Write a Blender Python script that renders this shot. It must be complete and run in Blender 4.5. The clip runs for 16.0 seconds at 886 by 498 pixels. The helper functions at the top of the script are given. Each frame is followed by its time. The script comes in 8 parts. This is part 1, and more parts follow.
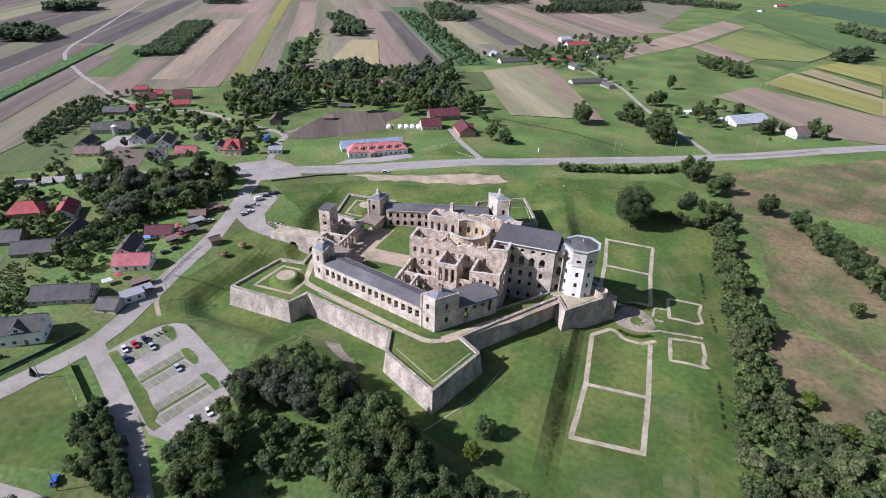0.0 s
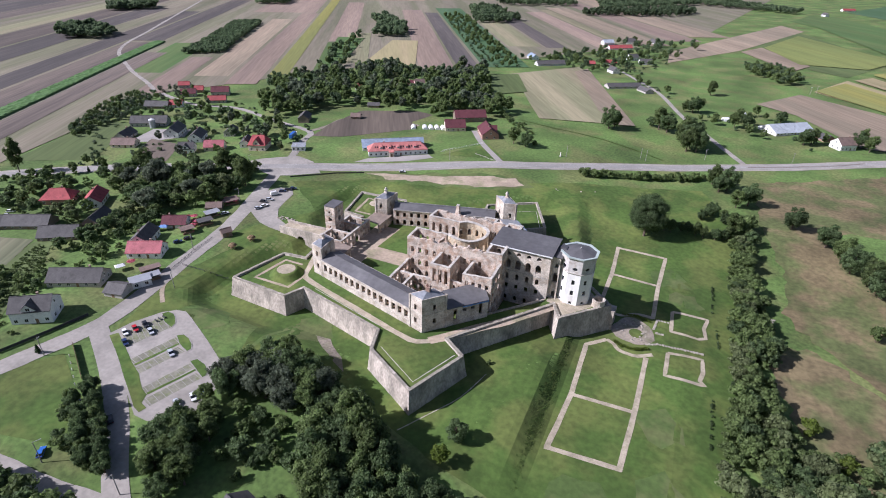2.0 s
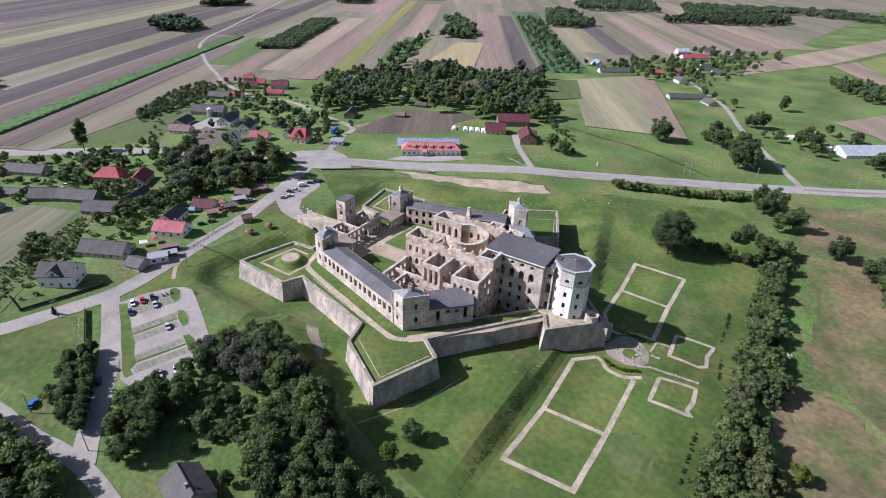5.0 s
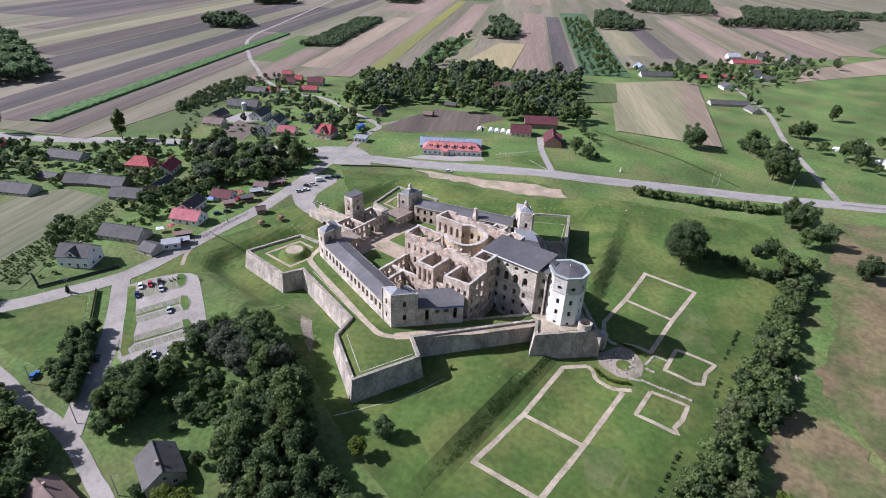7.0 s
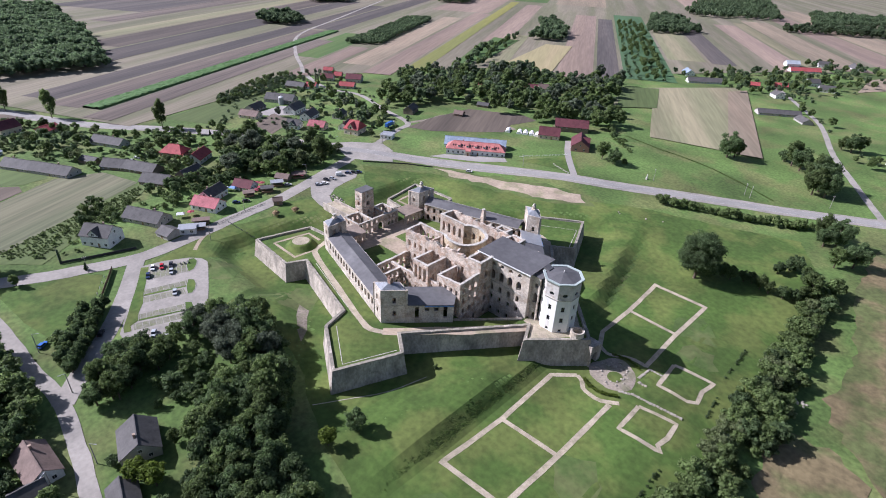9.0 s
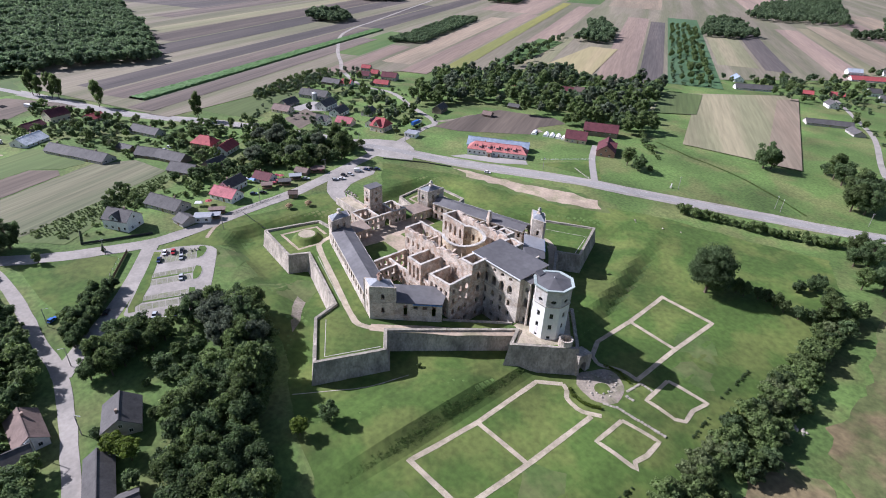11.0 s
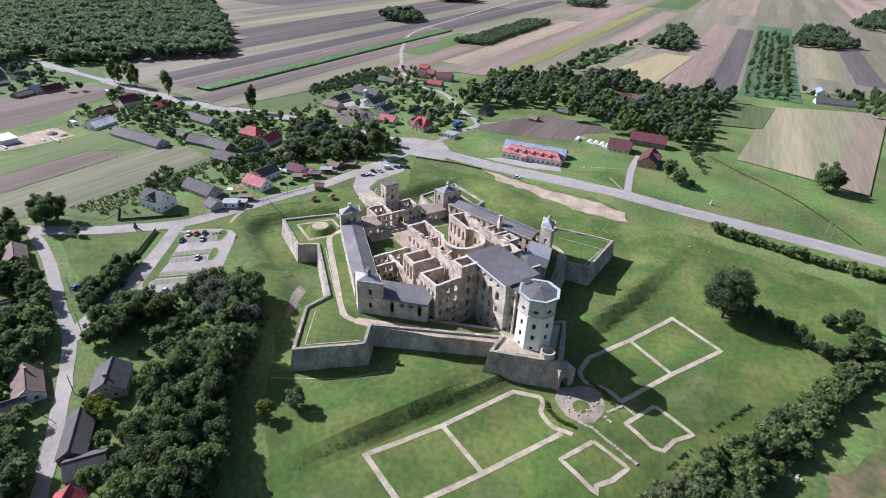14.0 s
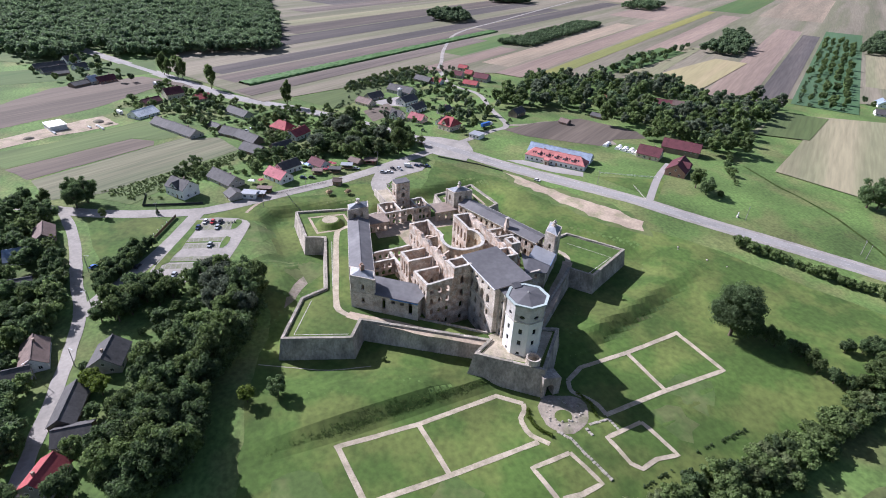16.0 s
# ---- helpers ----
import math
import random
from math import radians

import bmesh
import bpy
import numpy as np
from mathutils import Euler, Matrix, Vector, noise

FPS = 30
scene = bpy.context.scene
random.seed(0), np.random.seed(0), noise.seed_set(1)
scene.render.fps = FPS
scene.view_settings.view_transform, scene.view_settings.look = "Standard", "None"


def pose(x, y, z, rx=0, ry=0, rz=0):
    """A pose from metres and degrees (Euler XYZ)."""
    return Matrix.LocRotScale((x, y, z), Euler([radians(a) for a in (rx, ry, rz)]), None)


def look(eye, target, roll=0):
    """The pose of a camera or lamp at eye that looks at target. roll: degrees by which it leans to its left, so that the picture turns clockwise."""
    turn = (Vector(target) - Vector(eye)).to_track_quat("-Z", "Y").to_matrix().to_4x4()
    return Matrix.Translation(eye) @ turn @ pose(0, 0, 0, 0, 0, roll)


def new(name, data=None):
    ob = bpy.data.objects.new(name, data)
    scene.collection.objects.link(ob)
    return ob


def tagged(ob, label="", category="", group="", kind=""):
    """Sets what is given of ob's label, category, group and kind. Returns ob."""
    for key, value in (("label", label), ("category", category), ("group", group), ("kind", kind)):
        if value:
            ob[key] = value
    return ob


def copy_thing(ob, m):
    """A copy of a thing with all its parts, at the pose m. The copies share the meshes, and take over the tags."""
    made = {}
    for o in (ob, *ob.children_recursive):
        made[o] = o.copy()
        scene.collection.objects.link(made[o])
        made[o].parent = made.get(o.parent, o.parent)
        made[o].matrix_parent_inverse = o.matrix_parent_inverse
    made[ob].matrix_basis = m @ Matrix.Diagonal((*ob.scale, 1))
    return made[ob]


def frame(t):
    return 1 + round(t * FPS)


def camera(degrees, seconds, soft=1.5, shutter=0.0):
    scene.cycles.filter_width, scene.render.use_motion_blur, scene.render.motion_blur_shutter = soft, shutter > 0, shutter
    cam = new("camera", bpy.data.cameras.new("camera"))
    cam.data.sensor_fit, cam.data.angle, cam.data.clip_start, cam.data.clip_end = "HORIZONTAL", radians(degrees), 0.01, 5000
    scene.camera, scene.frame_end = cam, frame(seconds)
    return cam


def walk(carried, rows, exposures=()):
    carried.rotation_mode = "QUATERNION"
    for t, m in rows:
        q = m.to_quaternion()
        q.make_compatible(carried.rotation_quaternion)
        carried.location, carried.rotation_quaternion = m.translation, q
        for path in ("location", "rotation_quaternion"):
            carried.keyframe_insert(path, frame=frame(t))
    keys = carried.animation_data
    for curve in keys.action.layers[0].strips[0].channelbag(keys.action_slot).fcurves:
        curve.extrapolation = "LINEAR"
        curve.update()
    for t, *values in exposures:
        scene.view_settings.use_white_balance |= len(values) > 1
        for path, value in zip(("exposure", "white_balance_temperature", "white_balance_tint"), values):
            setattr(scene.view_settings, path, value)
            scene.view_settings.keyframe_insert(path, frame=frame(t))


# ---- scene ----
cam = camera(78.2, 16.0, soft=1.0)
METRES, EYE, TILT, LEAN, TURN = 166.68, 135.0, 0.0, 0.0, 18.3
ROWS = [
    (0.0, 0.0, 0.0, 0.0, 0.87, -29.31, -1.56),
    (0.5, 0.0302, 0.001, 0.0008, 2.22, -29.3, -1.58),
    (1.0, 0.0601, 0.0029, 0.0015, 3.47, -29.33, -1.62),
    (1.5, 0.0904, 0.0053, 0.0021, 4.72, -29.32, -1.54),
    (2.0, 0.1209, 0.0082, 0.0024, 6.09, -29.31, -1.48),
    (2.5, 0.1517, 0.0117, 0.0025, 7.53, -29.27, -1.54),
    (3.0, 0.1837, 0.0159, 0.0028, 8.97, -29.27, -1.6),
    (3.5, 0.2149, 0.0208, 0.0027, 10.42, -29.25, -1.69),
    (4.0, 0.246, 0.027, 0.0033, 11.87, -29.28, -1.76),
    (4.5, 0.2768, 0.0338, 0.0041, 13.3, -29.3, -1.84),
    (7.0, 0.4229, 0.0781, 0.0061, 20.09, -29.46, -1.99),
    (7.5, 0.4523, 0.0893, 0.0063, 21.56, -29.49, -2.02),
    (8.0, 0.4817, 0.1008, 0.0065, 23.01, -29.54, -2.07),
    (8.5, 0.511, 0.1133, 0.0065, 24.48, -29.59, -2.15),
    (9.0, 0.5391, 0.1268, 0.0071, 25.94, -29.65, -2.22),
    (9.5, 0.5678, 0.1413, 0.0078, 27.39, -29.7, -2.26),
    (12.0, 0.7027, 0.2239, 0.0124, 34.43, -29.92, -2.3),
    (12.5, 0.7286, 0.2421, 0.0132, 35.91, -29.92, -2.27),
    (13.0, 0.7538, 0.2607, 0.0141, 37.34, -29.96, -2.28),
    (13.5, 0.7787, 0.2803, 0.0148, 38.79, -30.01, -2.33),
    (14.0, 0.8027, 0.3, 0.0156, 40.23, -30.05, -2.38),
    (14.5, 0.8262, 0.3206, 0.0161, 41.71, -30.11, -2.43),
    (15.0, 0.8493, 0.3419, 0.0166, 43.14, -30.15, -2.44),
    (15.5, 0.8718, 0.364, 0.017, 44.58, -30.19, -2.46),
    (16.0, 0.8938, 0.3864, 0.0178, 46.02, -30.24, -2.46),
]
walk(cam, [(t, pose(0, 0, EYE, TILT, LEAN, TURN) @ pose(METRES * x, METRES * y, METRES * z, 90 + pitch, roll, yaw)) for t, x, y, z, yaw, pitch, roll in ROWS], [(0.0, 0.50, 5680, 22), (7.0, 0.57, 5640, 22), (16.0, 0.73, 5600, 21)])

# ---- light ----
SUN_AZ, SUN_EL = 213.0, 37.0     # direction in which the sun stands, degrees from +x, and its height
world = bpy.data.worlds.new("sky")
scene.world = world
world.use_nodes = True
wn = world.node_tree
sky = wn.nodes.new("ShaderNodeTexSky")
sky.sky_type, sky.sun_disc = "NISHITA", False
sky.sun_elevation, sky.sun_rotation = radians(SUN_EL), radians(90 - SUN_AZ)
sky.air_density, sky.dust_density = 1.2, 2.0
wn.links.new(sky.outputs[0], wn.nodes["Background"].inputs[0])
wn.nodes["Background"].inputs[1].default_value = 0.055
lamp = bpy.data.lights.new("sun", "SUN")
lamp.energy, lamp.angle, lamp.color = 5.0, radians(0.6), (1.0, 0.965, 0.91)
sun = new("sun", lamp)
c, s = math.cos(radians(SUN_AZ)), math.sin(radians(SUN_AZ))
sun.matrix_world = look((c * 300 * math.cos(radians(SUN_EL)), s * 300 * math.cos(radians(SUN_EL)), 300 * math.sin(radians(SUN_EL))), (0, 0, 0))

# ---- materials ----


def mat(name, rgb, rough=0.85, var=0.3, big=0.04, small=0.8, other=None, cover=0.5, bump=0.0, stretch=(1, 1, 1), turn=0.0, island=0.0, per_object=0.0, metal=0.0, spec=0.3, thin=0.0, pits=0.0):
    """A surface with tone variation at two scales, an optional second colour in patches, and fine relief."""
    m = bpy.data.materials.new(name)
    m.use_nodes = True
    t = m.node_tree
    n, lk = t.nodes, t.links
    b = n["Principled BSDF"]
    b.inputs["Roughness"].default_value = rough
    b.inputs["Metallic"].default_value = metal
    b.inputs["Specular IOR Level"].default_value = spec
    co = n.new("ShaderNodeTexCoord")
    mp = n.new("ShaderNodeMapping")
    if turn:
        mp.vector_type = "TEXTURE"
        stretch, turn = tuple(1 / q for q in stretch), -turn
    mp.inputs["Scale"].default_value = stretch
    mp.inputs["Rotation"].default_value = (0, 0, radians(turn))
    lk.new(co.outputs["Object"], mp.inputs["Vector"])

    def noise_at(scale, detail):
        k = n.new("ShaderNodeTexNoise")
        k.inputs["Scale"].default_value, k.inputs["Detail"].default_value = scale, detail
        lk.new(mp.outputs[0], k.inputs["Vector"])
        return k.outputs["Fac"]

    def mix(kind, a, bb, fac):
        k = n.new("ShaderNodeMix")
        k.data_type, k.blend_type = "RGBA", kind
        for socket, v in ((k.inputs[6], a), (k.inputs[7], bb), (k.inputs[0], fac)):
            if isinstance(v, (tuple, float, int)):
                socket.default_value = (*v, 1) if isinstance(v, tuple) else v
            else:
                lk.new(v, socket)
        return k.outputs[2]

    def spread(fac, lo, hi, a=0.3, c2=0.7):
        k = n.new("ShaderNodeMapRange")
        k.inputs[1].default_value, k.inputs[2].default_value, k.inputs[3].default_value, k.inputs[4].default_value = a, c2, lo, hi
        lk.new(fac, k.inputs[0])
        return k.outputs[0]

    col = tuple(rgb)
    if other:
        col = mix("MIX", col, tuple(other), spread(noise_at(big * 1.7, 6), 0.0, 1.0, cover - 0.07, cover + 0.07))
    f = spread(noise_at(big, 4), 1 - var, 1 + var)
    g2 = spread(noise_at(small, 5), 1 - var * 0.8, 1 + var * 0.8)
    mul = n.new("ShaderNodeMath")
    mul.operation = "MULTIPLY"
    lk.new(f, mul.inputs[0]), lk.new(g2, mul.inputs[1])
    tone = mul.outputs[0]
    for amount, node, out in ((island, "ShaderNodeNewGeometry", "Random Per Island"), (per_object, "ShaderNodeObjectInfo", "Random")):
        if amount:
            k = n.new(node)
            r = spread(k.outputs[out], 1 - amount, 1 + amount, 0, 1)
            m2 = n.new("ShaderNodeMath")
            m2.operation = "MULTIPLY"
            lk.new(tone, m2.inputs[0]), lk.new(r, m2.inputs[1])
            tone = m2.outputs[0]
    comb = n.new("ShaderNodeCombineColor")
    for i in range(3):
        lk.new(tone, comb.inputs[i])
    final = mix("MULTIPLY", col, comb.outputs[0], 1.0)
    # Random dark spots: the shade of small wall holes, put into the colour only.
    if pits:
        final = mix("MIX", final, tuple(c2 * 0.42 for c2 in rgb), spread(noise_at(small * 0.9, 3), 0.0, pits, 0.58, 0.7))
    lk.new(final, b.inputs["Base Color"])
    if thin:
        tr, ms = n.new("ShaderNodeBsdfTranslucent"), n.new("ShaderNodeMixShader")
        ms.inputs[0].default_value = thin
        lk.new(final, tr.inputs["Color"]), lk.new(b.outputs[0], ms.inputs[1]), lk.new(tr.outputs[0], ms.inputs[2])
        lk.new(ms.outputs[0], n["Material Output"].inputs["Surface"])
    if bump:
        bp = n.new("ShaderNodeBump")
        bp.inputs["Strength"].default_value, bp.inputs["Distance"].default_value = 0.6, bump
        lk.new(noise_at(small * 1.5, 5), bp.inputs["Height"])
        lk.new(bp.outputs[0], b.inputs["Normal"])
    return m


M = {
    "meadow": mat("meadow", (0.094, 0.15, 0.038), 0.95, 0.36, 0.02, 0.6, (0.13, 0.15, 0.05), 0.54, bump=0.12),
    "lawn": mat("lawn", (0.063, 0.106, 0.021), 0.95, 0.28, 0.03, 0.45, (0.106, 0.133, 0.033), 0.52, bump=0.06),
    "lawn_dry": mat("lawn_dry", (0.11, 0.13, 0.045), 0.95, 0.2, 0.05, 0.5, (0.075, 0.115, 0.03), 0.5),
    "scrub": mat("scrub", (0.16, 0.125, 0.065), 0.95, 0.32, 0.03, 0.45, (0.092, 0.108, 0.038), 0.49, bump=0.35),
    "asphalt": mat("asphalt", (0.29, 0.272, 0.25), 0.9, 0.1, 0.05, 0.8, (0.255, 0.24, 0.222), 0.55),
    "lane": mat("lane", (0.315, 0.285, 0.25), 0.92, 0.14, 0.06, 0.7, (0.265, 0.242, 0.212), 0.55),
    "paving": mat("paving", (0.30, 0.275, 0.25), 0.9, 0.1, 0.1, 1.2),
    "grass_paving": mat("grass_paving", (0.215, 0.205, 0.155), 0.95, 0.2, 0.2, 1.5, (0.17, 0.18, 0.10), 0.55),
    "gravel": mat("gravel", (0.385, 0.325, 0.24), 0.95, 0.2, 0.2, 1.8, (0.30, 0.262, 0.18), 0.56),
    "sand": mat("sand", (0.36, 0.285, 0.21), 0.95, 0.2, 0.08, 0.8, (0.27, 0.235, 0.15), 0.56),
    "dirt": mat("dirt", (0.25, 0.21, 0.165), 0.95, 0.28, 0.1, 1.2, (0.19, 0.175, 0.115), 0.55),
    "stone": mat("stone", (0.53, 0.47, 0.395), 0.92, 0.28, 0.2, 1.8, (0.40, 0.335, 0.265), 0.54, bump=0.12, pits=0.6),
    "rampart": mat("rampart", (0.42, 0.365, 0.305), 0.93, 0.3, 0.14, 1.3, (0.30, 0.265, 0.22), 0.52, bump=0.14, stretch=(1, 1, 0.6), pits=0.5),
    "ruin": mat("ruin", (0.52, 0.445, 0.37), 0.93, 0.34, 0.3, 2.2, (0.41, 0.30, 0.225), 0.53, bump=0.25, pits=0.85),
    "court_stone": mat("court_stone", (0.50, 0.42, 0.30), 0.93, 0.26, 0.25, 1.5, (0.42, 0.31, 0.20), 0.54, bump=0.2, pits=0.7),
    "plaster": mat("plaster", (0.74, 0.72, 0.67), 0.85, 0.08, 0.2, 1.2, (0.6, 0.57, 0.52), 0.66, stretch=(1, 1, 0.4)),
    "frieze": mat("frieze", (0.50, 0.475, 0.44), 0.9, 0.15, 0.25, 1.2, (0.42, 0.37, 0.32), 0.58),
    "coping": mat("coping", (0.47, 0.435, 0.38), 0.9, 0.22, 0.3, 1.2, (0.36, 0.33, 0.285), 0.55),
    "tower_roof": mat("tower_roof", (0.21, 0.22, 0.235), 0.5, 0.16, 0.2, 0.8, (0.26, 0.265, 0.28), 0.55, metal=0.3),
    "coping_old": mat("coping_old", (0.37, 0.33, 0.275), 0.93, 0.3, 0.3, 1.3, (0.26, 0.235, 0.18), 0.5, per_object=0.2),
    "metal_roof": mat("metal_roof", (0.125, 0.12, 0.122), 0.6, 0.16, 0.06, 0.5, (0.15, 0.145, 0.145), 0.55, metal=0.2),
    "pale_gutter": mat("pale_gutter", (0.62, 0.62, 0.6), 0.55, 0.1, 0.3, 1.0),
    "pale_roof": mat("pale_roof", (0.36, 0.365, 0.38), 0.5, 0.1, 0.1, 0.7, metal=0.3),
    "copper_rim": mat("copper_rim", (0.36, 0.41, 0.385), 0.6, 0.1, 0.2, 1.0),
    "brown_roof": mat("brown_roof", (0.26, 0.205, 0.165), 0.85, 0.18, 0.15, 0.8),
    "blue_sheet": mat("blue_sheet", (0.14, 0.26, 0.5), 0.5, 0.15, 0.2, 1.0),
    "dark_glass": mat("dark_glass", (0.02, 0.022, 0.026), 0.15, 0.1, 0.3, 1.0, spec=0.5),
    "worn_paint": mat("worn_paint", (0.5, 0.49, 0.47), 0.8, 0.15, 0.3, 1.5, (0.36, 0.345, 0.325), 0.5),
    "white_paint": mat("white_paint", (0.78, 0.77, 0.74), 0.6, 0.06, 0.2, 1.0),
    "brick": mat("brick", (0.30, 0.19, 0.145), 0.9, 0.2, 0.3, 2.0, (0.36, 0.27, 0.21), 0.48),
    "bark": mat("bark", (0.12, 0.09, 0.065), 0.95, 0.25, 0.5, 3.0),
    "wood": mat("wood", (0.22, 0.14, 0.085), 0.85, 0.2, 0.3, 2.0),
    "steel": mat("steel", (0.35, 0.36, 0.37), 0.45, 0.1, 0.3, 2.0, metal=0.6),
}
# "far" is lightened and blued: distance haze is put into its leaf colour.
for key, rgb in {"oak": (0.115, 0.165, 0.068), "ash": (0.148, 0.2, 0.07), "lime": (0.155, 0.21, 0.035), "willow": (0.17, 0.205, 0.09), "fir": (0.045, 0.075, 0.03), "silver": (0.15, 0.18, 0.115), "far": (0.13, 0.182, 0.09)}.items():
    M[key] = mat("leaves_" + key, rgb, 0.7, 0.3, 0.1, 0.9, island=0.35, per_object=0.25, spec=0.3, thin=0.6)

# ---- small builders ----


def mesh_of(name, verts, faces, material):
    me = bpy.data.meshes.new(name)
    me.from_pydata([tuple(v) for v in verts], [], [tuple(f) for f in faces])
    me.materials.append(material)
    return me


def put(name, verts, faces, material, parent=None, label="", m=None):
    ob = new(name, mesh_of(name, verts, faces, material))
    if parent:
        ob.parent = parent
    if m is not None:
        ob.matrix_basis = m
    return tagged(ob, label)


def part(name, bm, material, parent, label="", m=None):
    """Links a bmesh as one mesh object under a thing or a part."""
    me = bpy.data.meshes.new(name)
    bmesh.ops.recalc_face_normals(bm, faces=bm.faces)
    bm.to_mesh(me)
    bm.free()
    me.materials.append(material)
    ob = new(name, me)
    if parent:
        ob.parent = parent
    if m is not None:
        ob.matrix_basis = m
    return tagged(ob, label)


def thing(name, label, category, m=None, group="", kind=""):
    ob = new(name)
    ob.empty_display_size = 0.2
    if m is not None:
        ob.matrix_basis = m
    return tagged(ob, label, category, group, kind)


def add_box(bm, x0, x1, y0, y1, z0, z1):
    v = [bm.verts.new(p) for p in ((x0, y0, z0), (x1, y0, z0), (x1, y1, z0), (x0, y1, z0), (x0, y0, z1), (x1, y0, z1), (x1, y1, z1), (x0, y1, z1))]
    for f in ((0, 3, 2, 1), (4, 5, 6, 7), (0, 1, 5, 4), (1, 2, 6, 5), (2, 3, 7, 6), (3, 0, 4, 7)):
        bm.faces.new([v[i] for i in f])
    return v


def box_bm(*a, bevel=0.0):
    bm = bmesh.new()
    add_box(bm, *a)
    if bevel:
        bmesh.ops.bevel(bm, geom=bm.edges[:], offset=bevel, segments=1, affect="EDGES")
    return bm


def add_prism(bm, low, high):
    """A solid between two rings of points, alike in number."""
    a, b = [bm.verts.new(p) for p in low], [bm.verts.new(p) for p in high]
    n = len(a)
    for i in range(n):
        bm.faces.new((a[i], a[(i + 1) % n], b[(i + 1) % n], b[i]))
    bm.faces.new(a[::-1]), bm.faces.new(b)


def prism_bm(low, high):
    bm = bmesh.new()
    add_prism(bm, low, high)
    return bm


def ring(cx, cy, r, n, z, start=0.0, ry=None):
    return [(cx + r * math.cos(start + 2 * math.pi * i / n), cy + (ry or r) * math.sin(start + 2 * math.pi * i / n), z) for i in range(n)]


def flip(p):
    return (p[0], 2 * AXIS - p[1], *p[2:])


# ---- ground ----
def sstep(v, a, b):
    s = np.clip((np.asarray(v, float) - a) / (b - a), 0.0, 1.0)
    return s * s * (3 - 2 * s)


AXIS = 208.5
HALF = [(-131, 201), (-128.4, 184), (-140, 182.7), (-146, 155.2), (-116.5, 153.5), (-113, 162), (-70.5, 151), (-67, 140),
        (-44.1, 127), (-34.6, 151.5), (-43.7, 158), (-13.6, 198), (-9.1, 189.5)]
OUTLINE = HALF + [(8.6, AXIS)] + [(x, 2 * AXIS - y) for x, y in reversed(HALF)]
OUTLINE = [{(-67, 277.0): (-73.0, 279.0), (-44.1, 290.0): (-48.0, 296.0)}.get(p, p) for p in OUTLINE]


def outline_distance(x, y):
    x, y = np.asarray(x, float), np.asarray(y, float)
    best = np.full(np.broadcast(x, y).shape, 1e9)
    inside = np.zeros(best.shape, bool)
    for (ax, ay), (bx, by) in zip(OUTLINE, OUTLINE[1:] + OUTLINE[:1]):
        ux, uy = bx - ax, by - ay
        s = np.clip(((x - ax) * ux + (y - ay) * uy) / (ux * ux + uy * uy), 0, 1)
        best = np.minimum(best, np.hypot(x - ax - s * ux, y - ay - s * uy))
        cross = (ay > y) != (by > y)
        with np.errstate(divide="ignore", invalid="ignore"):
            inside ^= cross & (x < ax + (y - ay) * ux / (uy if uy else 1e-9))
    return np.where(inside, -best, best)


def ground_z(x, y):
    """Height of the ground: village level, ditch round the walls, scarp down to the gardens, hollow in the east."""
    x, y = np.asarray(x, float), np.asarray(y, float)
    xs = x + np.interp(y, [0, 205, 250, 320, 420], [0, 0, 4, 20, 30])
    zb = np.interp(xs, [-420, -200, -135, -60, -8, -1, 40, 80, 140, 260, 420], [0, 2.5, -0.2, -2.2, -2.2, -6.2, -6.6, -11, -9, -3, 0])
    zg = np.interp(xs, [-420, -200, -135, -60, -30, 24, 40, 80, 140, 260, 420], [0, 2.5, -0.2, -2.2, -3.0, -6.2, -6.6, -11, -9, -3, 0])
    zb = zg + (zb - zg) * sstep(y, 98, 142)
    zn = np.interp(x, [-420, -200, -90, -50, 20, 100, 200, 420], [0, 2.5, 3.5, 1.5, -2, -3, -1, 0])
    z = zb + (zn - zb) * sstep(y, 275, 345)
    z = z * (1 - sstep(y, 430, 560)) * sstep(y, -200, -80)
    d = outline_distance(x, y)
    low = np.minimum(z, -4.0)
    return low + (z - low) * sstep(d, 9, 21)


def stations(lo, hi, step, far, growth=1.16):
    out, d, v = list(np.arange(lo, hi + 0.01, step)), step, 0.0
    left, right = [], []
    while v < far:
        d *= growth
        v += d
        left.append(lo - v), right.append(hi + v)
    return np.array(left[::-1] + out + right)


def build_ground():
    xs, ys = stations(-260, 140, 2.5, 4500), stations(0, 420, 2.5, 4500)
    gx, gy = np.meshgrid(xs, ys)
    rough = np.array([[noise.noise((a * 0.03, b * 0.03, 0)) * 0.3 for a in xs] for b in ys])
    gz = ground_z(gx, gy) + rough * sstep(outline_distance(gx, gy), 15, 60) * 0.3
    n, k = gx.shape
    idx = np.arange(n * k).reshape(n, k)
    f = np.stack([idx[:-1, :-1], idx[:-1, 1:], idx[1:, 1:], idx[1:, :-1]], -1).reshape(-1, 4)
    ob = put("ground", np.stack([gx, gy, gz], -1).reshape(-1, 3), f, M["meadow"])
    ob.data.polygons.foreach_set("use_smooth", [True] * len(ob.data.polygons))
    return tagged(ob, "green meadow ground with slopes round the castle", "ground", kind="structure")


build_ground()


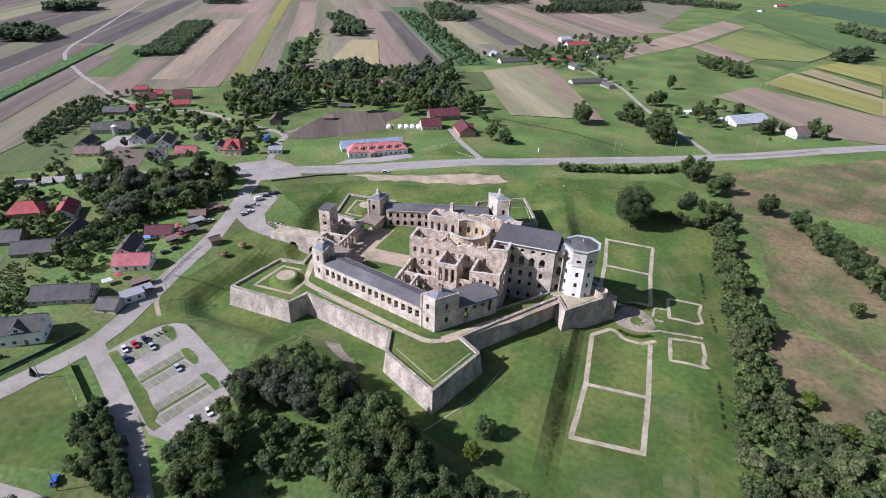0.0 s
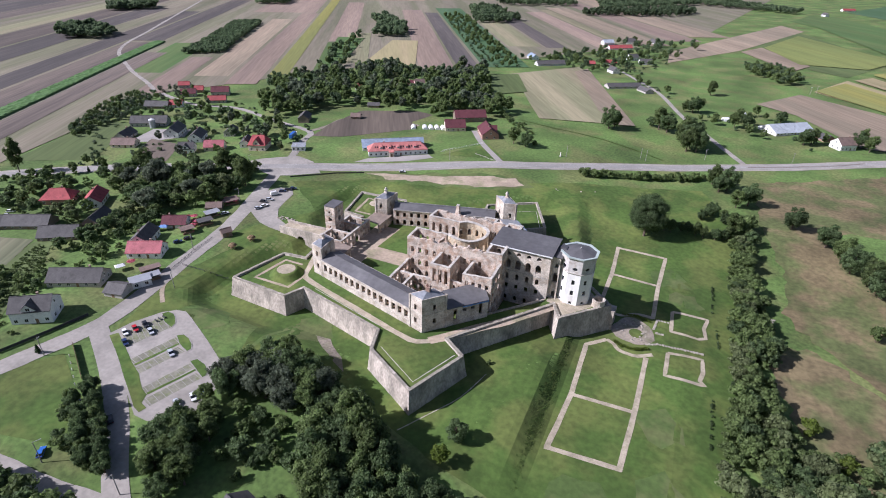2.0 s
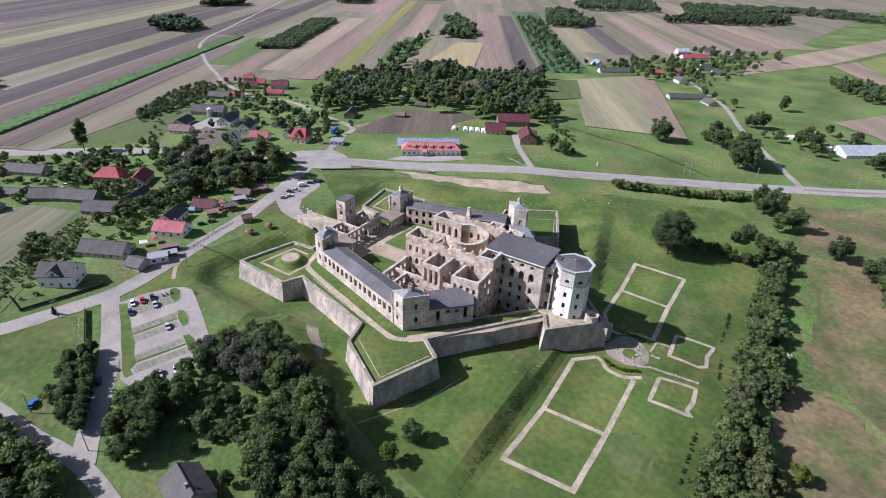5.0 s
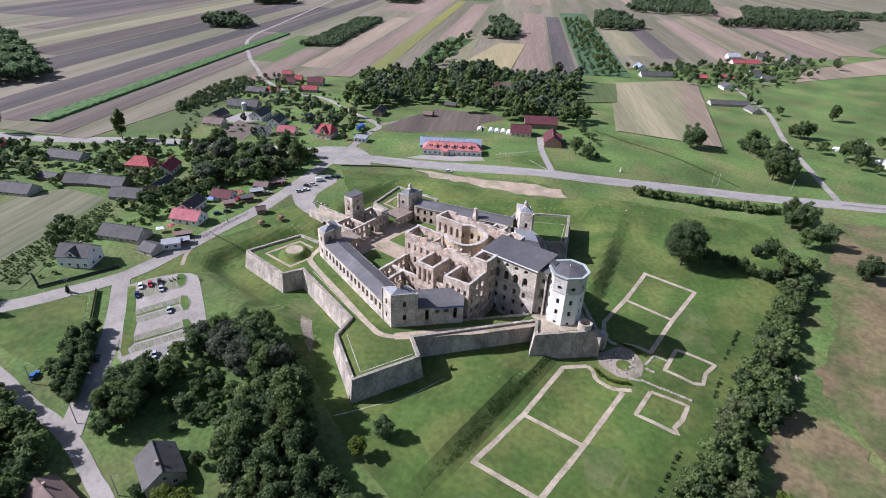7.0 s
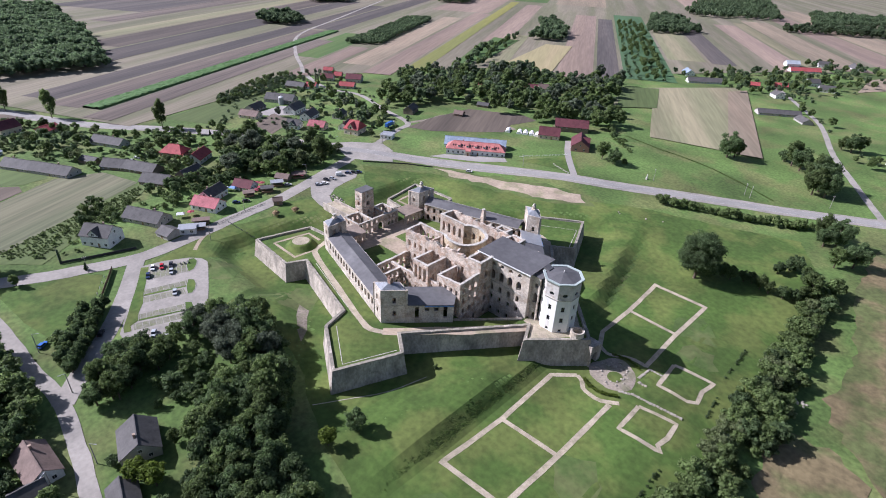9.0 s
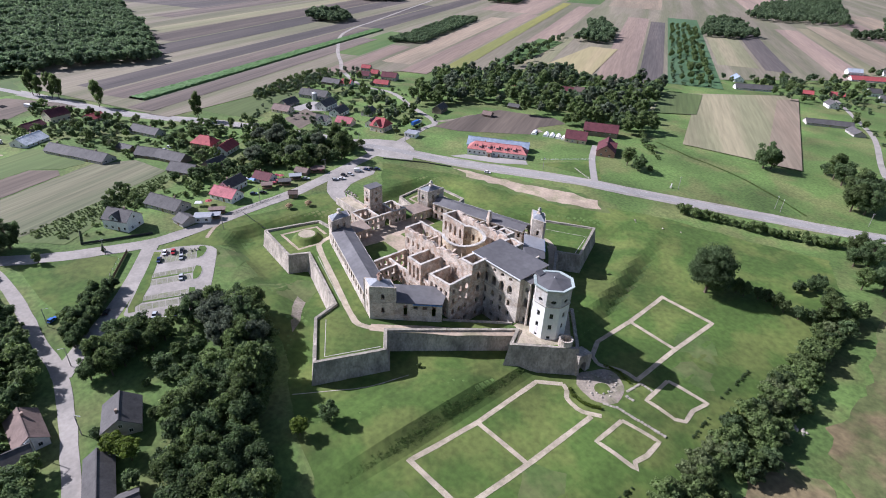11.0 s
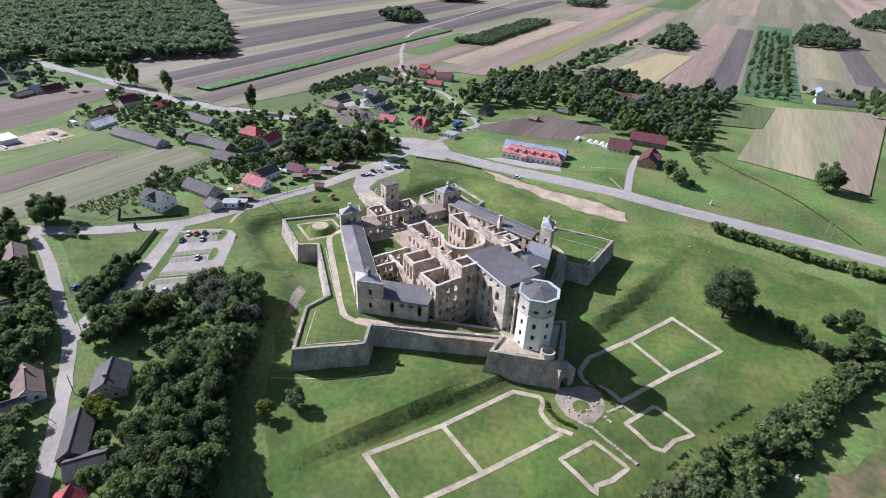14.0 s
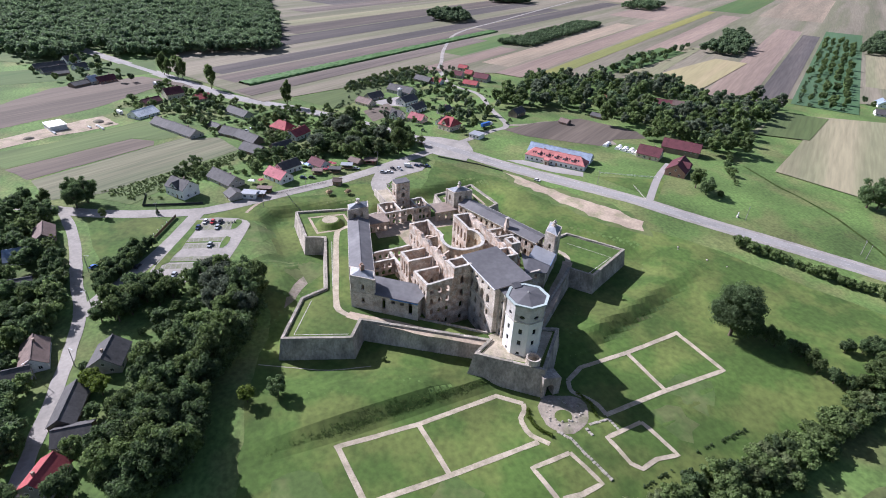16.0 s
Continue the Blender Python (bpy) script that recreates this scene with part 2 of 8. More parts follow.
def ragged_edge(poly, rough, every=4.0):
    """The polygon with its edges broken up into an uneven line."""
    out = []
    for (ax, ay), (bx, by) in zip(poly, list(poly[1:]) + [poly[0]]):
        L = math.hypot(bx - ax, by - ay)
        n = max(1, int(L / every))
        for i in range(n):
            x, y = ax + (bx - ax) * i / n, ay + (by - ay) * i / n
            d = rough * (noise.noise((x * 0.13, y * 0.13, 5)) + 0.5 * noise.noise((x * 0.4, y * 0.4, 9)))
            out.append((x - (by - ay) / L * d, y + (bx - ax) / L * d))
    return out


def drape(name, poly, material, lift, label, category, step=8.0, kind="structure", flat=None, rough=0.0):
    """A sheet over the ground inside a polygon, cut along a grid so that it follows the slopes."""
    poly = ragged_edge(poly, rough) if rough else poly
    bm = bmesh.new()
    bm.faces.new([bm.verts.new((x, y, 0)) for x, y in poly])
    for axis in (0, 1):
        lo, hi = min(p[axis] for p in poly), max(p[axis] for p in poly)
        v = math.floor(lo / step) * step + step
        while v < hi and flat is None:
            co, no = [0, 0, 0], [0, 0, 0]
            co[axis], no[axis] = v, 1
            bmesh.ops.bisect_plane(bm, geom=bm.verts[:] + bm.edges[:] + bm.faces[:], plane_co=co, plane_no=no)
            v += step
    bmesh.ops.triangulate(bm, faces=bm.faces)
    vs = bm.verts[:]
    z = ground_z([v.co.x for v in vs], [v.co.y for v in vs]) if flat is None else [flat] * len(vs)
    for v, h in zip(vs, z):
        v.co.z = h + lift
    for f in bm.faces:
        f.normal_update()
        if f.normal.z < 0:
            f.normal_flip()
    me = bpy.data.meshes.new(name)
    bm.to_mesh(me)
    bm.free()
    me.materials.append(material)
    return tagged(new(name, me), label, category, kind=kind)


def smooth_line(pts, step):
    p = [np.array(q, float) for q in pts]
    p = [2 * p[0] - p[1]] + p + [2 * p[-1] - p[-2]]
    out = []
    for i in range(1, len(p) - 2):
        n = max(2, int(np.linalg.norm(p[i + 1] - p[i]) / step))
        for j in range(n):
            t = j / n
            out.append(0.5 * (2 * p[i] + (p[i + 1] - p[i - 1]) * t + (2 * p[i - 1] - 5 * p[i] + 4 * p[i + 1] - p[i + 2]) * t * t + (3 * p[i] - p[i - 1] - 3 * p[i + 1] + p[i + 2]) * t ** 3))
    out.append(p[-2])
    return np.array(out)


def ribbon(name, pts, width, material, lift, label, category, step=4.0, flat=None, smooth=True, across=5, ragged=0.0):
    """A road or path laid over the ground along a line."""
    c2 = smooth_line(pts, step) if smooth else np.array(pts, float)
    if not smooth:
        fine = []
        for a, b in zip(c2[:-1], c2[1:]):
            n = max(1, int(np.linalg.norm(b - a) / step))
            fine += [a + (b - a) * j / n for j in range(n)]
        c2 = np.array(fine + [c2[-1]])
    tan = np.gradient(c2, axis=0)
    tan /= np.linalg.norm(tan, axis=1)[:, None] + 1e-9
    nor = np.stack([-tan[:, 1], tan[:, 0]], 1)
    rows = []
    for k in range(across):
        o = (k / (across - 1) - 0.5) * width
        w = np.array([noise.noise((q[0] * 0.12, q[1] * 0.12, k)) for q in c2])[:, None] * ragged if k in (0, across - 1) else 0
        rows.append(c2 + nor * (o + w))
    q = np.stack(rows, 1)
    z = ground_z(q[..., 0], q[..., 1]) + lift if flat is None else np.full(q.shape[:2], flat + lift)
    v = np.concatenate([q, z[..., None]], -1)
    idx = np.arange(v.shape[0] * across).reshape(v.shape[0], across)
    f = np.stack([idx[:-1, :-1], idx[:-1, 1:], idx[1:, 1:], idx[1:, :-1]], -1).reshape(-1, 4)[:, ::-1]
    return tagged(put(name, v.reshape(-1, 3), f, material), label, category, kind="structure")


# roads
MAIN = [(-900, -98), (-666, 21), (-500, 107), (-408, 155), (-351, 201), (-300, 236), (-219, 279), (-125, 330), (-70, 360), (-20, 392), (43, 430), (127, 478), (202, 521), (420, 640)]
STREET = [(-219, 279), (-205, 244), (-188, 198), (-180, 158), (-175, 134), (-172, 112), (-176, 92), (-183, 70), (-196, 44), (-230, -5), (-300, -80)]
LANE_W = [(-196, 44), (-172, 50), (-150, 53), (-123, 55), (-97, 58), (-59, 54), (-34, 50), (0, 44), (60, 30), (140, 10), (260, -20)]
ACCESS = [(-170, 108), (-147, 95), (-126, 81), (-108, 66), (-97, 58)]
ribbon("road_verge", MAIN, 13, M["lane"], 0.10, "pale paved shoulder of the main road", "road", ragged=0.5)
ribbon("main_road", MAIN, 7.2, M["asphalt"], 0.17, "grey asphalt main road through the village", "road")
ribbon("village_street", STREET, 8.2, M["lane"], 0.14, "pale worn asphalt village street", "road", ragged=0.6)
ribbon("lane", LANE_W, 4.9, M["lane"], 0.12, "pale narrow lane past the wood", "road", ragged=0.5)
ribbon("access_lane", ACCESS, 7.0, M["lane"], 0.13, "pale paved access lane beside the car park", "road")
ribbon("dirt_road", [(-1113, 1096), (-812, 690), (-694, 535), (-578, 453), (-500, 411), (-464, 390)], 4.5, M["lane"], 0.62, "pale dusty farm road between the fields", "road", ragged=0.8)
ribbon("dirt_road", [(-464, 390), (-394, 371), (-350, 379), (-295, 363), (-250, 351), (-240, 330), (-219, 284)], 5.0, M["lane"], 0.14, "pale dusty farm road between the fields", "road", ragged=0.6)
ribbon("farm_lane", [(-250, 351), (-246, 370), (-243, 396), (-215, 410), (-180, 405)], 5.0, M["dirt"], 0.12, "sandy lane to the farmyard", "road", ragged=0.8)
ribbon("farm_road", [(68, 449), (40, 508), (17, 560), (-11, 645), (-42, 705), (-90, 790)], 4.5, M["lane"], 0.12, "narrow pale farm road between meadows", "road", ragged=0.4)
ribbon("drive", [(-90, 353), (-117, 387), (-134, 414)], 4.5, M["paving"], 0.12, "paved drive to the red-roofed farm", "road")


def road_line(off, a, b, dash=0.0):
    """A painted line beside the axis of the main road, whole or in dashes."""
    c2 = smooth_line(MAIN, 3.0)
    tan = np.gradient(c2, axis=0)
    tan /= np.linalg.norm(tan, axis=1)[:, None]
    c2 = c2 + np.stack([-tan[:, 1], tan[:, 0]], 1) * off
    c2 = [tuple(q) for q in c2 if a < q[0] < b]
    runs = [c2] if not dash else [c2[i:i + 3] for i in range(0, len(c2) - 3, 5)]
    for r in runs:
        ribbon("road_marking", r, 0.14, M["worn_paint"], 0.2, "white painted line on the main road", "marking", smooth=False, across=2)


road_line(3.2, -420, 320)
road_line(-3.2, -420, 320)
road_line(0.0, -300, 200, 1.0)

# ---- castle ----
TZ = 4.6                                # level of the terrace inside the ramparts


def build_rampart():
    """The bastioned outer wall: battered faces with a coping, built in straight runs."""
    sb = box_bm(-0.5, 0.5, -0.5, 0.5, 0, 1)
    stone = bpy.data.meshes.new("coping_stone")
    sb.to_mesh(stone)
    sb.free()
    stone.materials.append(M["coping_old"])
    root = thing("rampart", "weathered grey stone rampart with five bastions", "wall", kind="structure")
    n = len(OUTLINE)
    pts = [Vector((x, y)) for x, y in OUTLINE]

    def offset(i, d):
        a, b, c2 = pts[i - 1], pts[i], pts[(i + 1) % n]
        u, v = (b - a).normalized(), (c2 - b).normalized()
        nu, nv = Vector((u.y, -u.x)), Vector((v.y, -v.x))
        w = (nu + nv)
        return b + w * (d / max(0.35, w.dot(nu)))

    for i in range(n):
        j = (i + 1) % n
        a, b = pts[i], pts[j]
        k = max(1, int((b - a).length / 2.2))
        bm = bmesh.new()
        lay = ((2.0, -9.0), (0.9, -2.0), (0.0, 5.3), (-1.0, 5.45), (-1.3, 4.0))
        rows = []
        for d, z in lay:
            p0, p1 = offset(i, d), offset(j, d)
            row = []
            for s in range(k + 1):
                q = p0.lerp(p1, s / k)
                dz = noise.noise((q.x * 0.35, q.y * 0.35, 3)) * 0.28 if z > 5 else 0
                dd = noise.noise((q.x * 0.5, q.y * 0.5, z)) * 0.12
                row.append(bm.verts.new((q.x + dd, q.y - dd, z + dz)))
            rows.append(row)
        for r0, r1 in zip(rows, rows[1:]):
            for s in range(k):
                bm.faces.new((r0[s], r0[s + 1], r1[s + 1], r1[s]))
        part("wall", bm, M["rampart"], root)
        p0, p1 = offset(i, -0.45), offset(j, -0.45)
        turn = math.degrees(math.atan2((p1 - p0).y, (p1 - p0).x))
        for s in range(k):
            q = p0.lerp(p1, (s + 0.5) / k)
            st = new("coping_stone", stone)
            st.parent = root
            st.matrix_basis = pose(q.x, q.y, 5.2, 0, 0, turn) @ Matrix.Diagonal(((p1 - p0).length / k - 0.03, 1.2, 0.26 + random.uniform(-0.1, 0.14), 1))
    return root


build_rampart()
PIT, PIT_Z = [(-36.0, 179.6), (-17.8, 200.0), (-17.8, 201.6), (-36.0, 201.6)], -1.6     # sunken court before the great hall


def build_terrace():
    """The level inside the ramparts, with a sunken court on either side of the great hall."""
    bm = bmesh.new()
    bm.faces.new([bm.verts.new((x, y, TZ)) for x, y in OUTLINE])
    pits = [PIT, [flip(q) for q in PIT]]
    for pit in pits:
        for (ax, ay), (bx, by) in zip(pit, pit[1:] + pit[:1]):
            bmesh.ops.bisect_plane(bm, geom=bm.verts[:] + bm.edges[:] + bm.faces[:], plane_co=(ax, ay, TZ), plane_no=(by - ay, ax - bx, 0))
    bmesh.ops.triangulate(bm, faces=bm.faces)
    gone = []
    for f in bm.faces:
        c = f.calc_center_median()
        for pit in pits:
            sides = [(bx - ax) * (c.y - ay) - (by - ay) * (c.x - ax) for (ax, ay), (bx, by) in zip(pit, pit[1:] + pit[:1])]
            if all(v > 0 for v in sides) or all(v < 0 for v in sides):
                gone.append(f)
                break
    bmesh.ops.delete(bm, geom=gone, context="FACES")
    for f in bm.faces:
        f.normal_update()
        if f.normal.z < 0:
            f.normal_flip()
    me = bpy.data.meshes.new("terrace")
    bm.to_mesh(me)
    bm.free()
    me.materials.append(M["lawn"])
    tagged(new("terrace", me), "flat castle terrace with mown grass", "ground", kind="structure")


build_terrace()


def wall(A, B, z0, top, thick, openings, material, parent, name="wall", label="", rag=0.0, seed=0, step=2.2):
    """An upright wall from A to B, thickened to its left, with openings (middle, width, sill, head, arched) right through it. top: height, or a function of the run."""
    ax, ay = A
    L = math.hypot(B[0] - ax, B[1] - ay)
    ux, uy = (B[0] - ax) / L, (B[1] - ay) / L
    nx, ny = -uy, ux
    topf = top if callable(top) else (lambda u: top)
    holes = []
    for mid, w, a, b, arch in openings:
        b = min(b, topf(mid) - 0.5)
        if b - a < 0.4 or mid - w / 2 < 0.15 or mid + w / 2 > L - 0.15:
            continue
        if arch:
            r = w * 0.5
            holes += [(mid - w / 2, mid + w / 2, a, b - r), (mid - w * 0.46, mid + w * 0.46, b - r, b - r * 0.55), (mid - w * 0.33, mid + w * 0.33, b - r * 0.55, b - r * 0.15), (mid - w * 0.16, mid + w * 0.16, b - r * 0.15, b)]
        else:
            holes.append((mid - w / 2, mid + w / 2, a, b))
    us = {0.0, L}
    for h in holes:
        us |= {h[0], h[1]}
    if rag:
        us |= set(np.arange(step, L - step / 2, step if rag < 0.7 else 1.0))
    us = sorted(us)
    us = [u for i, u in enumerate(us) if i == 0 or u - us[i - 1] > 0.03]
    zs = sorted({z0} | {h[2] for h in holes} | {h[3] for h in holes})
    zs = [z for i, z in enumerate(zs) if i == 0 or z - zs[i - 1] > 0.03]
    nu, nz = len(us) - 1, len(zs)
    tops = [topf(u) + (noise.noise((u * 0.3, seed * 3.7, 1)) * rag + (0.45 * round(2.5 * noise.noise((u * 1.7, seed * 1.3, 6))) / 2.5 if rag >= 0.7 else 0) if rag else 0) for u in us]
    tops = [max(t, zs[-1] + 0.15) for t in tops]

    def solid(i, j):
        if not (0 <= i < nu and 0 <= j < nz):
            return False
        um = (us[i] + us[i + 1]) / 2
        zm = (zs[j] + (zs[j + 1] if j + 1 < nz else zs[j] + 0.1)) / 2
        return not any(h[0] < um < h[1] and h[2] < zm < h[3] for h in holes)

    verts, faces, seen = [], [], {}

    def v(i, j, side):
        key = (i, j, side)
        if key not in seen:
            u, z = us[i], (zs[j] if j < nz else tops[i])
            o = thick if side else 0.0
            jx = noise.noise((u * 0.9 + seed, z * 0.7, side * 5)) * 0.07 if rag else 0
            seen[key] = len(verts)
            verts.append((ax + ux * u + nx * (o + jx), ay + uy * u + ny * (o + jx), z))
        return seen[key]

    for i in range(nu):
        for j in range(nz):
            if not solid(i, j):
                continue
            faces.append((v(i, j, 0), v(i + 1, j, 0), v(i + 1, j + 1, 0), v(i, j + 1, 0)))
            faces.append((v(i + 1, j, 1), v(i, j, 1), v(i, j + 1, 1), v(i + 1, j + 1, 1)))
            if not solid(i - 1, j):
                faces.append((v(i, j, 1), v(i, j, 0), v(i, j + 1, 0), v(i, j + 1, 1)))
            if not solid(i + 1, j):
                faces.append((v(i + 1, j, 0), v(i + 1, j, 1), v(i + 1, j + 1, 1), v(i + 1, j + 1, 0)))
            if not solid(i, j - 1):
                faces.append((v(i, j, 1), v(i + 1, j, 1), v(i + 1, j, 0), v(i, j, 0)))
            if not solid(i, j + 1):
                faces.append((v(i, j + 1, 0), v(i + 1, j + 1, 0), v(i + 1, j + 1, 1), v(i, j + 1, 1)))
    ob = put(name, verts, faces, material, parent, label)
    if len(us) > 2 and 0.2 <= rag < 0.7:
        cap(ob, [(ax + ux * u, ay + uy * u, t) for u, t in zip(us, tops)], (nx * thick, ny * thick))
    return ob


def band(parent, line, inner, outer, lift, closed=False, label="pale grey mortar capping"):
    """One connected capping that follows the top of a wall; inner and outer give the two edges at each point."""
    verts, faces, n = [], [], len(line)
    for (x, y, z), (ix, iy), (ox, oy) in zip(line, inner, outer):
        verts += [(ox, oy, z - 0.06), (ox, oy, z + lift), (ix, iy, z + lift), (ix, iy, z - 0.06)]
    for i in range(n if closed else n - 1):
        p, q = 4 * i, 4 * ((i + 1) % n)
        faces += [(p + k, q + k, q + (k + 1) % 4, p + (k + 1) % 4) for k in range(4)]
    if not closed:
        faces += [(0, 1, 2, 3), (4 * n - 1, 4 * n - 2, 4 * n - 3, 4 * n - 4)]
    return put("capping", verts, faces, M["coping"], parent, label)


def cap(ob, line, across):
    """Pale mortar capping that follows the top of a broken wall."""
    e = 0.05
    band(ob, line, [(x + across[0] * (1 + e), y + across[1] * (1 + e)) for x, y, _ in line], [(x - across[0] * e, y - across[1] * e) for x, y, _ in line], 0.08)


def row(n, u0, u1, w, a, b, arch=False):
    return [(u0 + (u1 - u0) * i / max(1, n - 1), w, a, b, arch) for i in range(n)]


def along(A, B, u):
    L = math.hypot(B[0] - A[0], B[1] - A[1])
    return (A[0] + (B[0] - A[0]) * u / L, A[1] + (B[1] - A[1]) * u / L)


def side(A, B, d):
    """A and B shifted d to the left of the line."""
    L = math.hypot(B[0] - A[0], B[1] - A[1])
    nx, ny = -(B[1] - A[1]) / L, (B[0] - A[0]) / L
    return (A[0] + nx * d, A[1] + ny * d), (B[0] + nx * d, B[1] + ny * d)


def slab(name, ring4, thick, material, parent, label=""):
    bm = prism_bm([(x, y, z - thick) for x, y, z in ring4], ring4)
    return part(name, bm, material, parent, label)


def gable_roof(A, B, width, eave, rise, material, parent, over=0.35, t=0.22):
    """Two sloping sheets over a wing that runs from A to B with its width to the left."""
    a0, b0 = side(A, B, -over)
    am, bm_ = side(A, B, width / 2)
    a1, b1 = side(A, B, width + over)
    slab("roof", [(*a0, eave), (*b0, eave), (*bm_, eave + rise), (*am, eave + rise)], t, material, parent, "dark grey sheet-metal roof slope")
    slab("roof", [(*am, eave + rise), (*bm_, eave + rise), (*b1, eave), (*a1, eave)], t, material, parent, "dark grey sheet-metal roof slope")
    rl = bmesh.new()
    p, q = side(am, bm_, -0.15), side(am, bm_, 0.15)
    add_prism(rl, [(*p[0], eave + rise - 0.05), (*p[1], eave + rise - 0.05), (*q[1], eave + rise - 0.05), (*q[0], eave + rise - 0.05)], [(*p[0], eave + rise + 0.1), (*p[1], eave + rise + 0.1), (*q[1], eave + rise + 0.1), (*q[0], eave + rise + 0.1)])
    part("ridge", rl, M["metal_roof"], parent)


def mirrored(pair, yes):
    """A wall line, or its mirror image across the castle's axis run the other way, so that the inside stays to the left."""
    A, B = pair
    return (flip(B), flip(A)) if yes else (A, B)


W_CORNER, S_CORNER = (-117.6, 175.9), (-54.5, 157.5)
SE_END = (-35.6, 178.6)


def build_wing(north):
    A, B = mirrored((W_CORNER, S_CORNER), north)
    L = math.hypot(B[0] - A[0], B[1] - A[1])
    w = thing("castle_wing", "long pale stone castle wing under a dark metal roof", "building", group="castle buildings")
    rows_out = row(15, 8.4, L - 8.4, 2.0, TZ + 3.4, TZ + 6.8)
    a, b = along(A, B, 6.3), along(A, B, L - 6.3)
    off = [(u - 6.3, ww, z0, z1, ar) for u, ww, z0, z1, ar in rows_out]
    wall(a, b, TZ - 0.4, 13.2, 0.9, off, M["stone"], w)
    i0, i1 = side(a, b, 9.6)
    LI = L - 12.6
    inner = row(14, 2.2, LI - 2.2, 1.7, TZ + 0.3, TZ + 3.3, True) + row(14, 2.2, LI - 2.2, 1.5, TZ + 4.9, TZ + 7.3)
    wall(i1, i0, TZ - 0.4, 13.2, 0.9, inner, M["ruin"], w)
    gable_roof(a, b, 9.6, 13.5, 1.7, M["metal_roof"], w)
    # Added slabs, not known floors: they hide the grass and keep the windows dark.
    for zz in (TZ + 0.3, TZ + 3.0):
        f0, f1 = side(a, b, 0.95), side(a, b, 8.65)
        slab("floor_slab", [(*f0[0], zz), (*f0[1], zz), (*f1[1], zz), (*f1[0], zz)], 0.25, M["wood"], w, "added plank slab that keeps the windows dark")
    edge = bmesh.new()
    for d in (-0.5, 9.7):
        p0, p1 = side(a, b, d)
        q0, q1 = side(a, b, d + 0.4)
        add_prism(edge, [(*p0, 13.15), (*p1, 13.15), (*q1, 13.15), (*q0, 13.15)], [(*p0, 13.5), (*p1, 13.5), (*q1, 13.5), (*q0, 13.5)])
    part("cornice", edge, M["coping"], w, "pale stone eaves cornice")
    band = bmesh.new()
    p0, p1 = side(a, b, -0.12)
    add_prism(band, [(*p0, TZ + 2.6), (*p1, TZ + 2.6), (*b, TZ + 2.6), (*a, TZ + 2.6)], [(*p0, TZ + 2.85), (*p1, TZ + 2.85), (*b, TZ + 2.85), (*a, TZ + 2.85)])
    part("string_course", band, M["coping"], w)
    return w


def build_corner_tower(A, u, v, base, top, name="corner_tower", chimney=True, roof="tower_roof", brick=True, crown=False):
    """A square tower with its outer corner at A and sides along the vectors u and v."""
    t = thing(name, "square pale stone corner tower with a brick chimney" if brick else "square pale stone corner tower with a domed stone lantern", "tower", group="castle towers")
    p = [Vector(A), Vector(A) + Vector(u), Vector(A) + Vector(u) + Vector(v), Vector(A) + Vector(v)]
    mid = sum(p, Vector((0, 0))) / 4
    for i in range(4):
        a, b = p[i], p[(i + 1) % 4]
        L = (b - a).length
        n = 2 if L > 8 and top < 19.5 else 1
        mids = [L * (k + 1) / (n + 1) for k in range(n)]
        op = [(m_, 1.3, base + 3.2, base + 5.6, False) for m_ in mids] + [(m_, 1.3, base + 9.2, base + 11.8, False) for m_ in mids]
        wall((a.x, a.y), (b.x, b.y), base - 0.4, top, 0.8, op, M["stone"], t, rag=0.12, seed=i)
        o = ((a - mid) * 1.02 + mid, (b - mid) * 1.02 + mid)
        bm = prism_bm([(q.x, q.y, base + 8.0) for q in (o[0], o[1], b, a)], [(q.x, q.y, base + 8.3) for q in (o[0], o[1], b, a)])
        part("string_course", bm, M["coping"], t)
    q = [(mid + (c2 - mid) * 0.98) for c2 in p]
    bm = bmesh.new()
    vs = [bm.verts.new((c2.x, c2.y, top - 0.15)) for c2 in q]
    e = [bm.verts.new(((mid + (c2 - mid) * 0.25).x, (mid + (c2 - mid) * 0.25).y, top + 1.5)) for c2 in q]
    for i in range(4):
        bm.faces.new((vs[i], vs[(i + 1) % 4], e[(i + 1) % 4], e[i]))
    bm.faces.new(e), bm.faces.new(vs[::-1])
    part("roof", bm, M[roof], t, "low grey metal roof")
    if not brick:
        c2 = (mid.x, mid.y)
        part("lantern_base", box_bm(mid.x - 1.0, mid.x + 1.0, mid.y - 1.0, mid.y + 1.0, top + 0.6, top + 2.0, bevel=0.06), M["stone"], t)
        part("lantern", prism_bm(ring(*c2, 0.8, 8, top + 2.0), ring(*c2, 0.75, 8, top + 3.3)), M["stone"], t, "round pale stone lantern")
        part("lantern_cap", prism_bm(ring(*c2, 1.05, 8, top + 3.3), ring(*c2, 0.95, 8, top + 3.6)), M["coping"], t)
        if top > 19.5 or crown:
            dome = bmesh.new()
            bmesh.ops.create_uvsphere(dome, u_segments=10, v_segments=7, radius=0.6)
            bmesh.ops.translate(dome, verts=dome.verts[:], vec=(mid.x, mid.y, top + 4.0))
            part("dome", dome, M["coping"], t)
    elif chimney:
        bm = bmesh.new()
        add_box(bm, mid.x - 0.8, mid.x + 0.8, mid.y - 0.7, mid.y + 0.7, top + 0.4, top + 3.2)
        add_box(bm, mid.x - 1.0, mid.x + 1.0, mid.y - 0.9, mid.y + 0.9, top + 3.2, top + 3.5)
        for dx in (-0.55, 0.55):
            add_box(bm, mid.x + dx - 0.22, mid.x + dx + 0.22, mid.y - 0.5, mid.y + 0.5, top + 3.5, top + 4.3)
        part("chimney", bm, M["brick"] if brick else M["stone"], t, "weathered brick chimney stack")
    return t


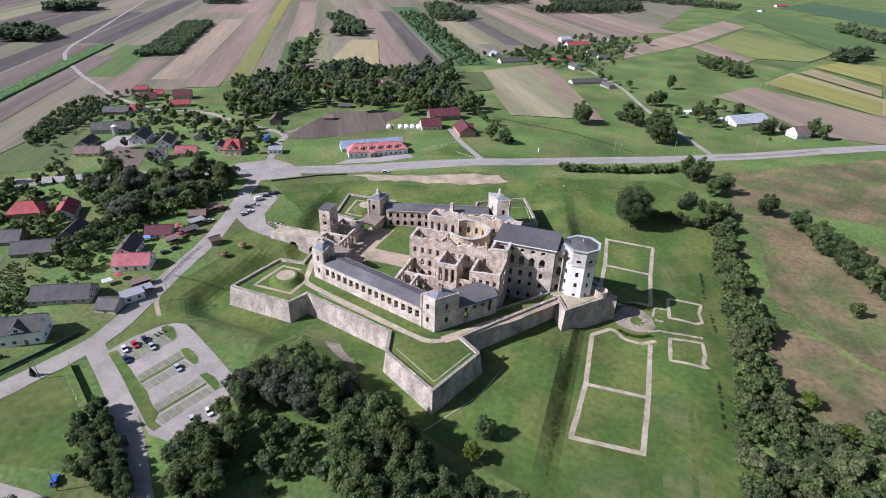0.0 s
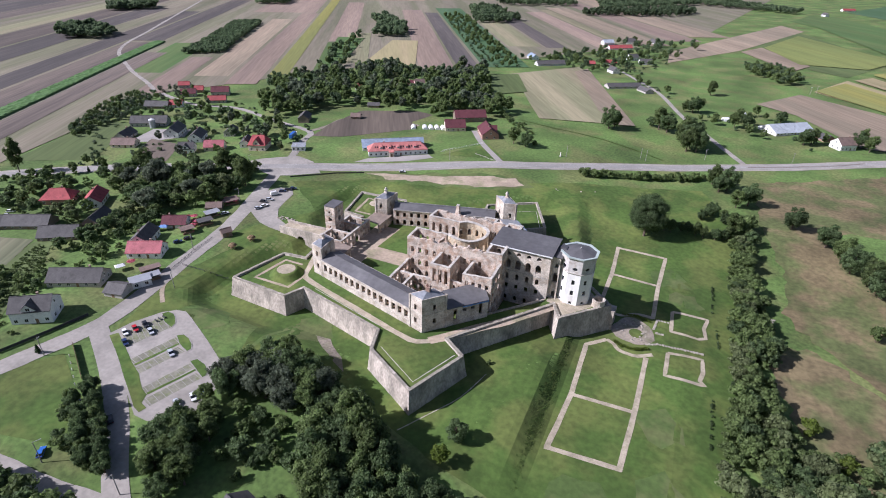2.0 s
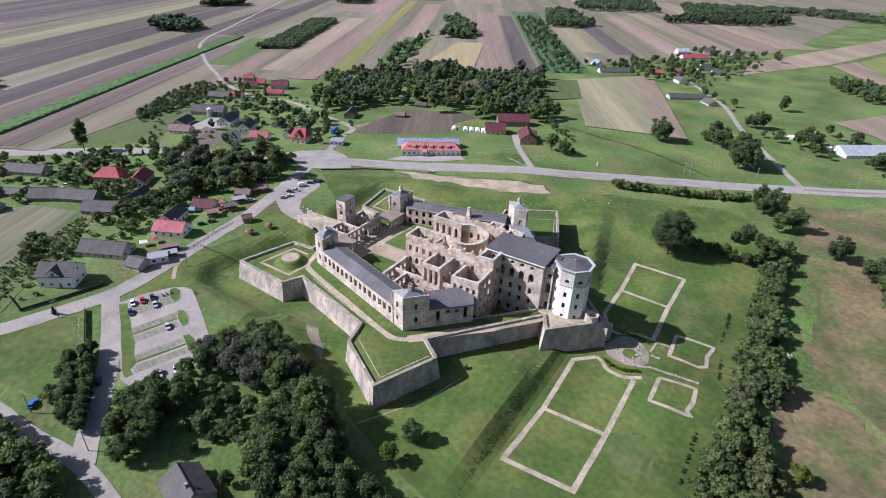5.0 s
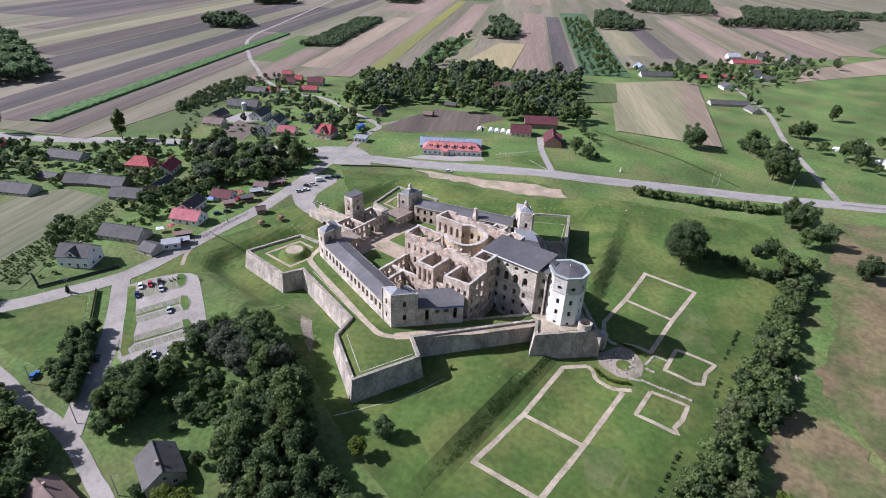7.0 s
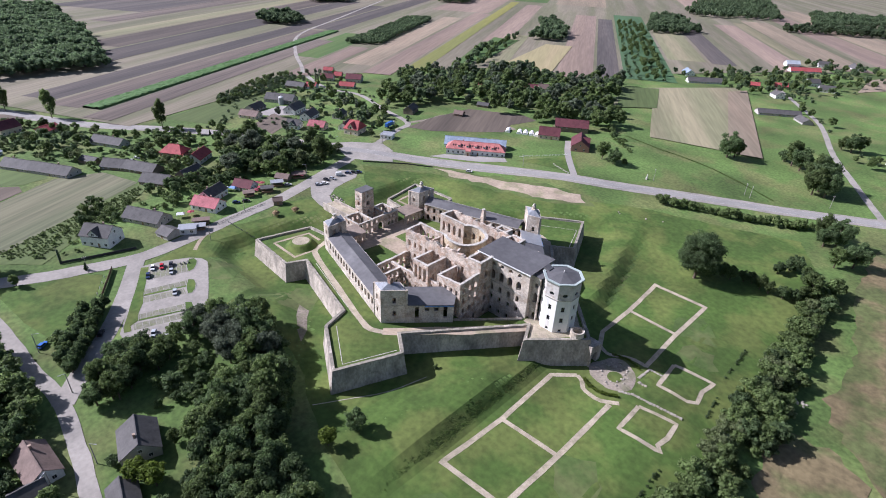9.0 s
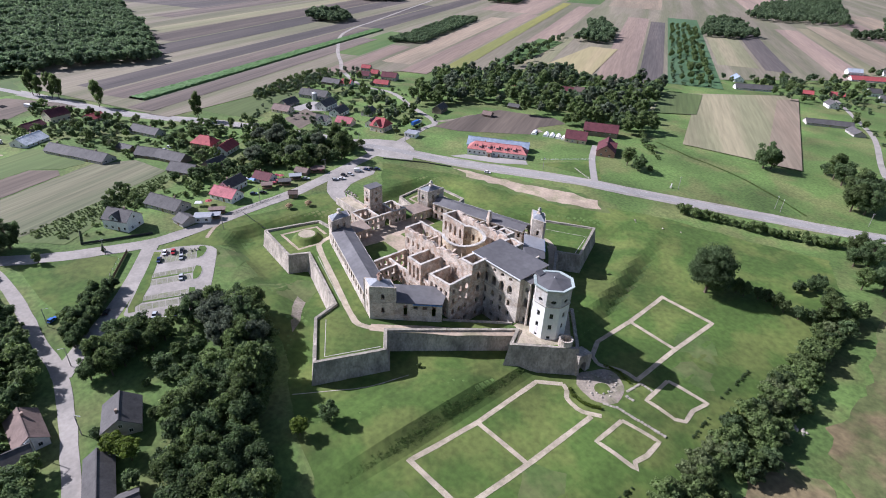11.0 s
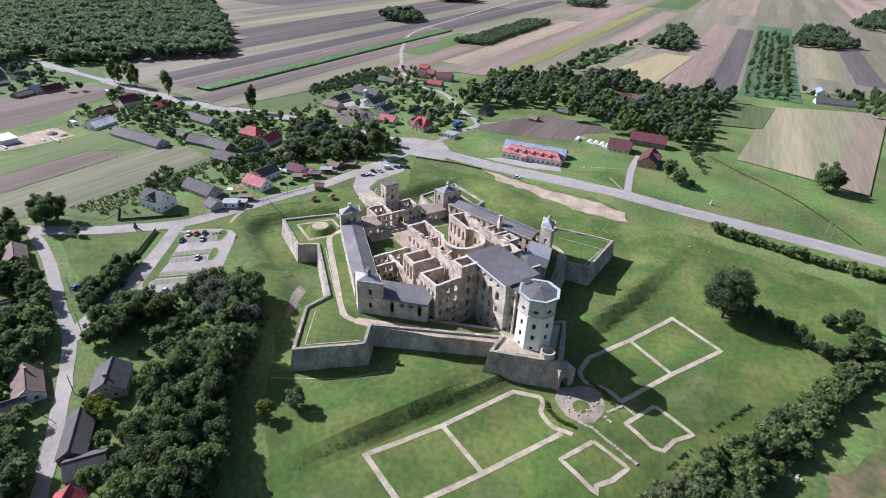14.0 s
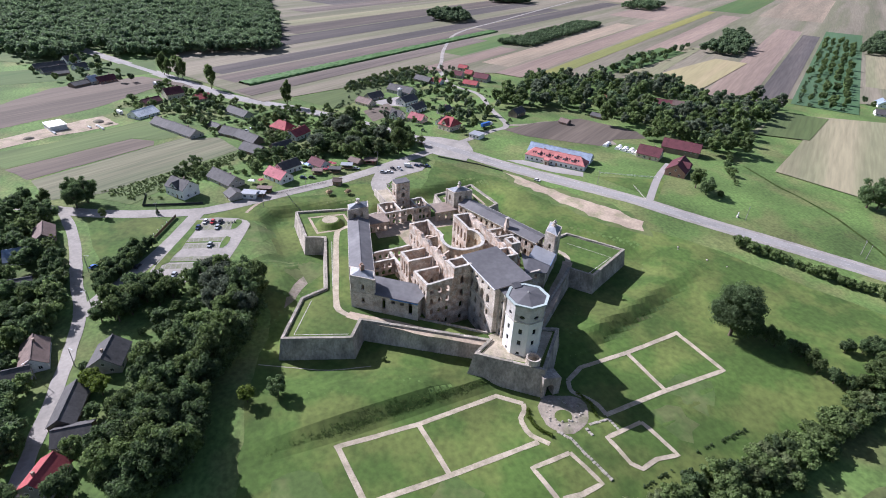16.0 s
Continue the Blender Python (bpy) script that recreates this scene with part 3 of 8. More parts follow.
for north in (False, True):
    build_wing(north)
    u = Vector((S_CORNER[0] - W_CORNER[0], S_CORNER[1] - W_CORNER[1])).normalized()
    n = Vector((-u.y, u.x))
    se = (Vector(SE_END) - Vector(S_CORNER)).normalized()
    for c0, du, dv, top in ((Vector(W_CORNER), u * 6.6, Vector((-0.05, 1.0)) * 10.6, 19.0), (Vector(S_CORNER) - u * 6.8, u * 6.8, se * 10.4, 19.8 if not north else 21.8)):
        if north:
            build_corner_tower(Vector(flip(c0 + du)), Vector((-du.x, du.y)), Vector((dv.x, -dv.y)), TZ, top, brick=False, crown=True)
        else:
            build_corner_tower(c0, du, dv, TZ, top, brick=top > 19.5)


def build_side_house(north):
    """The low range between a corner tower and the palace, its lean-to roof falling outwards."""
    s = thing("side_range", "low pale stone castle range under a lean-to metal roof", "building", group="castle buildings")
    A0 = along(S_CORNER, SE_END, 10.4)
    A, B = mirrored((A0, SE_END), north)
    L = math.hypot(B[0] - A[0], B[1] - A[1])
    op = [(L * f, 1.5, TZ + 2.2, TZ + 7.4, False) for f in (0.2, 0.82)] + [(L * f, 1.7, TZ + 5.6, TZ + 7.0, False) for f in (0.42, 0.62)]
    wall(A, B, TZ - 0.4, 12.6, 0.9, op, M["stone"], s, rag=0.15, seed=4)
    i0, i1 = side(A, B, 9.0)
    wall(i1, i0, TZ - 0.4, 14.6, 0.8, row(3, 3, L - 3, 1.5, TZ + 1, TZ + 4), M["ruin"], s)
    e1 = (B, i1) if not north else (i0, A)
    wall(e1[0], e1[1], TZ - 0.4, 12.6, 0.8, [], M["stone"], s)
    e0, f0 = side(A, B, -0.6), side(A, B, 9.4)
    if north:
        j0, j1 = along(*e0, L - 11.4), along(*f0, L - 11.4)
        slab("roof", [(*j0, 12.9), (*e0[1], 12.9), (*f0[1], 15.1), (*j1, 15.1)], 0.25, M["pale_roof"], s, "pale sheet-metal lean-to roof")
        slab("roof", [(*e0[0], 12.75), (*j0, 12.75), (*j1, 14.9), (-50.6, 235.4, 14.9), (-36.6, 228.4, 14.6)], 0.25, M["metal_roof"], s, "dark metal roof over the inner corner")
        wall((-36.4, 228.6), (-36.4, 236.2), TZ - 0.4, 14.2, 0.8, row(2, 2.2, 5.4, 1.4, TZ + 1, TZ + 4, True) + row(2, 2.2, 5.4, 1.4, TZ + 5.8, TZ + 8.2, True), M["stone"], s)
    else:
        k0, k1 = along(*f0, -4.0), along(*f0, L + 2.4)
        slab("roof", [(*e0[0], 13.3), (*e0[1], 13.3), (*k1, 15.3), (*k0, 15.3)], 0.25, M["metal_roof"], s, "dark metal lean-to roof")
    g0, g1 = side(A, B, -0.75)
    h0, h1 = side(A, B, -0.35)
    q0, q1 = (along(g0, g1, 6.5), g1), (along(h0, h1, 6.5), h1)
    bm = prism_bm([(*q0[0], 12.55), (*q0[1], 12.55), (*q1[1], 12.6), (*q1[0], 12.6)], [(*q0[0], 12.85), (*q0[1], 12.85), (*q1[1], 12.95), (*q1[0], 12.95)])
    part("tarpaulin", bm, M["blue_sheet"], s, "blue plastic sheet along the eaves")
    return s


for north in (False, True):
    build_side_house(north)
pier = thing("wing_chimney", "tall tapering stone chimney on the northern wing", "chimney")
part("stack", prism_bm([(-77.9, 242.6, 12.0), (-75.1, 242.2, 12.0), (-75.0, 244.2, 12.0), (-77.8, 244.6, 12.0)], [(-77.0, 243.0, 18.6), (-75.7, 242.8, 18.6), (-75.6, 244.0, 18.6), (-76.9, 244.2, 18.6)]), M["ruin"], pier)
part("chimney_cap", box_bm(-77.1, -75.5, 242.7, 244.3, 18.6, 18.95, bevel=0.05), M["coping"], pier)


def build_gate():
    g = thing("gate_range", "ruined entrance range of pale stone with broken wall tops", "building", group="castle buildings")
    # outer front and court front of the entrance range
    for y0, y1, sd in ((194.8, 204.6, 1), (212.6, 220.6, 2)):
        L = y1 - y0
        wall((-127.6, y1), (-127.6, y0), TZ - 0.4, 11.6, 0.9, row(3, 2.0, L - 2.0, 1.3, TZ + 3.4, TZ + 5.4), M["ruin"], g, rag=0.35, seed=sd)
        wall((-115.2, y0), (-115.2, y1), TZ - 0.4, 11.8, 0.9, row(3, 1.8, L - 1.8, 1.5, TZ + 0.2, TZ + 2.7, True) + row(3, 1.8, L - 1.8, 1.4, TZ + 3.9, TZ + 6.2), M["ruin"], g, rag=0.22, seed=sd + 5)
    for yy in (194.8, 203.6, 213.4, 219.8):
        wall((-126.7, yy), (-116.1, yy), TZ - 0.4, 11.4, 0.8, [(3.0, 1.6, TZ, TZ + 2.6, True), (3.0, 1.3, TZ + 3.9, TZ + 5.8, False), (7.6, 1.3, TZ + 3.9, TZ + 5.8, False)], M["ruin"], g, rag=0.35, seed=int(yy))
    wall((-115.2, 204.6), (-115.2, 212.6), TZ - 0.4, 12.0, 0.9, [(4, 3.4, TZ, TZ + 4.4, True), (1.3, 1.2, TZ + 4.4, TZ + 6.4, False), (6.7, 1.2, TZ + 4.4, TZ + 6.4, False)], M["ruin"], g, rag=0.25, seed=9)
    for ys in ((182.6, 195.2), (220.9, 234.4)):
        slab("roof", [(-118.4, ys[0], 10.9), (-109.6, ys[0], 9.9), (-109.6, ys[1], 9.9), (-118.4, ys[1], 10.9)], 0.25, M["brown_roof"], g, "brown weathered lean-to roof")
        wall((-110.4, ys[0] + 0.3), (-110.4, ys[1] - 0.3), TZ - 0.4, 9.7, 0.7, row(3, 2.4, 10.2, 1.3, TZ + 0.3, TZ + 2.8), M["ruin"], g)
    t = thing("gate_tower", "tall square gate tower with a broken top and round clock holes", "tower", group="castle towers")
    x0, x1, y0, y1, top = -131.0, -125.2, 204.8, 212.4, 22.3
    ring4 = [(x0, y0), (x1, y0), (x1, y1), (x0, y1)]
    for i in range(4):
        a, b = ring4[i], ring4[(i + 1) % 4]
        L = math.hypot(b[0] - a[0], b[1] - a[1])
        op = [(L / 2, 1.1, 19.0, 20.1, True), (L / 2, 1.9, 14.6, 17.0, True), (L / 2, 1.1, 10.4, 12.2, True)] + ([(L / 2, 3.2, TZ, TZ + 4.6, True)] if i in (1, 3) else [(L / 2, 1.1, 8.5, 10.2, True)])
        a2, b2 = (a, b) if i % 2 else (along(a, b, 0.9), along(a, b, L - 0.9))
        op = op if i % 2 else [(u - 0.9, *r) for u, *r in op]
        wall(a2, b2, TZ - 0.4, top, 0.9, op, M["ruin"], t, rag=0.25, seed=20 + i)
        face = bmesh.new()
        mx, my = (a[0] + b[0]) / 2, (a[1] + b[1]) / 2
        ux, uy, ox, oy = (b[0] - a[0]) / L, (b[1] - a[1]) / L, (b[1] - a[1]) / L, -(b[0] - a[0]) / L
        k = 20
        loops = [[face.verts.new((mx + ux * r_ * math.cos(6.2832 * q / k) + ox * d_, my + uy * r_ * math.cos(6.2832 * q / k) + oy * d_, 19.6 + r_ * math.sin(6.2832 * q / k))) for q in range(k)] for r_, d_ in ((1.25, 0.0), (1.25, 0.14), (0.72, 0.14), (0.72, 0.0))]
        for l0, l1 in zip(loops, loops[1:]):
            for q in range(k):
                face.faces.new((l0[q], l0[(q + 1) % k], l1[(q + 1) % k], l1[q]))
        part("clock_ring", face, M["coping"], t, "round pale stone ring of a lost clock")
        for zz in (13.4, 17.7):
            dx, dy = (b[1] - a[1]) / L * 0.15, -(b[0] - a[0]) / L * 0.15
            part("string_course", prism_bm([(a[0] + dx, a[1] + dy, zz), (b[0] + dx, b[1] + dy, zz), (*b, zz), (*a, zz)], [(a[0] + dx, a[1] + dy, zz + 0.3), (b[0] + dx, b[1] + dy, zz + 0.3), (*b, zz + 0.3), (*a, zz + 0.3)]), M["coping"], t)
    slab("roof", [(x0 - 0.15, y0 - 0.15, top + 0.35), (x1 + 0.15, y0 - 0.15, top + 0.35), (x1 + 0.15, y1 + 0.15, top + 0.75), (x0 - 0.15, y1 + 0.15, top + 0.75)], 0.22, M["metal_roof"], t, "flat grey metal roof")
    # bridge over the ditch
    b = thing("gate_bridge", "stone bridge with low parapets before the gate tower", "bridge")
    for yy in (204.6, 212.0):
        op = [(13.0, 5.5, -4.5, 1.6, True), (24, 4.0, -3.5, 1.0, True)]
        wall((-160.5, yy), (-131.2, yy), -6.0, lambda u: 5.0 + 0.02 * u, 0.6, op, M["rampart"], b, rag=0.1, seed=int(yy))
    bm = prism_bm([(-160.5, 205.2, 2.4), (-131.0, 205.2, 3.4), (-131.0, 212.0, 3.4), (-160.5, 212.0, 2.4)], [(-160.5, 205.2, 3.6), (-131.0, 205.2, 4.55), (-131.0, 212.0, 4.55), (-160.5, 212.0, 3.6)])
    part("deck", bm, M["gravel"], b)


build_gate()


def build_palace():
    p = thing("palace_ruin", "roofless palace ruin of pale stone and brick walls", "building", group="castle buildings")
    R = M["ruin"]

    def w(A, B, top0, top1, rows, seed, thick=1.0, rag=0.9, sides=(False, True), base=TZ - 0.4):
        for north in sides:
            a, b = mirrored((A, B), north)
            L = math.hypot(b[0] - a[0], b[1] - a[1])
            t0, t1 = (top1, top0) if north else (top0, top1)
            op = []
            for n, z0, z1, ww, arch in rows:
                op += [(L * (i + 0.7) / (n + 0.4), ww, z0, z1, arch) for i in range(n)]
            wall(a, b, base, lambda u: t0 + (t1 - t0) * u / L, thick, op, R, p, rag=rag, seed=seed + 40 * north)

    def rows(n, tall=False):
        r = [(n, TZ + 1.0, TZ + 4.0, 1.7, True), (n, TZ + 6.2, TZ + 9.3, 1.6, True)]
        return r + [(n, TZ + 12.2, TZ + 17.0, 1.6, True) if tall else (n, TZ + 12.2, TZ + 15.0, 1.5, False)]

    S = (False,)
    # the two arms that run west from the oval court, each a roofless range
    w((-79.2, 193.0), (-43.0, 193.6), 24.0, 24.6, rows(10), 2, thick=1.5, rag=1.15)
    w((-43.0, 193.6), (-36.2, 193.8), 25.0, 25.2, [], 22, thick=1.1, rag=0.3)
    w((-79.2, 202.0), (-79.2, 193.0), 24.4, 23.8, [(1, TZ + 6.6, TZ + 9.6, 1.5, True)], 3, rag=0.45)
    w((-64.2, 202.2), (-79.2, 202.0), 24.5, 24.6, rows(4, True), 4, rag=0.35)
    w((-70.6, 194.6), (-70.6, 201.0), 20.0, 21.0, rows(1), 5, thick=0.8)
    # broken stubs between the main walls and the ring
    w((-58.6, 195.2), (-58.6, 199.2), 20.0, 22.0, [], 16, thick=0.9)
    w((-52.6, 195.2), (-52.6, 200.4), 21.0, 22.5, [], 17, thick=0.9)
    w((-66.0, 195.0), (-64.4, 200.0), 22.0, 23.5, [], 18, thick=0.9)
    # first side room, with tall slots in its front
    w((-63.0, 193.0), (-63.0, 182.2), 20.4, 20.4, rows(2)[:2], 7, rag=0.3, sides=S)
    w((-63.0, 182.2), (-54.0, 182.2), 20.4, 20.5, [(3, TZ + 1, TZ + 3.4, 1.4, True), (3, TZ + 7.4, TZ + 13.8, 1.5, False)], 6, rag=0.25, sides=S)
    w((-54.0, 182.2), (-54.0, 193.0), 20.5, 20.7, [(1, TZ + 1, TZ + 3.6, 1.5, True), (2, TZ + 7.4, TZ + 11.0, 1.4, True)], 8, rag=0.25, sides=S)
    w((-54.0, 183.0), (-48.6, 183.0), 14.2, 13.6, [(2, TZ + 1, TZ + 3.4, 1.4, True), (2, TZ + 5.6, TZ + 7.8, 1.3, True)], 19, rag=0.4)
    # second side room towards the recessed court
    w((-48.6, 193.0), (-48.6, 182.0), 19.4, 19.3, [(2, TZ + 1, TZ + 3.6, 1.5, True), (2, TZ + 7.0, TZ + 10.0, 1.4, True)], 10, rag=0.25, sides=S)
    w((-48.6, 182.0), (-36.0, 182.2), 19.3, 20.2, [(4, TZ + 1, TZ + 3.4, 1.4, True), (4, TZ + 9.6, TZ + 12.0, 1.4, False)], 11, rag=0.3, sides=S)
    w((-36.0, 182.2), (-36.0, 193.8), 20.2, 20.8, [(3, TZ + 1, TZ + 3.6, 1.4, True), (3, TZ + 6.0, TZ + 8.6, 1.4, True), (3, TZ + 10.8, TZ + 13.4, 1.5, True), (3, TZ - 5.0, TZ - 2.4, 1.3, True)], 9, rag=0.25, sides=S, base=PIT_Z - 0.3)
    # shaft beside the great hall
    w((-43.6, 201.6), (-43.6, 194.8), 24.9, 24.8, rows(1), 14, rag=0.22)
    w((-36.0, 193.8), (-36.0, 201.6), 25.2, 25.4, [(1, TZ + 1, TZ + 4, 1.6, True), (1, TZ + 7, TZ + 10, 1.5, True), (1, TZ + 12.6, TZ + 16.4, 1.9, True), (1, TZ - 5.0, TZ - 2.2, 1.5, True)], 15, rag=0.22, base=PIT_Z - 0.3)
    # small northern room
    w((-58.4, 186.6), (-58.4, 181.8), 19.6, 19.8, rows(1)[:2], 26, rag=0.25, sides=(True,))
    w((-58.4, 181.8), (-51.6, 181.8), 19.8, 20.0, rows(2)[:2], 27, rag=0.25, sides=(True,))
    w((-51.6, 181.8), (-51.6, 186.6), 20.0, 19.8, rows(1)[:2], 28, rag=0.25, sides=(True,))
    w((-51.6, 186.6), (-58.4, 186.6), 19.8, 19.6, rows(2)[:2], 29, rag=0.25, sides=(True,))
    w((-36.0, 181.0), (-36.0, 193.8), 8.0, 14.0, [], 30, rag=0.5, sides=(True,), base=PIT_Z - 0.3)
    # low cross walls towards the long wings
    w((-78.2, 173.6), (-78.2, 193.0), 12.5, 13.0, [(6, TZ + 0.6, TZ + 3.2, 1.7, True), (6, TZ + 4.2, TZ + 6.6, 1.5, True)], 12, rag=0.22)
    w((-70.8, 172.4), (-70.8, 182.4), 12.4, 12.5, [(3, TZ + 0.4, TZ + 3.0, 1.7, True), (3, TZ + 4.0, TZ + 6.8, 1.6, True)], 13, rag=0.22)
    w((-77.2, 182.4), (-63.2, 182.4), 12.5, 12.6, [(5, TZ + 0.6, TZ + 3.2, 1.5, True), (5, TZ + 4.6, TZ + 6.8, 1.4, True)], 20, rag=0.5)
    return p


build_palace()


def build_oval_court():
    """The oval inner court: a ring wall, open to the west between the two arms, with three tiers of openings."""
    o = thing("oval_court", "oval ring wall of golden stone open to the west", "wall", group="castle buildings")
    cx, cy, rx, ry, n = -57.2, 208.3, 9.6, 9.3, 22
    a0, a1 = radians(-136), radians(136)
    at = lambda f, g=1.0: (cx + rx * g * math.cos(f), cy + ry * g * math.sin(f))
    pts = [at(a0 + (a1 - a0) * i / n) for i in range(n + 1)]
    for i in range(n):
        A, B = pts[i], pts[i + 1]
        L = math.hypot(B[0] - A[0], B[1] - A[1])
        op = [(L / 2, 1.3, TZ + 1, TZ + 4.2, True), (L / 2, 1.3, TZ + 7.6, TZ + 10.6, True), (L / 2, 1.5, TZ + 13.6, TZ + 17.0, True)] if i % 2 == 1 else []
        wall(A, B, TZ - 0.4, 24.4 + 0.25 * math.sin(i * 0.7), 0.95, op, M["court_stone"], o)
    k = 84
    fs = [a0 + (a1 - a0) * i / k for i in range(k + 1)]
    band(o, [(*at(f), 24.4 + 0.25 * math.sin((f - a0) / (a1 - a0) * n * 0.7) + 0.12 * noise.noise((f * 9, 0, 4))) for f in fs], [at(f, 0.88) for f in fs], [at(f, 1.03) for f in fs], 0.3, False, "pale mortar capping of the ring")
    floor = bmesh.new()
    floor.faces.new([floor.verts.new((*at(2 * math.pi * i / 32, 0.9), TZ + 0.12)) for i in range(32)])
    part("court_lawn", floor, M["lawn"], o, "round grass floor of the inner court")
    return o


build_oval_court()


def build_great_hall():
    h = thing("great_hall", "tall stone hall block with arched windows under a grey metal roof", "building", group="castle buildings")
    x0, x1, y0, y1, z0, top = -43.2, -17.6, 201.6, 216.6, TZ - 0.4, 25.2
    xs = [3.2, 7.6, 12.0, 16.4, 20.8]
    front = [(u, 1.5, TZ + 0.8, TZ + 3.2, False) for u in xs] + [(u, 1.5, TZ + 5.6, TZ + 8.4, True) for u in xs] + [(u, 2.4, TZ + 11.0, TZ + 15.2, True) for u in xs] + [(u, 2.0, TZ + 17.2, TZ + 18.8, True) for u in xs]
    front = [(u, 1.4, TZ - 5.2, TZ - 2.6, True) for u in xs[1:]] + front
    wall((x0, y0), (x1, y0), PIT_Z - 0.3, top, 1.1, front, M["stone"], h, label="pale stone wall with four rows of openings")
    wall((x1, y0 + 1.1), (x1, y1 - 1.1), z0, top, 1.1, [(3.1, 3.4, TZ + 1, TZ + 7, True), (3.1, 3.0, TZ + 10, TZ + 16, True), (9.4, 3.4, TZ + 1, TZ + 7, True), (9.4, 3.0, TZ + 10, TZ + 16, True), (6.4, 2.2, TZ + 17.2, TZ + 19, True)], M["stone"], h)
    wall((x1, y1), (x0, y1), PIT_Z - 0.3, top, 1.1, front, M["stone"], h)
    wall((x0, y1 - 1.1), (x0, y0 + 1.1), z0, top, 1.1, [(6.4, 3, TZ + 1, TZ + 5, True), (6.4, 3, TZ + 9, TZ + 14, True)], M["stone"], h)
    for zz in (TZ + 9.6,):
        for yy, d in ((y0, -0.15), (y1, 0.15)):
            part("string_course", box_bm(x0, x1, min(yy, yy + d), max(yy, yy + d), zz, zz + 0.35), M["coping"], h)
    for zz in (TZ + 4.6, TZ + 9.9, TZ + 16.3):
        part("floor_slab", box_bm(x0 + 1.1, x1 - 1.1, y0 + 1.1, y1 - 1.1, zz, zz + 0.3), M["stone"], h)
    e = 0.7
    slab("roof", [(x0 - e, y0 - e, 25.4), (x1 + e, y0 - e, 25.6), (x1 + e, y1 + e, 26.3), (x0 - e, y1 + e, 26.1)], 0.24, M["metal_roof"], h, "dark grey sheet-metal roof")
    part("parapet", prism_bm([(x0, y1 - 1.1, 25.1), (x1, y1 - 1.1, 25.1), (x1, y1, 25.1), (x0, y1, 25.1)], [(x0, y1 - 1.1, 25.75), (x1, y1 - 1.1, 25.9), (x1, y1, 25.95), (x0, y1, 25.8)]), M["stone"], h)
    part("gutter", box_bm(x0 - e, x1 + e, y0 - e - 0.3, y0 - e - 0.004, 25.1, 25.5), M["pale_gutter"], h, "pale sheet-metal gutter")
    # narrow neck to the octagon
    for yy in (203.6, 213.0):
        wall((x1 + 0.02, yy), (-14.0, yy), z0, 24.5, 0.8, [(2.2, 1.6, TZ + 0.3, TZ + 3.6, True), (2.2, 2.0, TZ + 8, TZ + 12.5, True), (2.2, 1.6, TZ + 15.0, TZ + 17, True)], M["stone"], h)
    slab("roof", [(x1, 203.2, 24.7), (-13.4, 203.2, 24.7), (-13.4, 214.2, 24.9), (x1, 214.2, 24.9)], 0.2, M["metal_roof"], h, "flat dark metal roof of the neck")
    return h


build_great_hall()


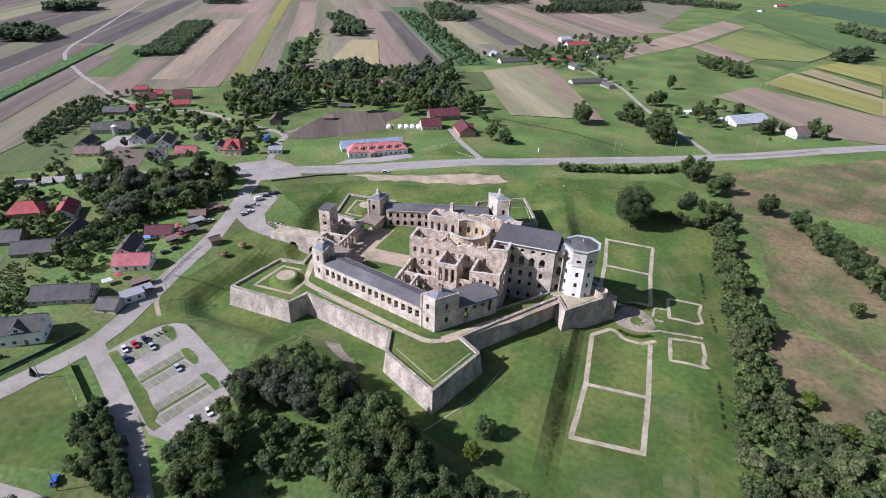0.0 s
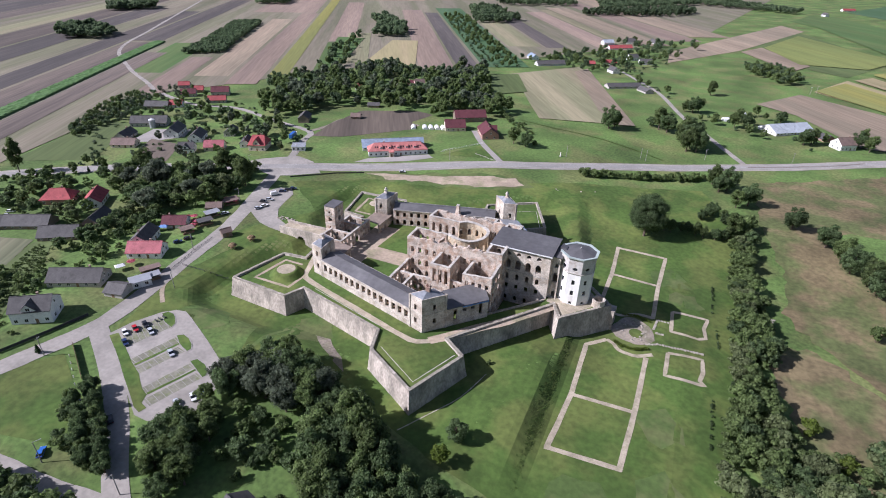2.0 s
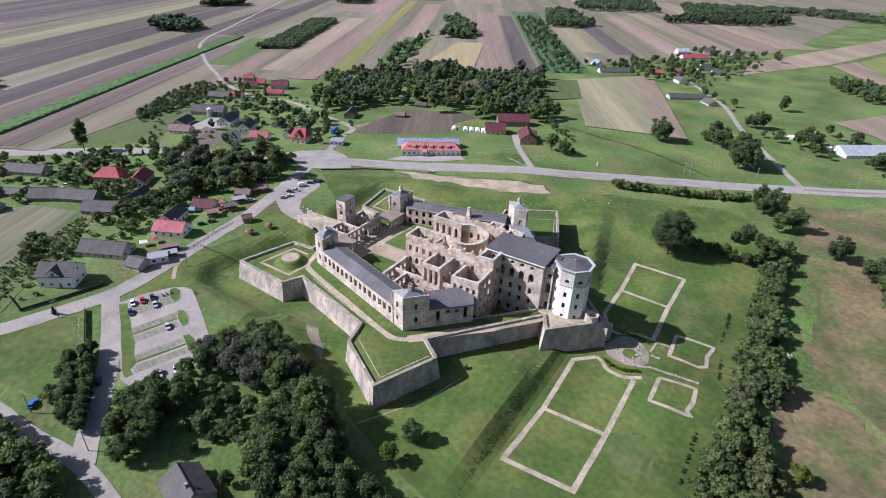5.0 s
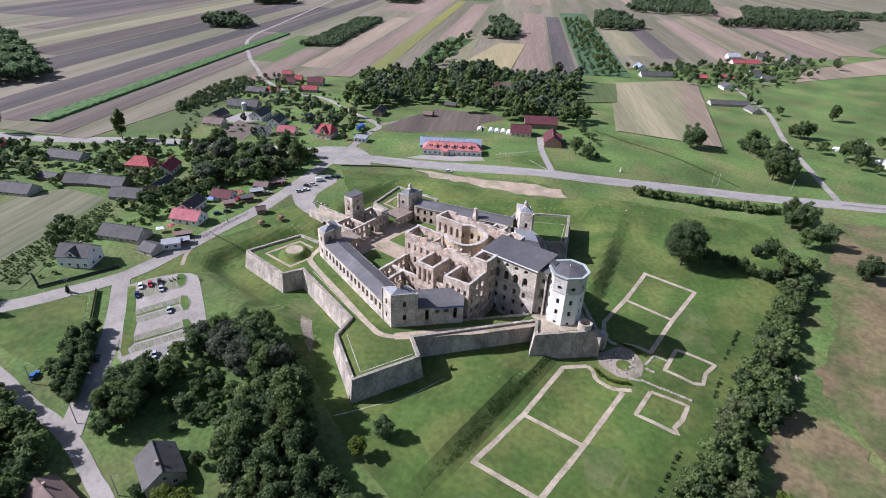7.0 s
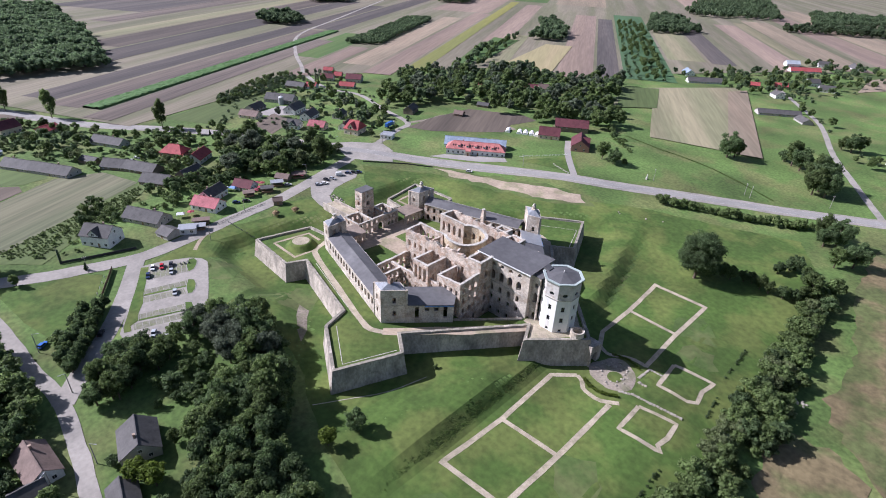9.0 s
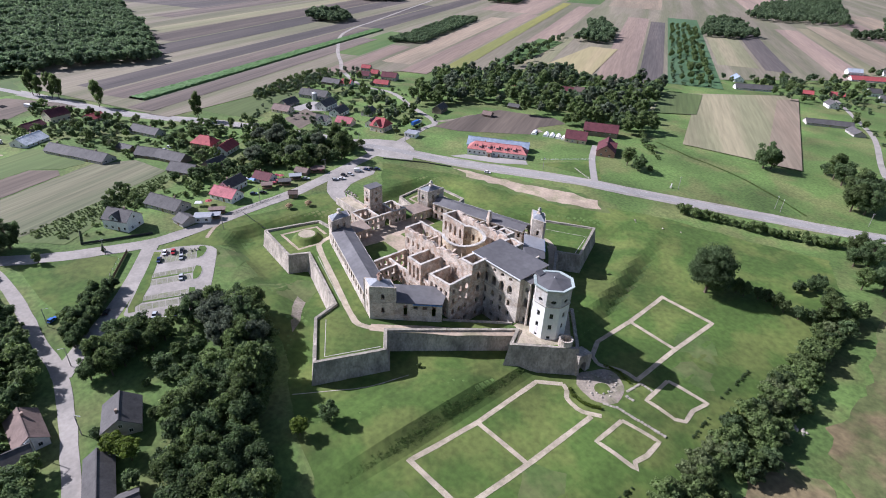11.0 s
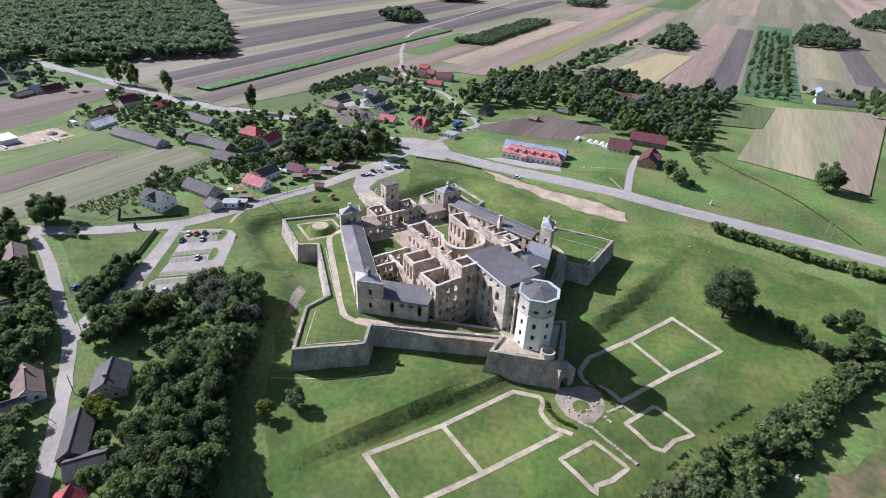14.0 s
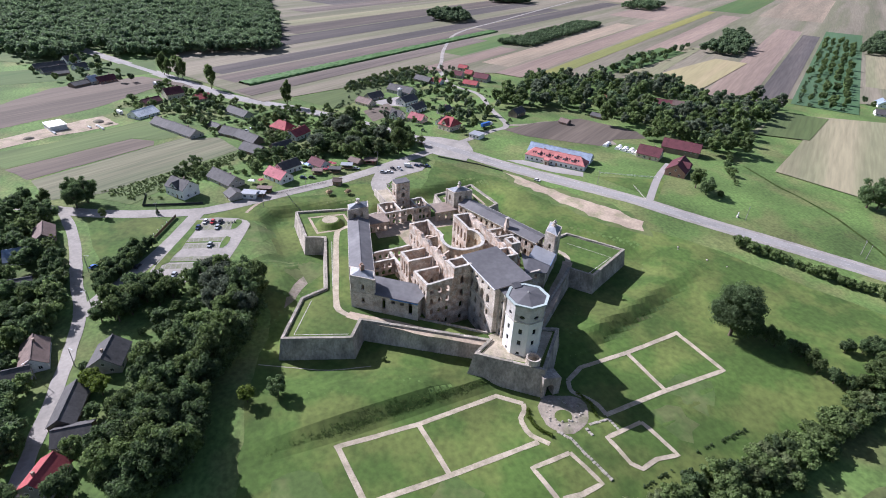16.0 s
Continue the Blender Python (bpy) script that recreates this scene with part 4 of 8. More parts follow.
def build_octagon():
    o = thing("octagonal_tower", "white plastered octagonal tower with a low grey roof", "tower", group="castle towers")
    cx, cy, r, st = -7.6, 208.8, 7.2, radians(22.5)
    pts = [(x, y) for x, y, _ in ring(cx, cy, r, 8, 0, st)]
    for i in range(8):
        A, B = pts[i], pts[(i + 1) % 8]
        L = math.hypot(B[0] - A[0], B[1] - A[1])
        low = [(L / 2, 1.25, TZ + 0.2, TZ + 1.5, False), (L / 2, 1.35, TZ + 4.6, TZ + 6.8, False), (L / 2, 1.35, TZ + 9.6, TZ + 11.9, False)]
        wall(A, B, TZ - 0.4, 19.4, 0.9, low, M["plaster"], o, label="white lime-plastered wall face")
        wall(A, B, 19.4, 26.2, 0.9, [(L / 2, w_, 21.65 - h_, 21.65 + h_, False) for w_, h_ in ((1.0, 0.72), (1.6, 0.56), (2.1, 0.3))], M["frieze"], o, "upper_wall", "bare grey stone upper wall face")
        nx, ny = (B[1] - A[1]) / L, -(B[0] - A[0]) / L
        for uc, ww, a, b, _ in low + [(L / 2, 2.3, 21.0, 22.4, 0)]:
            q = along(A, B, uc - ww / 2), along(A, B, uc + ww / 2)
            ins = 0.35
            bm = prism_bm([(q[0][0] - nx * ins, q[0][1] - ny * ins, a), (q[1][0] - nx * ins, q[1][1] - ny * ins, a), (q[1][0] - nx * (ins + .08), q[1][1] - ny * (ins + .08), a), (q[0][0] - nx * (ins + .08), q[0][1] - ny * (ins + .08), a)],
                          [(q[0][0] - nx * ins, q[0][1] - ny * ins, b), (q[1][0] - nx * ins, q[1][1] - ny * ins, b), (q[1][0] - nx * (ins + .08), q[1][1] - ny * (ins + .08), b), (q[0][0] - nx * (ins + .08), q[0][1] - ny * (ins + .08), b)])
            part("window_pane", bm, M["dark_glass"], o)
    for z0, z1, rr, mt in ((19.25, 19.7, 7.5, "coping"), (26.0, 26.6, 7.7, "coping")):
        part("cornice", prism_bm(ring(cx, cy, rr - 0.2, 8, z0, st), ring(cx, cy, rr, 8, z1, st)), M[mt], o, "pale moulded cornice")
    bm = bmesh.new()
    a, b = ring(cx, cy, 8.0, 8, 26.6, st), ring(cx, cy, 6.9, 8, 26.6, st)
    for i in range(8):
        j = (i + 1) % 8
        add_prism(bm, [a[i], a[j], b[j], b[i]], [(*a[i][:2], 27.1), (*a[j][:2], 27.1), (*b[j][:2], 27.0), (*b[i][:2], 27.0)])
    part("roof_rim", bm, M["copper_rim"], o, "pale greenish metal rim")
    bm = bmesh.new()
    vs = [bm.verts.new(p) for p in ring(cx, cy, 6.95, 8, 26.75, st)]
    apex = bm.verts.new((cx, cy, 28.4))
    for i in range(8):
        bm.faces.new((vs[i], vs[(i + 1) % 8], apex))
    bm.faces.new(vs[::-1])
    part("roof", bm, M["metal_roof"], o, "low grey metal pyramid roof")
    part("roof_hatch", prism_bm([(-15.4, 206.4, 26.0), (-12.6, 206.4, 26.0), (-12.6, 210.0, 26.0), (-15.4, 210.0, 26.0)], [(-15.2, 206.6, 28.2), (-12.8, 206.6, 27.4), (-12.8, 209.8, 27.4), (-15.2, 209.8, 28.2)]), M["metal_roof"], o, "dark metal roof hatch")
    part("finial", prism_bm(ring(cx, cy, 0.18, 6, 28.3), ring(cx, cy, 0.1, 6, 29.0)), M["white_paint"], o)
    # round turret at the bastion's tip
    t = thing("round_turret", "low round stone turret open at the top", "tower", group="castle towers")
    tx, ty, n = 3.4, 206.8, 16
    p = [(x, y) for x, y, _ in ring(tx, ty, 2.7, n, 0)]
    for i in range(n):
        A, B = p[i], p[(i + 1) % n]
        L = math.hypot(B[0] - A[0], B[1] - A[1])
        wall(A, B, TZ - 0.6, 7.9, 0.6, [(L / 2, 0.8, 5.6, 6.9, True)] if i % 4 == 2 else [], M["stone"], t)
    return o


build_octagon()

# terrace surfaces
for north in (False, True):
    f = flip if north else (lambda q: q)
    o = lambda pts: [f(q) for q in pts]
    ribbon("terrace_path", o([(-128, 197), (-125, 186), (-121.5, 177), (-119.5, 171.5), (-113.5, 168.2), (-90, 161.3), (-62, 153.2), (-54, 152.2), (-48, 155.8)]), 2.6, M["gravel"], 0.03, "pale gravel path along the castle walls", "path", flat=TZ, ragged=0.3)
    ribbon("terrace_path", o([(-50, 154.6), (-44, 160.8), (-36, 170.0), (-22, 186.5), (-13, 198.5)]), 4.6, M["sand"], 0.035, "worn sandy walk behind the curtain wall", "path", flat=TZ, ragged=0.7)
    drape("court_floor", o([(-37, 177.5), (-16.8, 200.0), (-16.8, 202.0), (-37, 202.0)])[::-1 if north else 1], M["lawn_dry"], 0, "dry grassy floor of the sunken court", "ground", flat=PIT_Z)
    pa, pb = mirrored(((-36.0, 179.4), (-17.6, 200.0)), north)
    rw = wall(pa, pb, PIT_Z - 0.3, TZ + 0.85, 0.55, [], M["rampart"], None, "retaining_wall", rag=0.12, seed=91)
    tagged(rw, "low stone retaining wall along the sunken court", "wall", kind="structure")
    ribbon("kerb", o([(-64.5, 143.6), (-45.4, 132.2), (-38.0, 151.2)]), 0.26, M["coping"], 0.08, "low pale kerb line on the bastion lawn", "kerb", flat=TZ, smooth=False, across=2)
    ribbon("kerb", o([(-109, 164.6), (-71.5, 154.4)]), 0.26, M["coping"], 0.08, "low pale kerb line beside the path", "kerb", flat=TZ, smooth=False, across=2)
    ribbon("bastion_path", o([(-119.5, 171.5), (-120, 160.5), (-138, 160.5), (-135.5, 178.5), (-126, 178.5)]), 1.5, M["sand"], 0.04, "pale gravel path round the bastion mound", "path", flat=TZ, smooth=False, ragged=0.2)
    bm = bmesh.new()
    rr = [ring(-127.5, 169.0, r_, 28, z_) for r_, z_ in ((7.6, TZ), (6.6, TZ + 0.8), (5.3, TZ + 2.1), (4.7, TZ + 2.5))]
    lv = [[bm.verts.new(f(q)) for q in r_] for r_ in rr]
    for a, b in zip(lv, lv[1:]):
        for i in range(28):
            bm.faces.new((a[i], a[(i + 1) % 28], b[(i + 1) % 28], b[i]))
    bm.faces.new(lv[-1])
    md = part("mound", bm, M["lawn"], None)
    tagged(md, "round grassy mound on the corner bastion", "mound", kind="structure")
    bm = prism_bm([f(q) for q in ring(-127.5, 169.0, 4.2, 28, TZ + 2.4)], [f(q) for q in ring(-127.5, 169.0, 4.0, 28, TZ + 2.62)])
    tagged(part("mound_top", bm, M["gravel"], None), "round gravel top of the bastion mound", "ground", kind="structure")
drape("bastion_floor", [(-13.0, 199.5), (-8.8, 192.5), (5.0, 208.5), (-8.8, 224.5), (-13.0, 217.5), (-17.0, 217.0), (-17.0, 200.0)], M["gravel"], 0.06, "bare sandy floor of the eastern bastion", "ground", flat=TZ)
drape("courtyard", [(-116, 188), (-79, 184), (-79, 233), (-116, 229)], M["sand"], 0.05, "sandy castle courtyard", "ground", flat=TZ)
for y0, y1 in ((185.0, 197.6), (208.6, 231.0)):
    drape("courtyard_lawn", [(-104, y0), (-79.6, y0), (-79.6, y1), (-103, y1)], M["lawn"], 0.09, "square mown lawn in the courtyard", "lawn", flat=TZ)
drape("ruin_floor", [(-78, 193), (-64, 184), (-37, 183), (-42, 200), (-42, 217), (-37, 234), (-64, 233), (-78, 224)], M["sand"], 0.07, "bare sandy floor inside the palace ruin", "ground", flat=TZ)

# ---- gardens and banks ----
GP = "pale gravel garden path framing a lawn"


PATHS = []


def garden(pts, w=1.9, smooth=False):
    PATHS.append(pts)
    ribbon("garden_path", pts, w, M["gravel"], 0.11 + 0.007 * len(PATHS), GP, "path", step=1.6, smooth=smooth, ragged=0.15)


garden([(10, 200), (3, 193), (3.8, 162), (2, 134.5)])
garden([(1.2, 134.5), (25.5, 136.3)])
garden([(24.8, 135.5), (26, 163), (26.3, 195.5)])
garden([(3.8, 162), (25.6, 163)], 1.7)
garden([(10, 200), (13, 198.6), (15.2, 195.6), (19, 194.6), (23, 194.8), (28.5, 198.5)], 1.8, True)
garden([(34, 202.5), (47, 205.2), (47.5, 197), (46.5, 191.5), (48.5, 189.5), (34, 188), (34, 202.5)], 1.6)
garden([(33.5, 233.5), (48.5, 236), (47, 228), (48, 221), (45, 218.6), (34, 218), (33.5, 233.5)], 1.6)
garden([(2, 283), (26.5, 282.8), (25.6, 252), (26, 224)])
garden([(2, 284), (3.4, 254), (3, 231), (7, 222)])
garden([(3.4, 254), (25.6, 253)], 1.7)
garden([(7, 222), (12, 220), (17, 223), (21, 224.6), (26, 224.4)], 1.8, True)
drape("forecourt", [(19.2 + 8.0 * math.cos(a * 0.2618), 211.0 + 9.2 * math.sin(a * 0.2618)) for a in range(24)], M["dirt"], 0.10, "bare stony forecourt below the east bastion", "ground", step=3, rough=1.6)
drape("forecourt_lawn", [(20.4 + 2.9 * math.cos(a * 0.3927), 209.8 + 3.3 * math.sin(a * 0.3927)) for a in range(16)], M["lawn"], 0.17, "small round grass patch in the forecourt", "lawn", step=3, rough=0.3)
M["long_grass"] = mat("long_grass", (0.075, 0.122, 0.026), 0.95, 0.3, 0.15, 1.0, (0.105, 0.138, 0.038), 0.5, island=0.2, thin=0.6)
ribbon("kerb", [(-44, 118), (-37, 130), (-31, 141), (-27, 156)], 0.35, M["coping_old"], 0.1, "thin pale line of buried wall stones in the grass", "kerb", smooth=True, across=2, ragged=0.1)
ribbon("foot_path", [(-176, 148), (-171, 139), (-163, 132)], 1.6, M["sand"], 0.13, "trodden sandy footpath over the bank", "path", step=1.5, ragged=0.5)
ribbon("foot_path", [(-113, 121), (-110, 143), (-103, 155), (-98, 158)], 2.2, M["lawn_dry"], 0.10, "faint dry track in the grass", "path", step=2, ragged=0.8)
drape("worn_patch", [(-97, 147), (-90, 148), (-79, 140), (-75, 134), (-81, 136), (-90, 141)], M["dirt"], 0.10, "bare worn earth at the edge of the wood", "ground", step=3, rough=2.2)
for i, (x, y, r) in enumerate(((-100, 149, 9), (30, 262, 10), (38, 245, 8), (36, 160, 9), (38, 130, 11), (15, 118, 10), (-140, 135, 9), (-150, 128, 7))):
    rr = random.Random(i)
    drape("dry_lawn", [(x + r * rr.uniform(0.6, 1.2) * math.cos(a * 0.5236), y + r * rr.uniform(0.6, 1.2) * math.sin(a * 0.5236)) for a in range(12)], M["lawn_dry"], 0.07, "dry yellowish patch of lawn", "lawn", step=3, rough=2.5)


def tufts(poly, count, high, label, seed, wide=0.15, material="long_grass"):
    """Long rough grass: many leaning blades, thinning out towards the edge of the patch."""
    rng = np.random.default_rng(seed)
    xs, ys = [p[0] for p in poly], [p[1] for p in poly]
    q = np.stack([rng.uniform(min(xs), max(xs), count * 4), rng.uniform(min(ys), max(ys), count * 4)], 1)
    inn, edge = np.zeros(len(q), bool), np.full(len(q), 1e9)
    for (ax, ay), (bx, by) in zip(poly, poly[1:] + poly[:1]):
        cut = ((ay > q[:, 1]) != (by > q[:, 1])) & (q[:, 0] < ax + (q[:, 1] - ay) * (bx - ax) / ((by - ay) or 1e-9))
        inn ^= cut
        k = np.clip(((q[:, 0] - ax) * (bx - ax) + (q[:, 1] - ay) * (by - ay)) / ((bx - ax) ** 2 + (by - ay) ** 2), 0, 1)
        edge = np.minimum(edge, np.hypot(q[:, 0] - ax - k * (bx - ax), q[:, 1] - ay - k * (by - ay)))
    patchy = np.array([noise.noise((a * 0.22, b * 0.22, seed)) for a, b in q])
    q = q[inn & (rng.random(len(q)) < np.clip(edge / 2.5, 0.08, 1) * np.clip(0.75 + patchy, 0.2, 1))][:count]
    n = len(q)
    z = ground_z(q[:, 0], q[:, 1])
    V = []
    for _ in range(3):
        t = rng.uniform(0, 6.283, n)
        d, lean = np.stack([np.cos(t), np.sin(t)], 1) * wide, rng.normal(0, 0.5, (n, 2))
        h = high * rng.uniform(0.2, 0.7, n)
        o = q + rng.normal(0, 0.25, (n, 2))
        V.append(np.stack([np.concatenate([o - d, (z - 0.1)[:, None]], 1), np.concatenate([o + d, (z - 0.1)[:, None]], 1), np.concatenate([o + lean, (z + h)[:, None]], 1)], 1))
    v = np.concatenate(V).reshape(-1, 3)
    tagged(put("long_grass", v, np.arange(len(v)).reshape(-1, 3), M[material]), label, "grass", kind="stuff")


BANK = "long dark rough grass on the steep bank"
tufts([(-8, 190), (-8, 165), (-8, 148), (-7, 137), (-6, 120), (-4, 106), (0, 118), (2.2, 134), (2.0, 150), (2.0, 168), (-0.5, 184), (-3, 194)], 3200, 0.13, BANK, 1)
tufts([(-4, 243), (-15, 259), (-16.5, 287), (-20, 310), (-30, 326), (-24, 328), (-12, 310), (-5.5, 285), (-3.0, 264), (0, 249)], 2600, 0.13, BANK, 2)
tufts([(-40, 328), (-26, 332), (-14, 342), (-12, 338), (-24, 327), (-38, 324)], 350, 0.26, "rough grass along a small ditch on the lawn", 5)


def stone_row(pts, seed, h=0.3):
    """Remains of a garden wall: a line of separate worn blocks."""
    rng = random.Random(seed)
    w = thing("garden_wall", "broken remains of a low stone garden wall", "wall")
    for (ax, ay), (bx, by) in zip(pts, pts[1:]):
        n = max(1, int(math.hypot(bx - ax, by - ay) / 1.1))
        for i in range(n):
            t = (i + 0.5) / n
            x, y = ax + (bx - ax) * t, ay + (by - ay) * t
            hh = h * rng.uniform(0.4, 1.5)
            z = float(ground_z(x, y))
            part("stone", box_bm(-0.55, 0.5, -rng.uniform(0.4, 0.7), 0.5, -0.3, hh, bevel=0.1), M["coping_old"], w, m=pose(x, y, z, 0, 0, math.degrees(math.atan2(by - ay, bx - ax)) + rng.uniform(-9, 9)))


stone_row([(27, 216), (28, 224), (33, 224)], 1)
stone_row([(28, 214), (31.5, 214)], 2)
stone_row([(25, 204), (30, 206.6), (37, 207), (42, 208), (47.5, 209)], 3)

# ---- fields ----
for key, rgb, other, v in (("tan", (0.285, 0.22, 0.155), (0.23, 0.185, 0.13), 0.22), ("pink", (0.225, 0.165, 0.132), (0.265, 0.195, 0.15), 0.2), ("brown", (0.10, 0.08, 0.067), (0.135, 0.107, 0.087), 0.26), ("taupe", (0.08, 0.069, 0.063), (0.108, 0.09, 0.079), 0.26), ("greygreen", (0.235, 0.205, 0.125), (0.185, 0.178, 0.10), 0.2), ("straw", (0.31, 0.25, 0.14), (0.27, 0.23, 0.12), 0.14),
                           ("yellow", (0.235, 0.22, 0.06), (0.19, 0.195, 0.06), 0.15), ("green", (0.07, 0.125, 0.035), (0.09, 0.13, 0.04), 0.15), ("bean", (0.05, 0.10, 0.04), (0.06, 0.11, 0.05), 0.15), ("olive", (0.115, 0.148, 0.05), (0.095, 0.13, 0.043), 0.22), ("soil", (0.105, 0.083, 0.065), (0.132, 0.104, 0.08), 0.24), ("tanstripe", (0.11, 0.116, 0.066), (0.15, 0.142, 0.088), 0.28), ("meadowgold", (0.17, 0.19, 0.055), (0.145, 0.17, 0.05), 0.18), ("plain", (0.13, 0.125, 0.075), (0.18, 0.155, 0.11), 0.2)):
    M["f_" + key] = mat("field_" + key, rgb, 0.95, v, 0.02, 0.45, other, 0.5, per_object=0.14, stretch=(0.05, 1.0, 1.0), turn=-120)
NAMES = {"meadowgold": "yellow-green meadow field", "tan": "harvested tan stubble field", "pink": "bare pinkish ploughed field", "brown": "brown ploughed field strip", "taupe": "dark harrowed field strip", "greygreen": "thin grey-green stubble field", "straw": "ripe straw-coloured field", "yellow": "yellow flowering field strip", "green": "bright green crop field", "bean": "dark green crop field", "olive": "olive green pasture", "soil": "brown ploughed soil plot", "tanstripe": "striped tan and green field", "plain": "open tan farmland reaching to the horizon", "scrub": "dry brownish rough grassland", "lawn": "green grass strip", "sand": "bare sandy building site"}


FIELDS = []


def field(key, poly, lift=0.07):
    m = M[key] if key in ("scrub", "lawn", "sand") else M["f_" + key]
    far = max(math.hypot(x, y) for x, y in poly) > 600
    FIELDS.append(key)
    lift += 0.12 + 0.09 * (len(FIELDS) % 4) if far else 0.07
    return drape("field", [(float(x), float(y)) for x, y in poly], m, lift + (0.1 if far else 0), NAMES[key], "field", step=40 if far else 10, rough=4.0 if key == "scrub" else (1.0 if not far else 0))


UX, UY, VX, VY = -0.5, 0.866, 0.866, 0.5


def uv(u, v):
    return (u * UX + v * VX, u * UY + v * VY)


def corn(v0, v1, u0, u1, high=2.3):
    """A standing strip of tall maize: a dense uneven mass with leaf tufts on it, joined."""
    rng = np.random.default_rng(7)
    us = np.arange(u0, u1, 2.5)
    lay = [(0, 0), (0.3, 0.85)] + [(k, 1.0) for k in np.linspace(1.2, v1 - v0 - 1.2, 8)] + [(v1 - v0 - 0.3, 0.85), (v1 - v0, 0)]
    u = us[:, None] + np.zeros(len(lay))
    v = v0 + np.array([p[0] for p in lay])[None, :] + rng.uniform(-0.3, 0.3, u.shape)
    x, y = u * UX + v * VX, u * UY + v * VY
    z = ground_z(x, y) + np.array([p[1] for p in lay])[None, :] * high * rng.uniform(0.72, 1.08, u.shape)
    idx = np.arange(u.size).reshape(u.shape)
    f = np.stack([idx[:-1, :-1], idx[1:, :-1], idx[1:, 1:], idx[:-1, 1:]], -1).reshape(-1, 4)
    tagged(put("maize", np.stack([x, y, z], -1).reshape(-1, 3), f, M["maize"]), "tall green strip of standing maize", "crop", kind="stuff")


M["maize"] = mat("maize", (0.06, 0.115, 0.032), 0.7, 0.15, 0.1, 1.0, island=0.4)


def strip(key, v0, v1, u0, u1, skew=0.0):
    """A long narrow field along the direction that the old holdings share."""
    field(key, [uv(u0, v0 + 1.6), uv(u1, v0 + 1.6), uv(u1, v1 - 1.6), uv(u0, v1 - 1.6)])


field("plain", [uv(360, -420), uv(560, -620), uv(900, -1100), uv(3200, -2400), uv(4200, 0), uv(3200, 2400), uv(1050, 640), uv(860, 400), uv(700, 100), uv(690, -20), uv(560, -200), uv(345, -240)], 0.03)
for r in (("taupe", -900, -690, 900, 2600), ("brown", -690, -640, 780, 2400), ("taupe", -638, -592, 720, 2200), ("greygreen", -590, -545, 660, 1900), ("brown", -543, -482, 610, 1500), ("taupe", -480, -427, 500, 1300),
          ("brown", -425, -390, 430, 1250), ("taupe", -388, -350, 385, 1250), ("brown", -348, -312, 372, 860), ("brown", -292, -262, 352, 780), ("brown", -261, -238, 345, 640), ("green", -280, -228, 655, 860), ("pink", -226, -196, 560, 750),
          ("taupe", -348, -300, 875, 1500), ("pink", -298, -258, 880, 1600), ("tan", -192, -152, 640, 1150), ("pink", -150, -114, 600, 1250), ("yellow", -112, -88, 640, 1550), ("taupe", -87, -68, 640, 1100), ("green", -66, -42, 660, 880), ("pink", -66, -24, 890, 1500),
          ("greygreen", -40, 0, 720, 980), ("straw", 10, 44, 690, 860), ("yellow", 45, 60, 690, 900), ("pink", 61, 108, 670, 1350), ("taupe", 109, 140, 680, 1300), ("tan", -10, 60, 1050, 1500), ("bean", 142, 205, 700, 1400), ("greygreen", 207, 262, 860, 1150), ("taupe", 264, 300, 850, 1250), ("tan", 302, 345, 840, 1300), ("pink", 347, 392, 840, 1350), ("greygreen", 394, 420, 850, 1400), ("tan", 421, 480, 880, 1450), ("green", 482, 500, 900, 1500), ("pink", 501, 560, 930, 1600), ("tan", 562, 640, 980, 1800),
          ("tan", -450, -300, 1540, 2300), ("greygreen", -290, -150, 1620, 2400), ("pink", -250, -120, 1260, 1600), ("green", -110, -20, 1580, 2100), ("tan", 0, 130, 1560, 2300), ("olive", 140, 330, 1480, 2200), ("pink", 340, 520, 1650, 2500)):
    strip(*r)
corn(-311, -294, 374, 868)
field("green", [(187, 1555), (374, 1098), (433, 1299), (301, 1745)])
field("bean", [(353, 1899), (498, 1519), (614, 1911), (502, 2208)])
field("olive", [(96, 1071), (186, 1328), (278, 1022), (195, 860), (132, 917)])
field("tan", [(-18, 841), (-23, 942), (164, 1440), (198, 1355), (75, 1016)])
field("straw", [(-370, 636), (-424, 800), (-388, 818), (-286, 606), (-341, 630)], 0.45)
field("green", [(-395, 562), (-512, 782), (-470, 792), (-402, 640)], 0.45)
field("straw", [(145, 746), (192, 840), (261, 718), (236, 634)])
field("yellow", [(232, 909), (284, 796), (330, 951), (287, 965)])
field("tan", [(83, 648), (129, 720), (235, 629), (206, 529), (154, 532), (116, 619)])
field("greygreen", [(-201, 632), (-117, 747), (-23, 501), (-52, 494), (-97, 477), (-141, 574), (-171, 545)])
field("olive", [(-208, 632), (-174, 660), (-138, 578), (-165, 549)], 0.6)
field("tan", [(-118, 712), (-106, 737), (-18, 503), (-35, 497), (-57, 541)], 0.6)
ribbon("field_ditch", [(-112, 464), (-81, 455), (-62, 454), (-38, 450), (-12, 440), (12, 428)], 1.5, M["long_grass"], 0.13, "shallow overgrown ditch across the meadow", "ditch", ragged=0.4)
field("green", [(210, 1598), (251, 1735), (345, 1183), (295, 1041)], 0.50)
field("meadowgold", [(112, 1071), (179, 1269), (287, 1037), (231, 937), (148, 929)], 0.58)
field("tan", [(76, 1003), (108, 1069), (161, 922), (134, 865)], 0.66)
field("yellow", [(146, 748), (186, 816), (253, 704), (231, 629)], 0.74)
field("yellow", [(229, 894), (276, 960), (309, 896), (281, 798)], 0.82)
field("straw", [(199, 841), (224, 872), (271, 765), (259, 724)], 0.90)
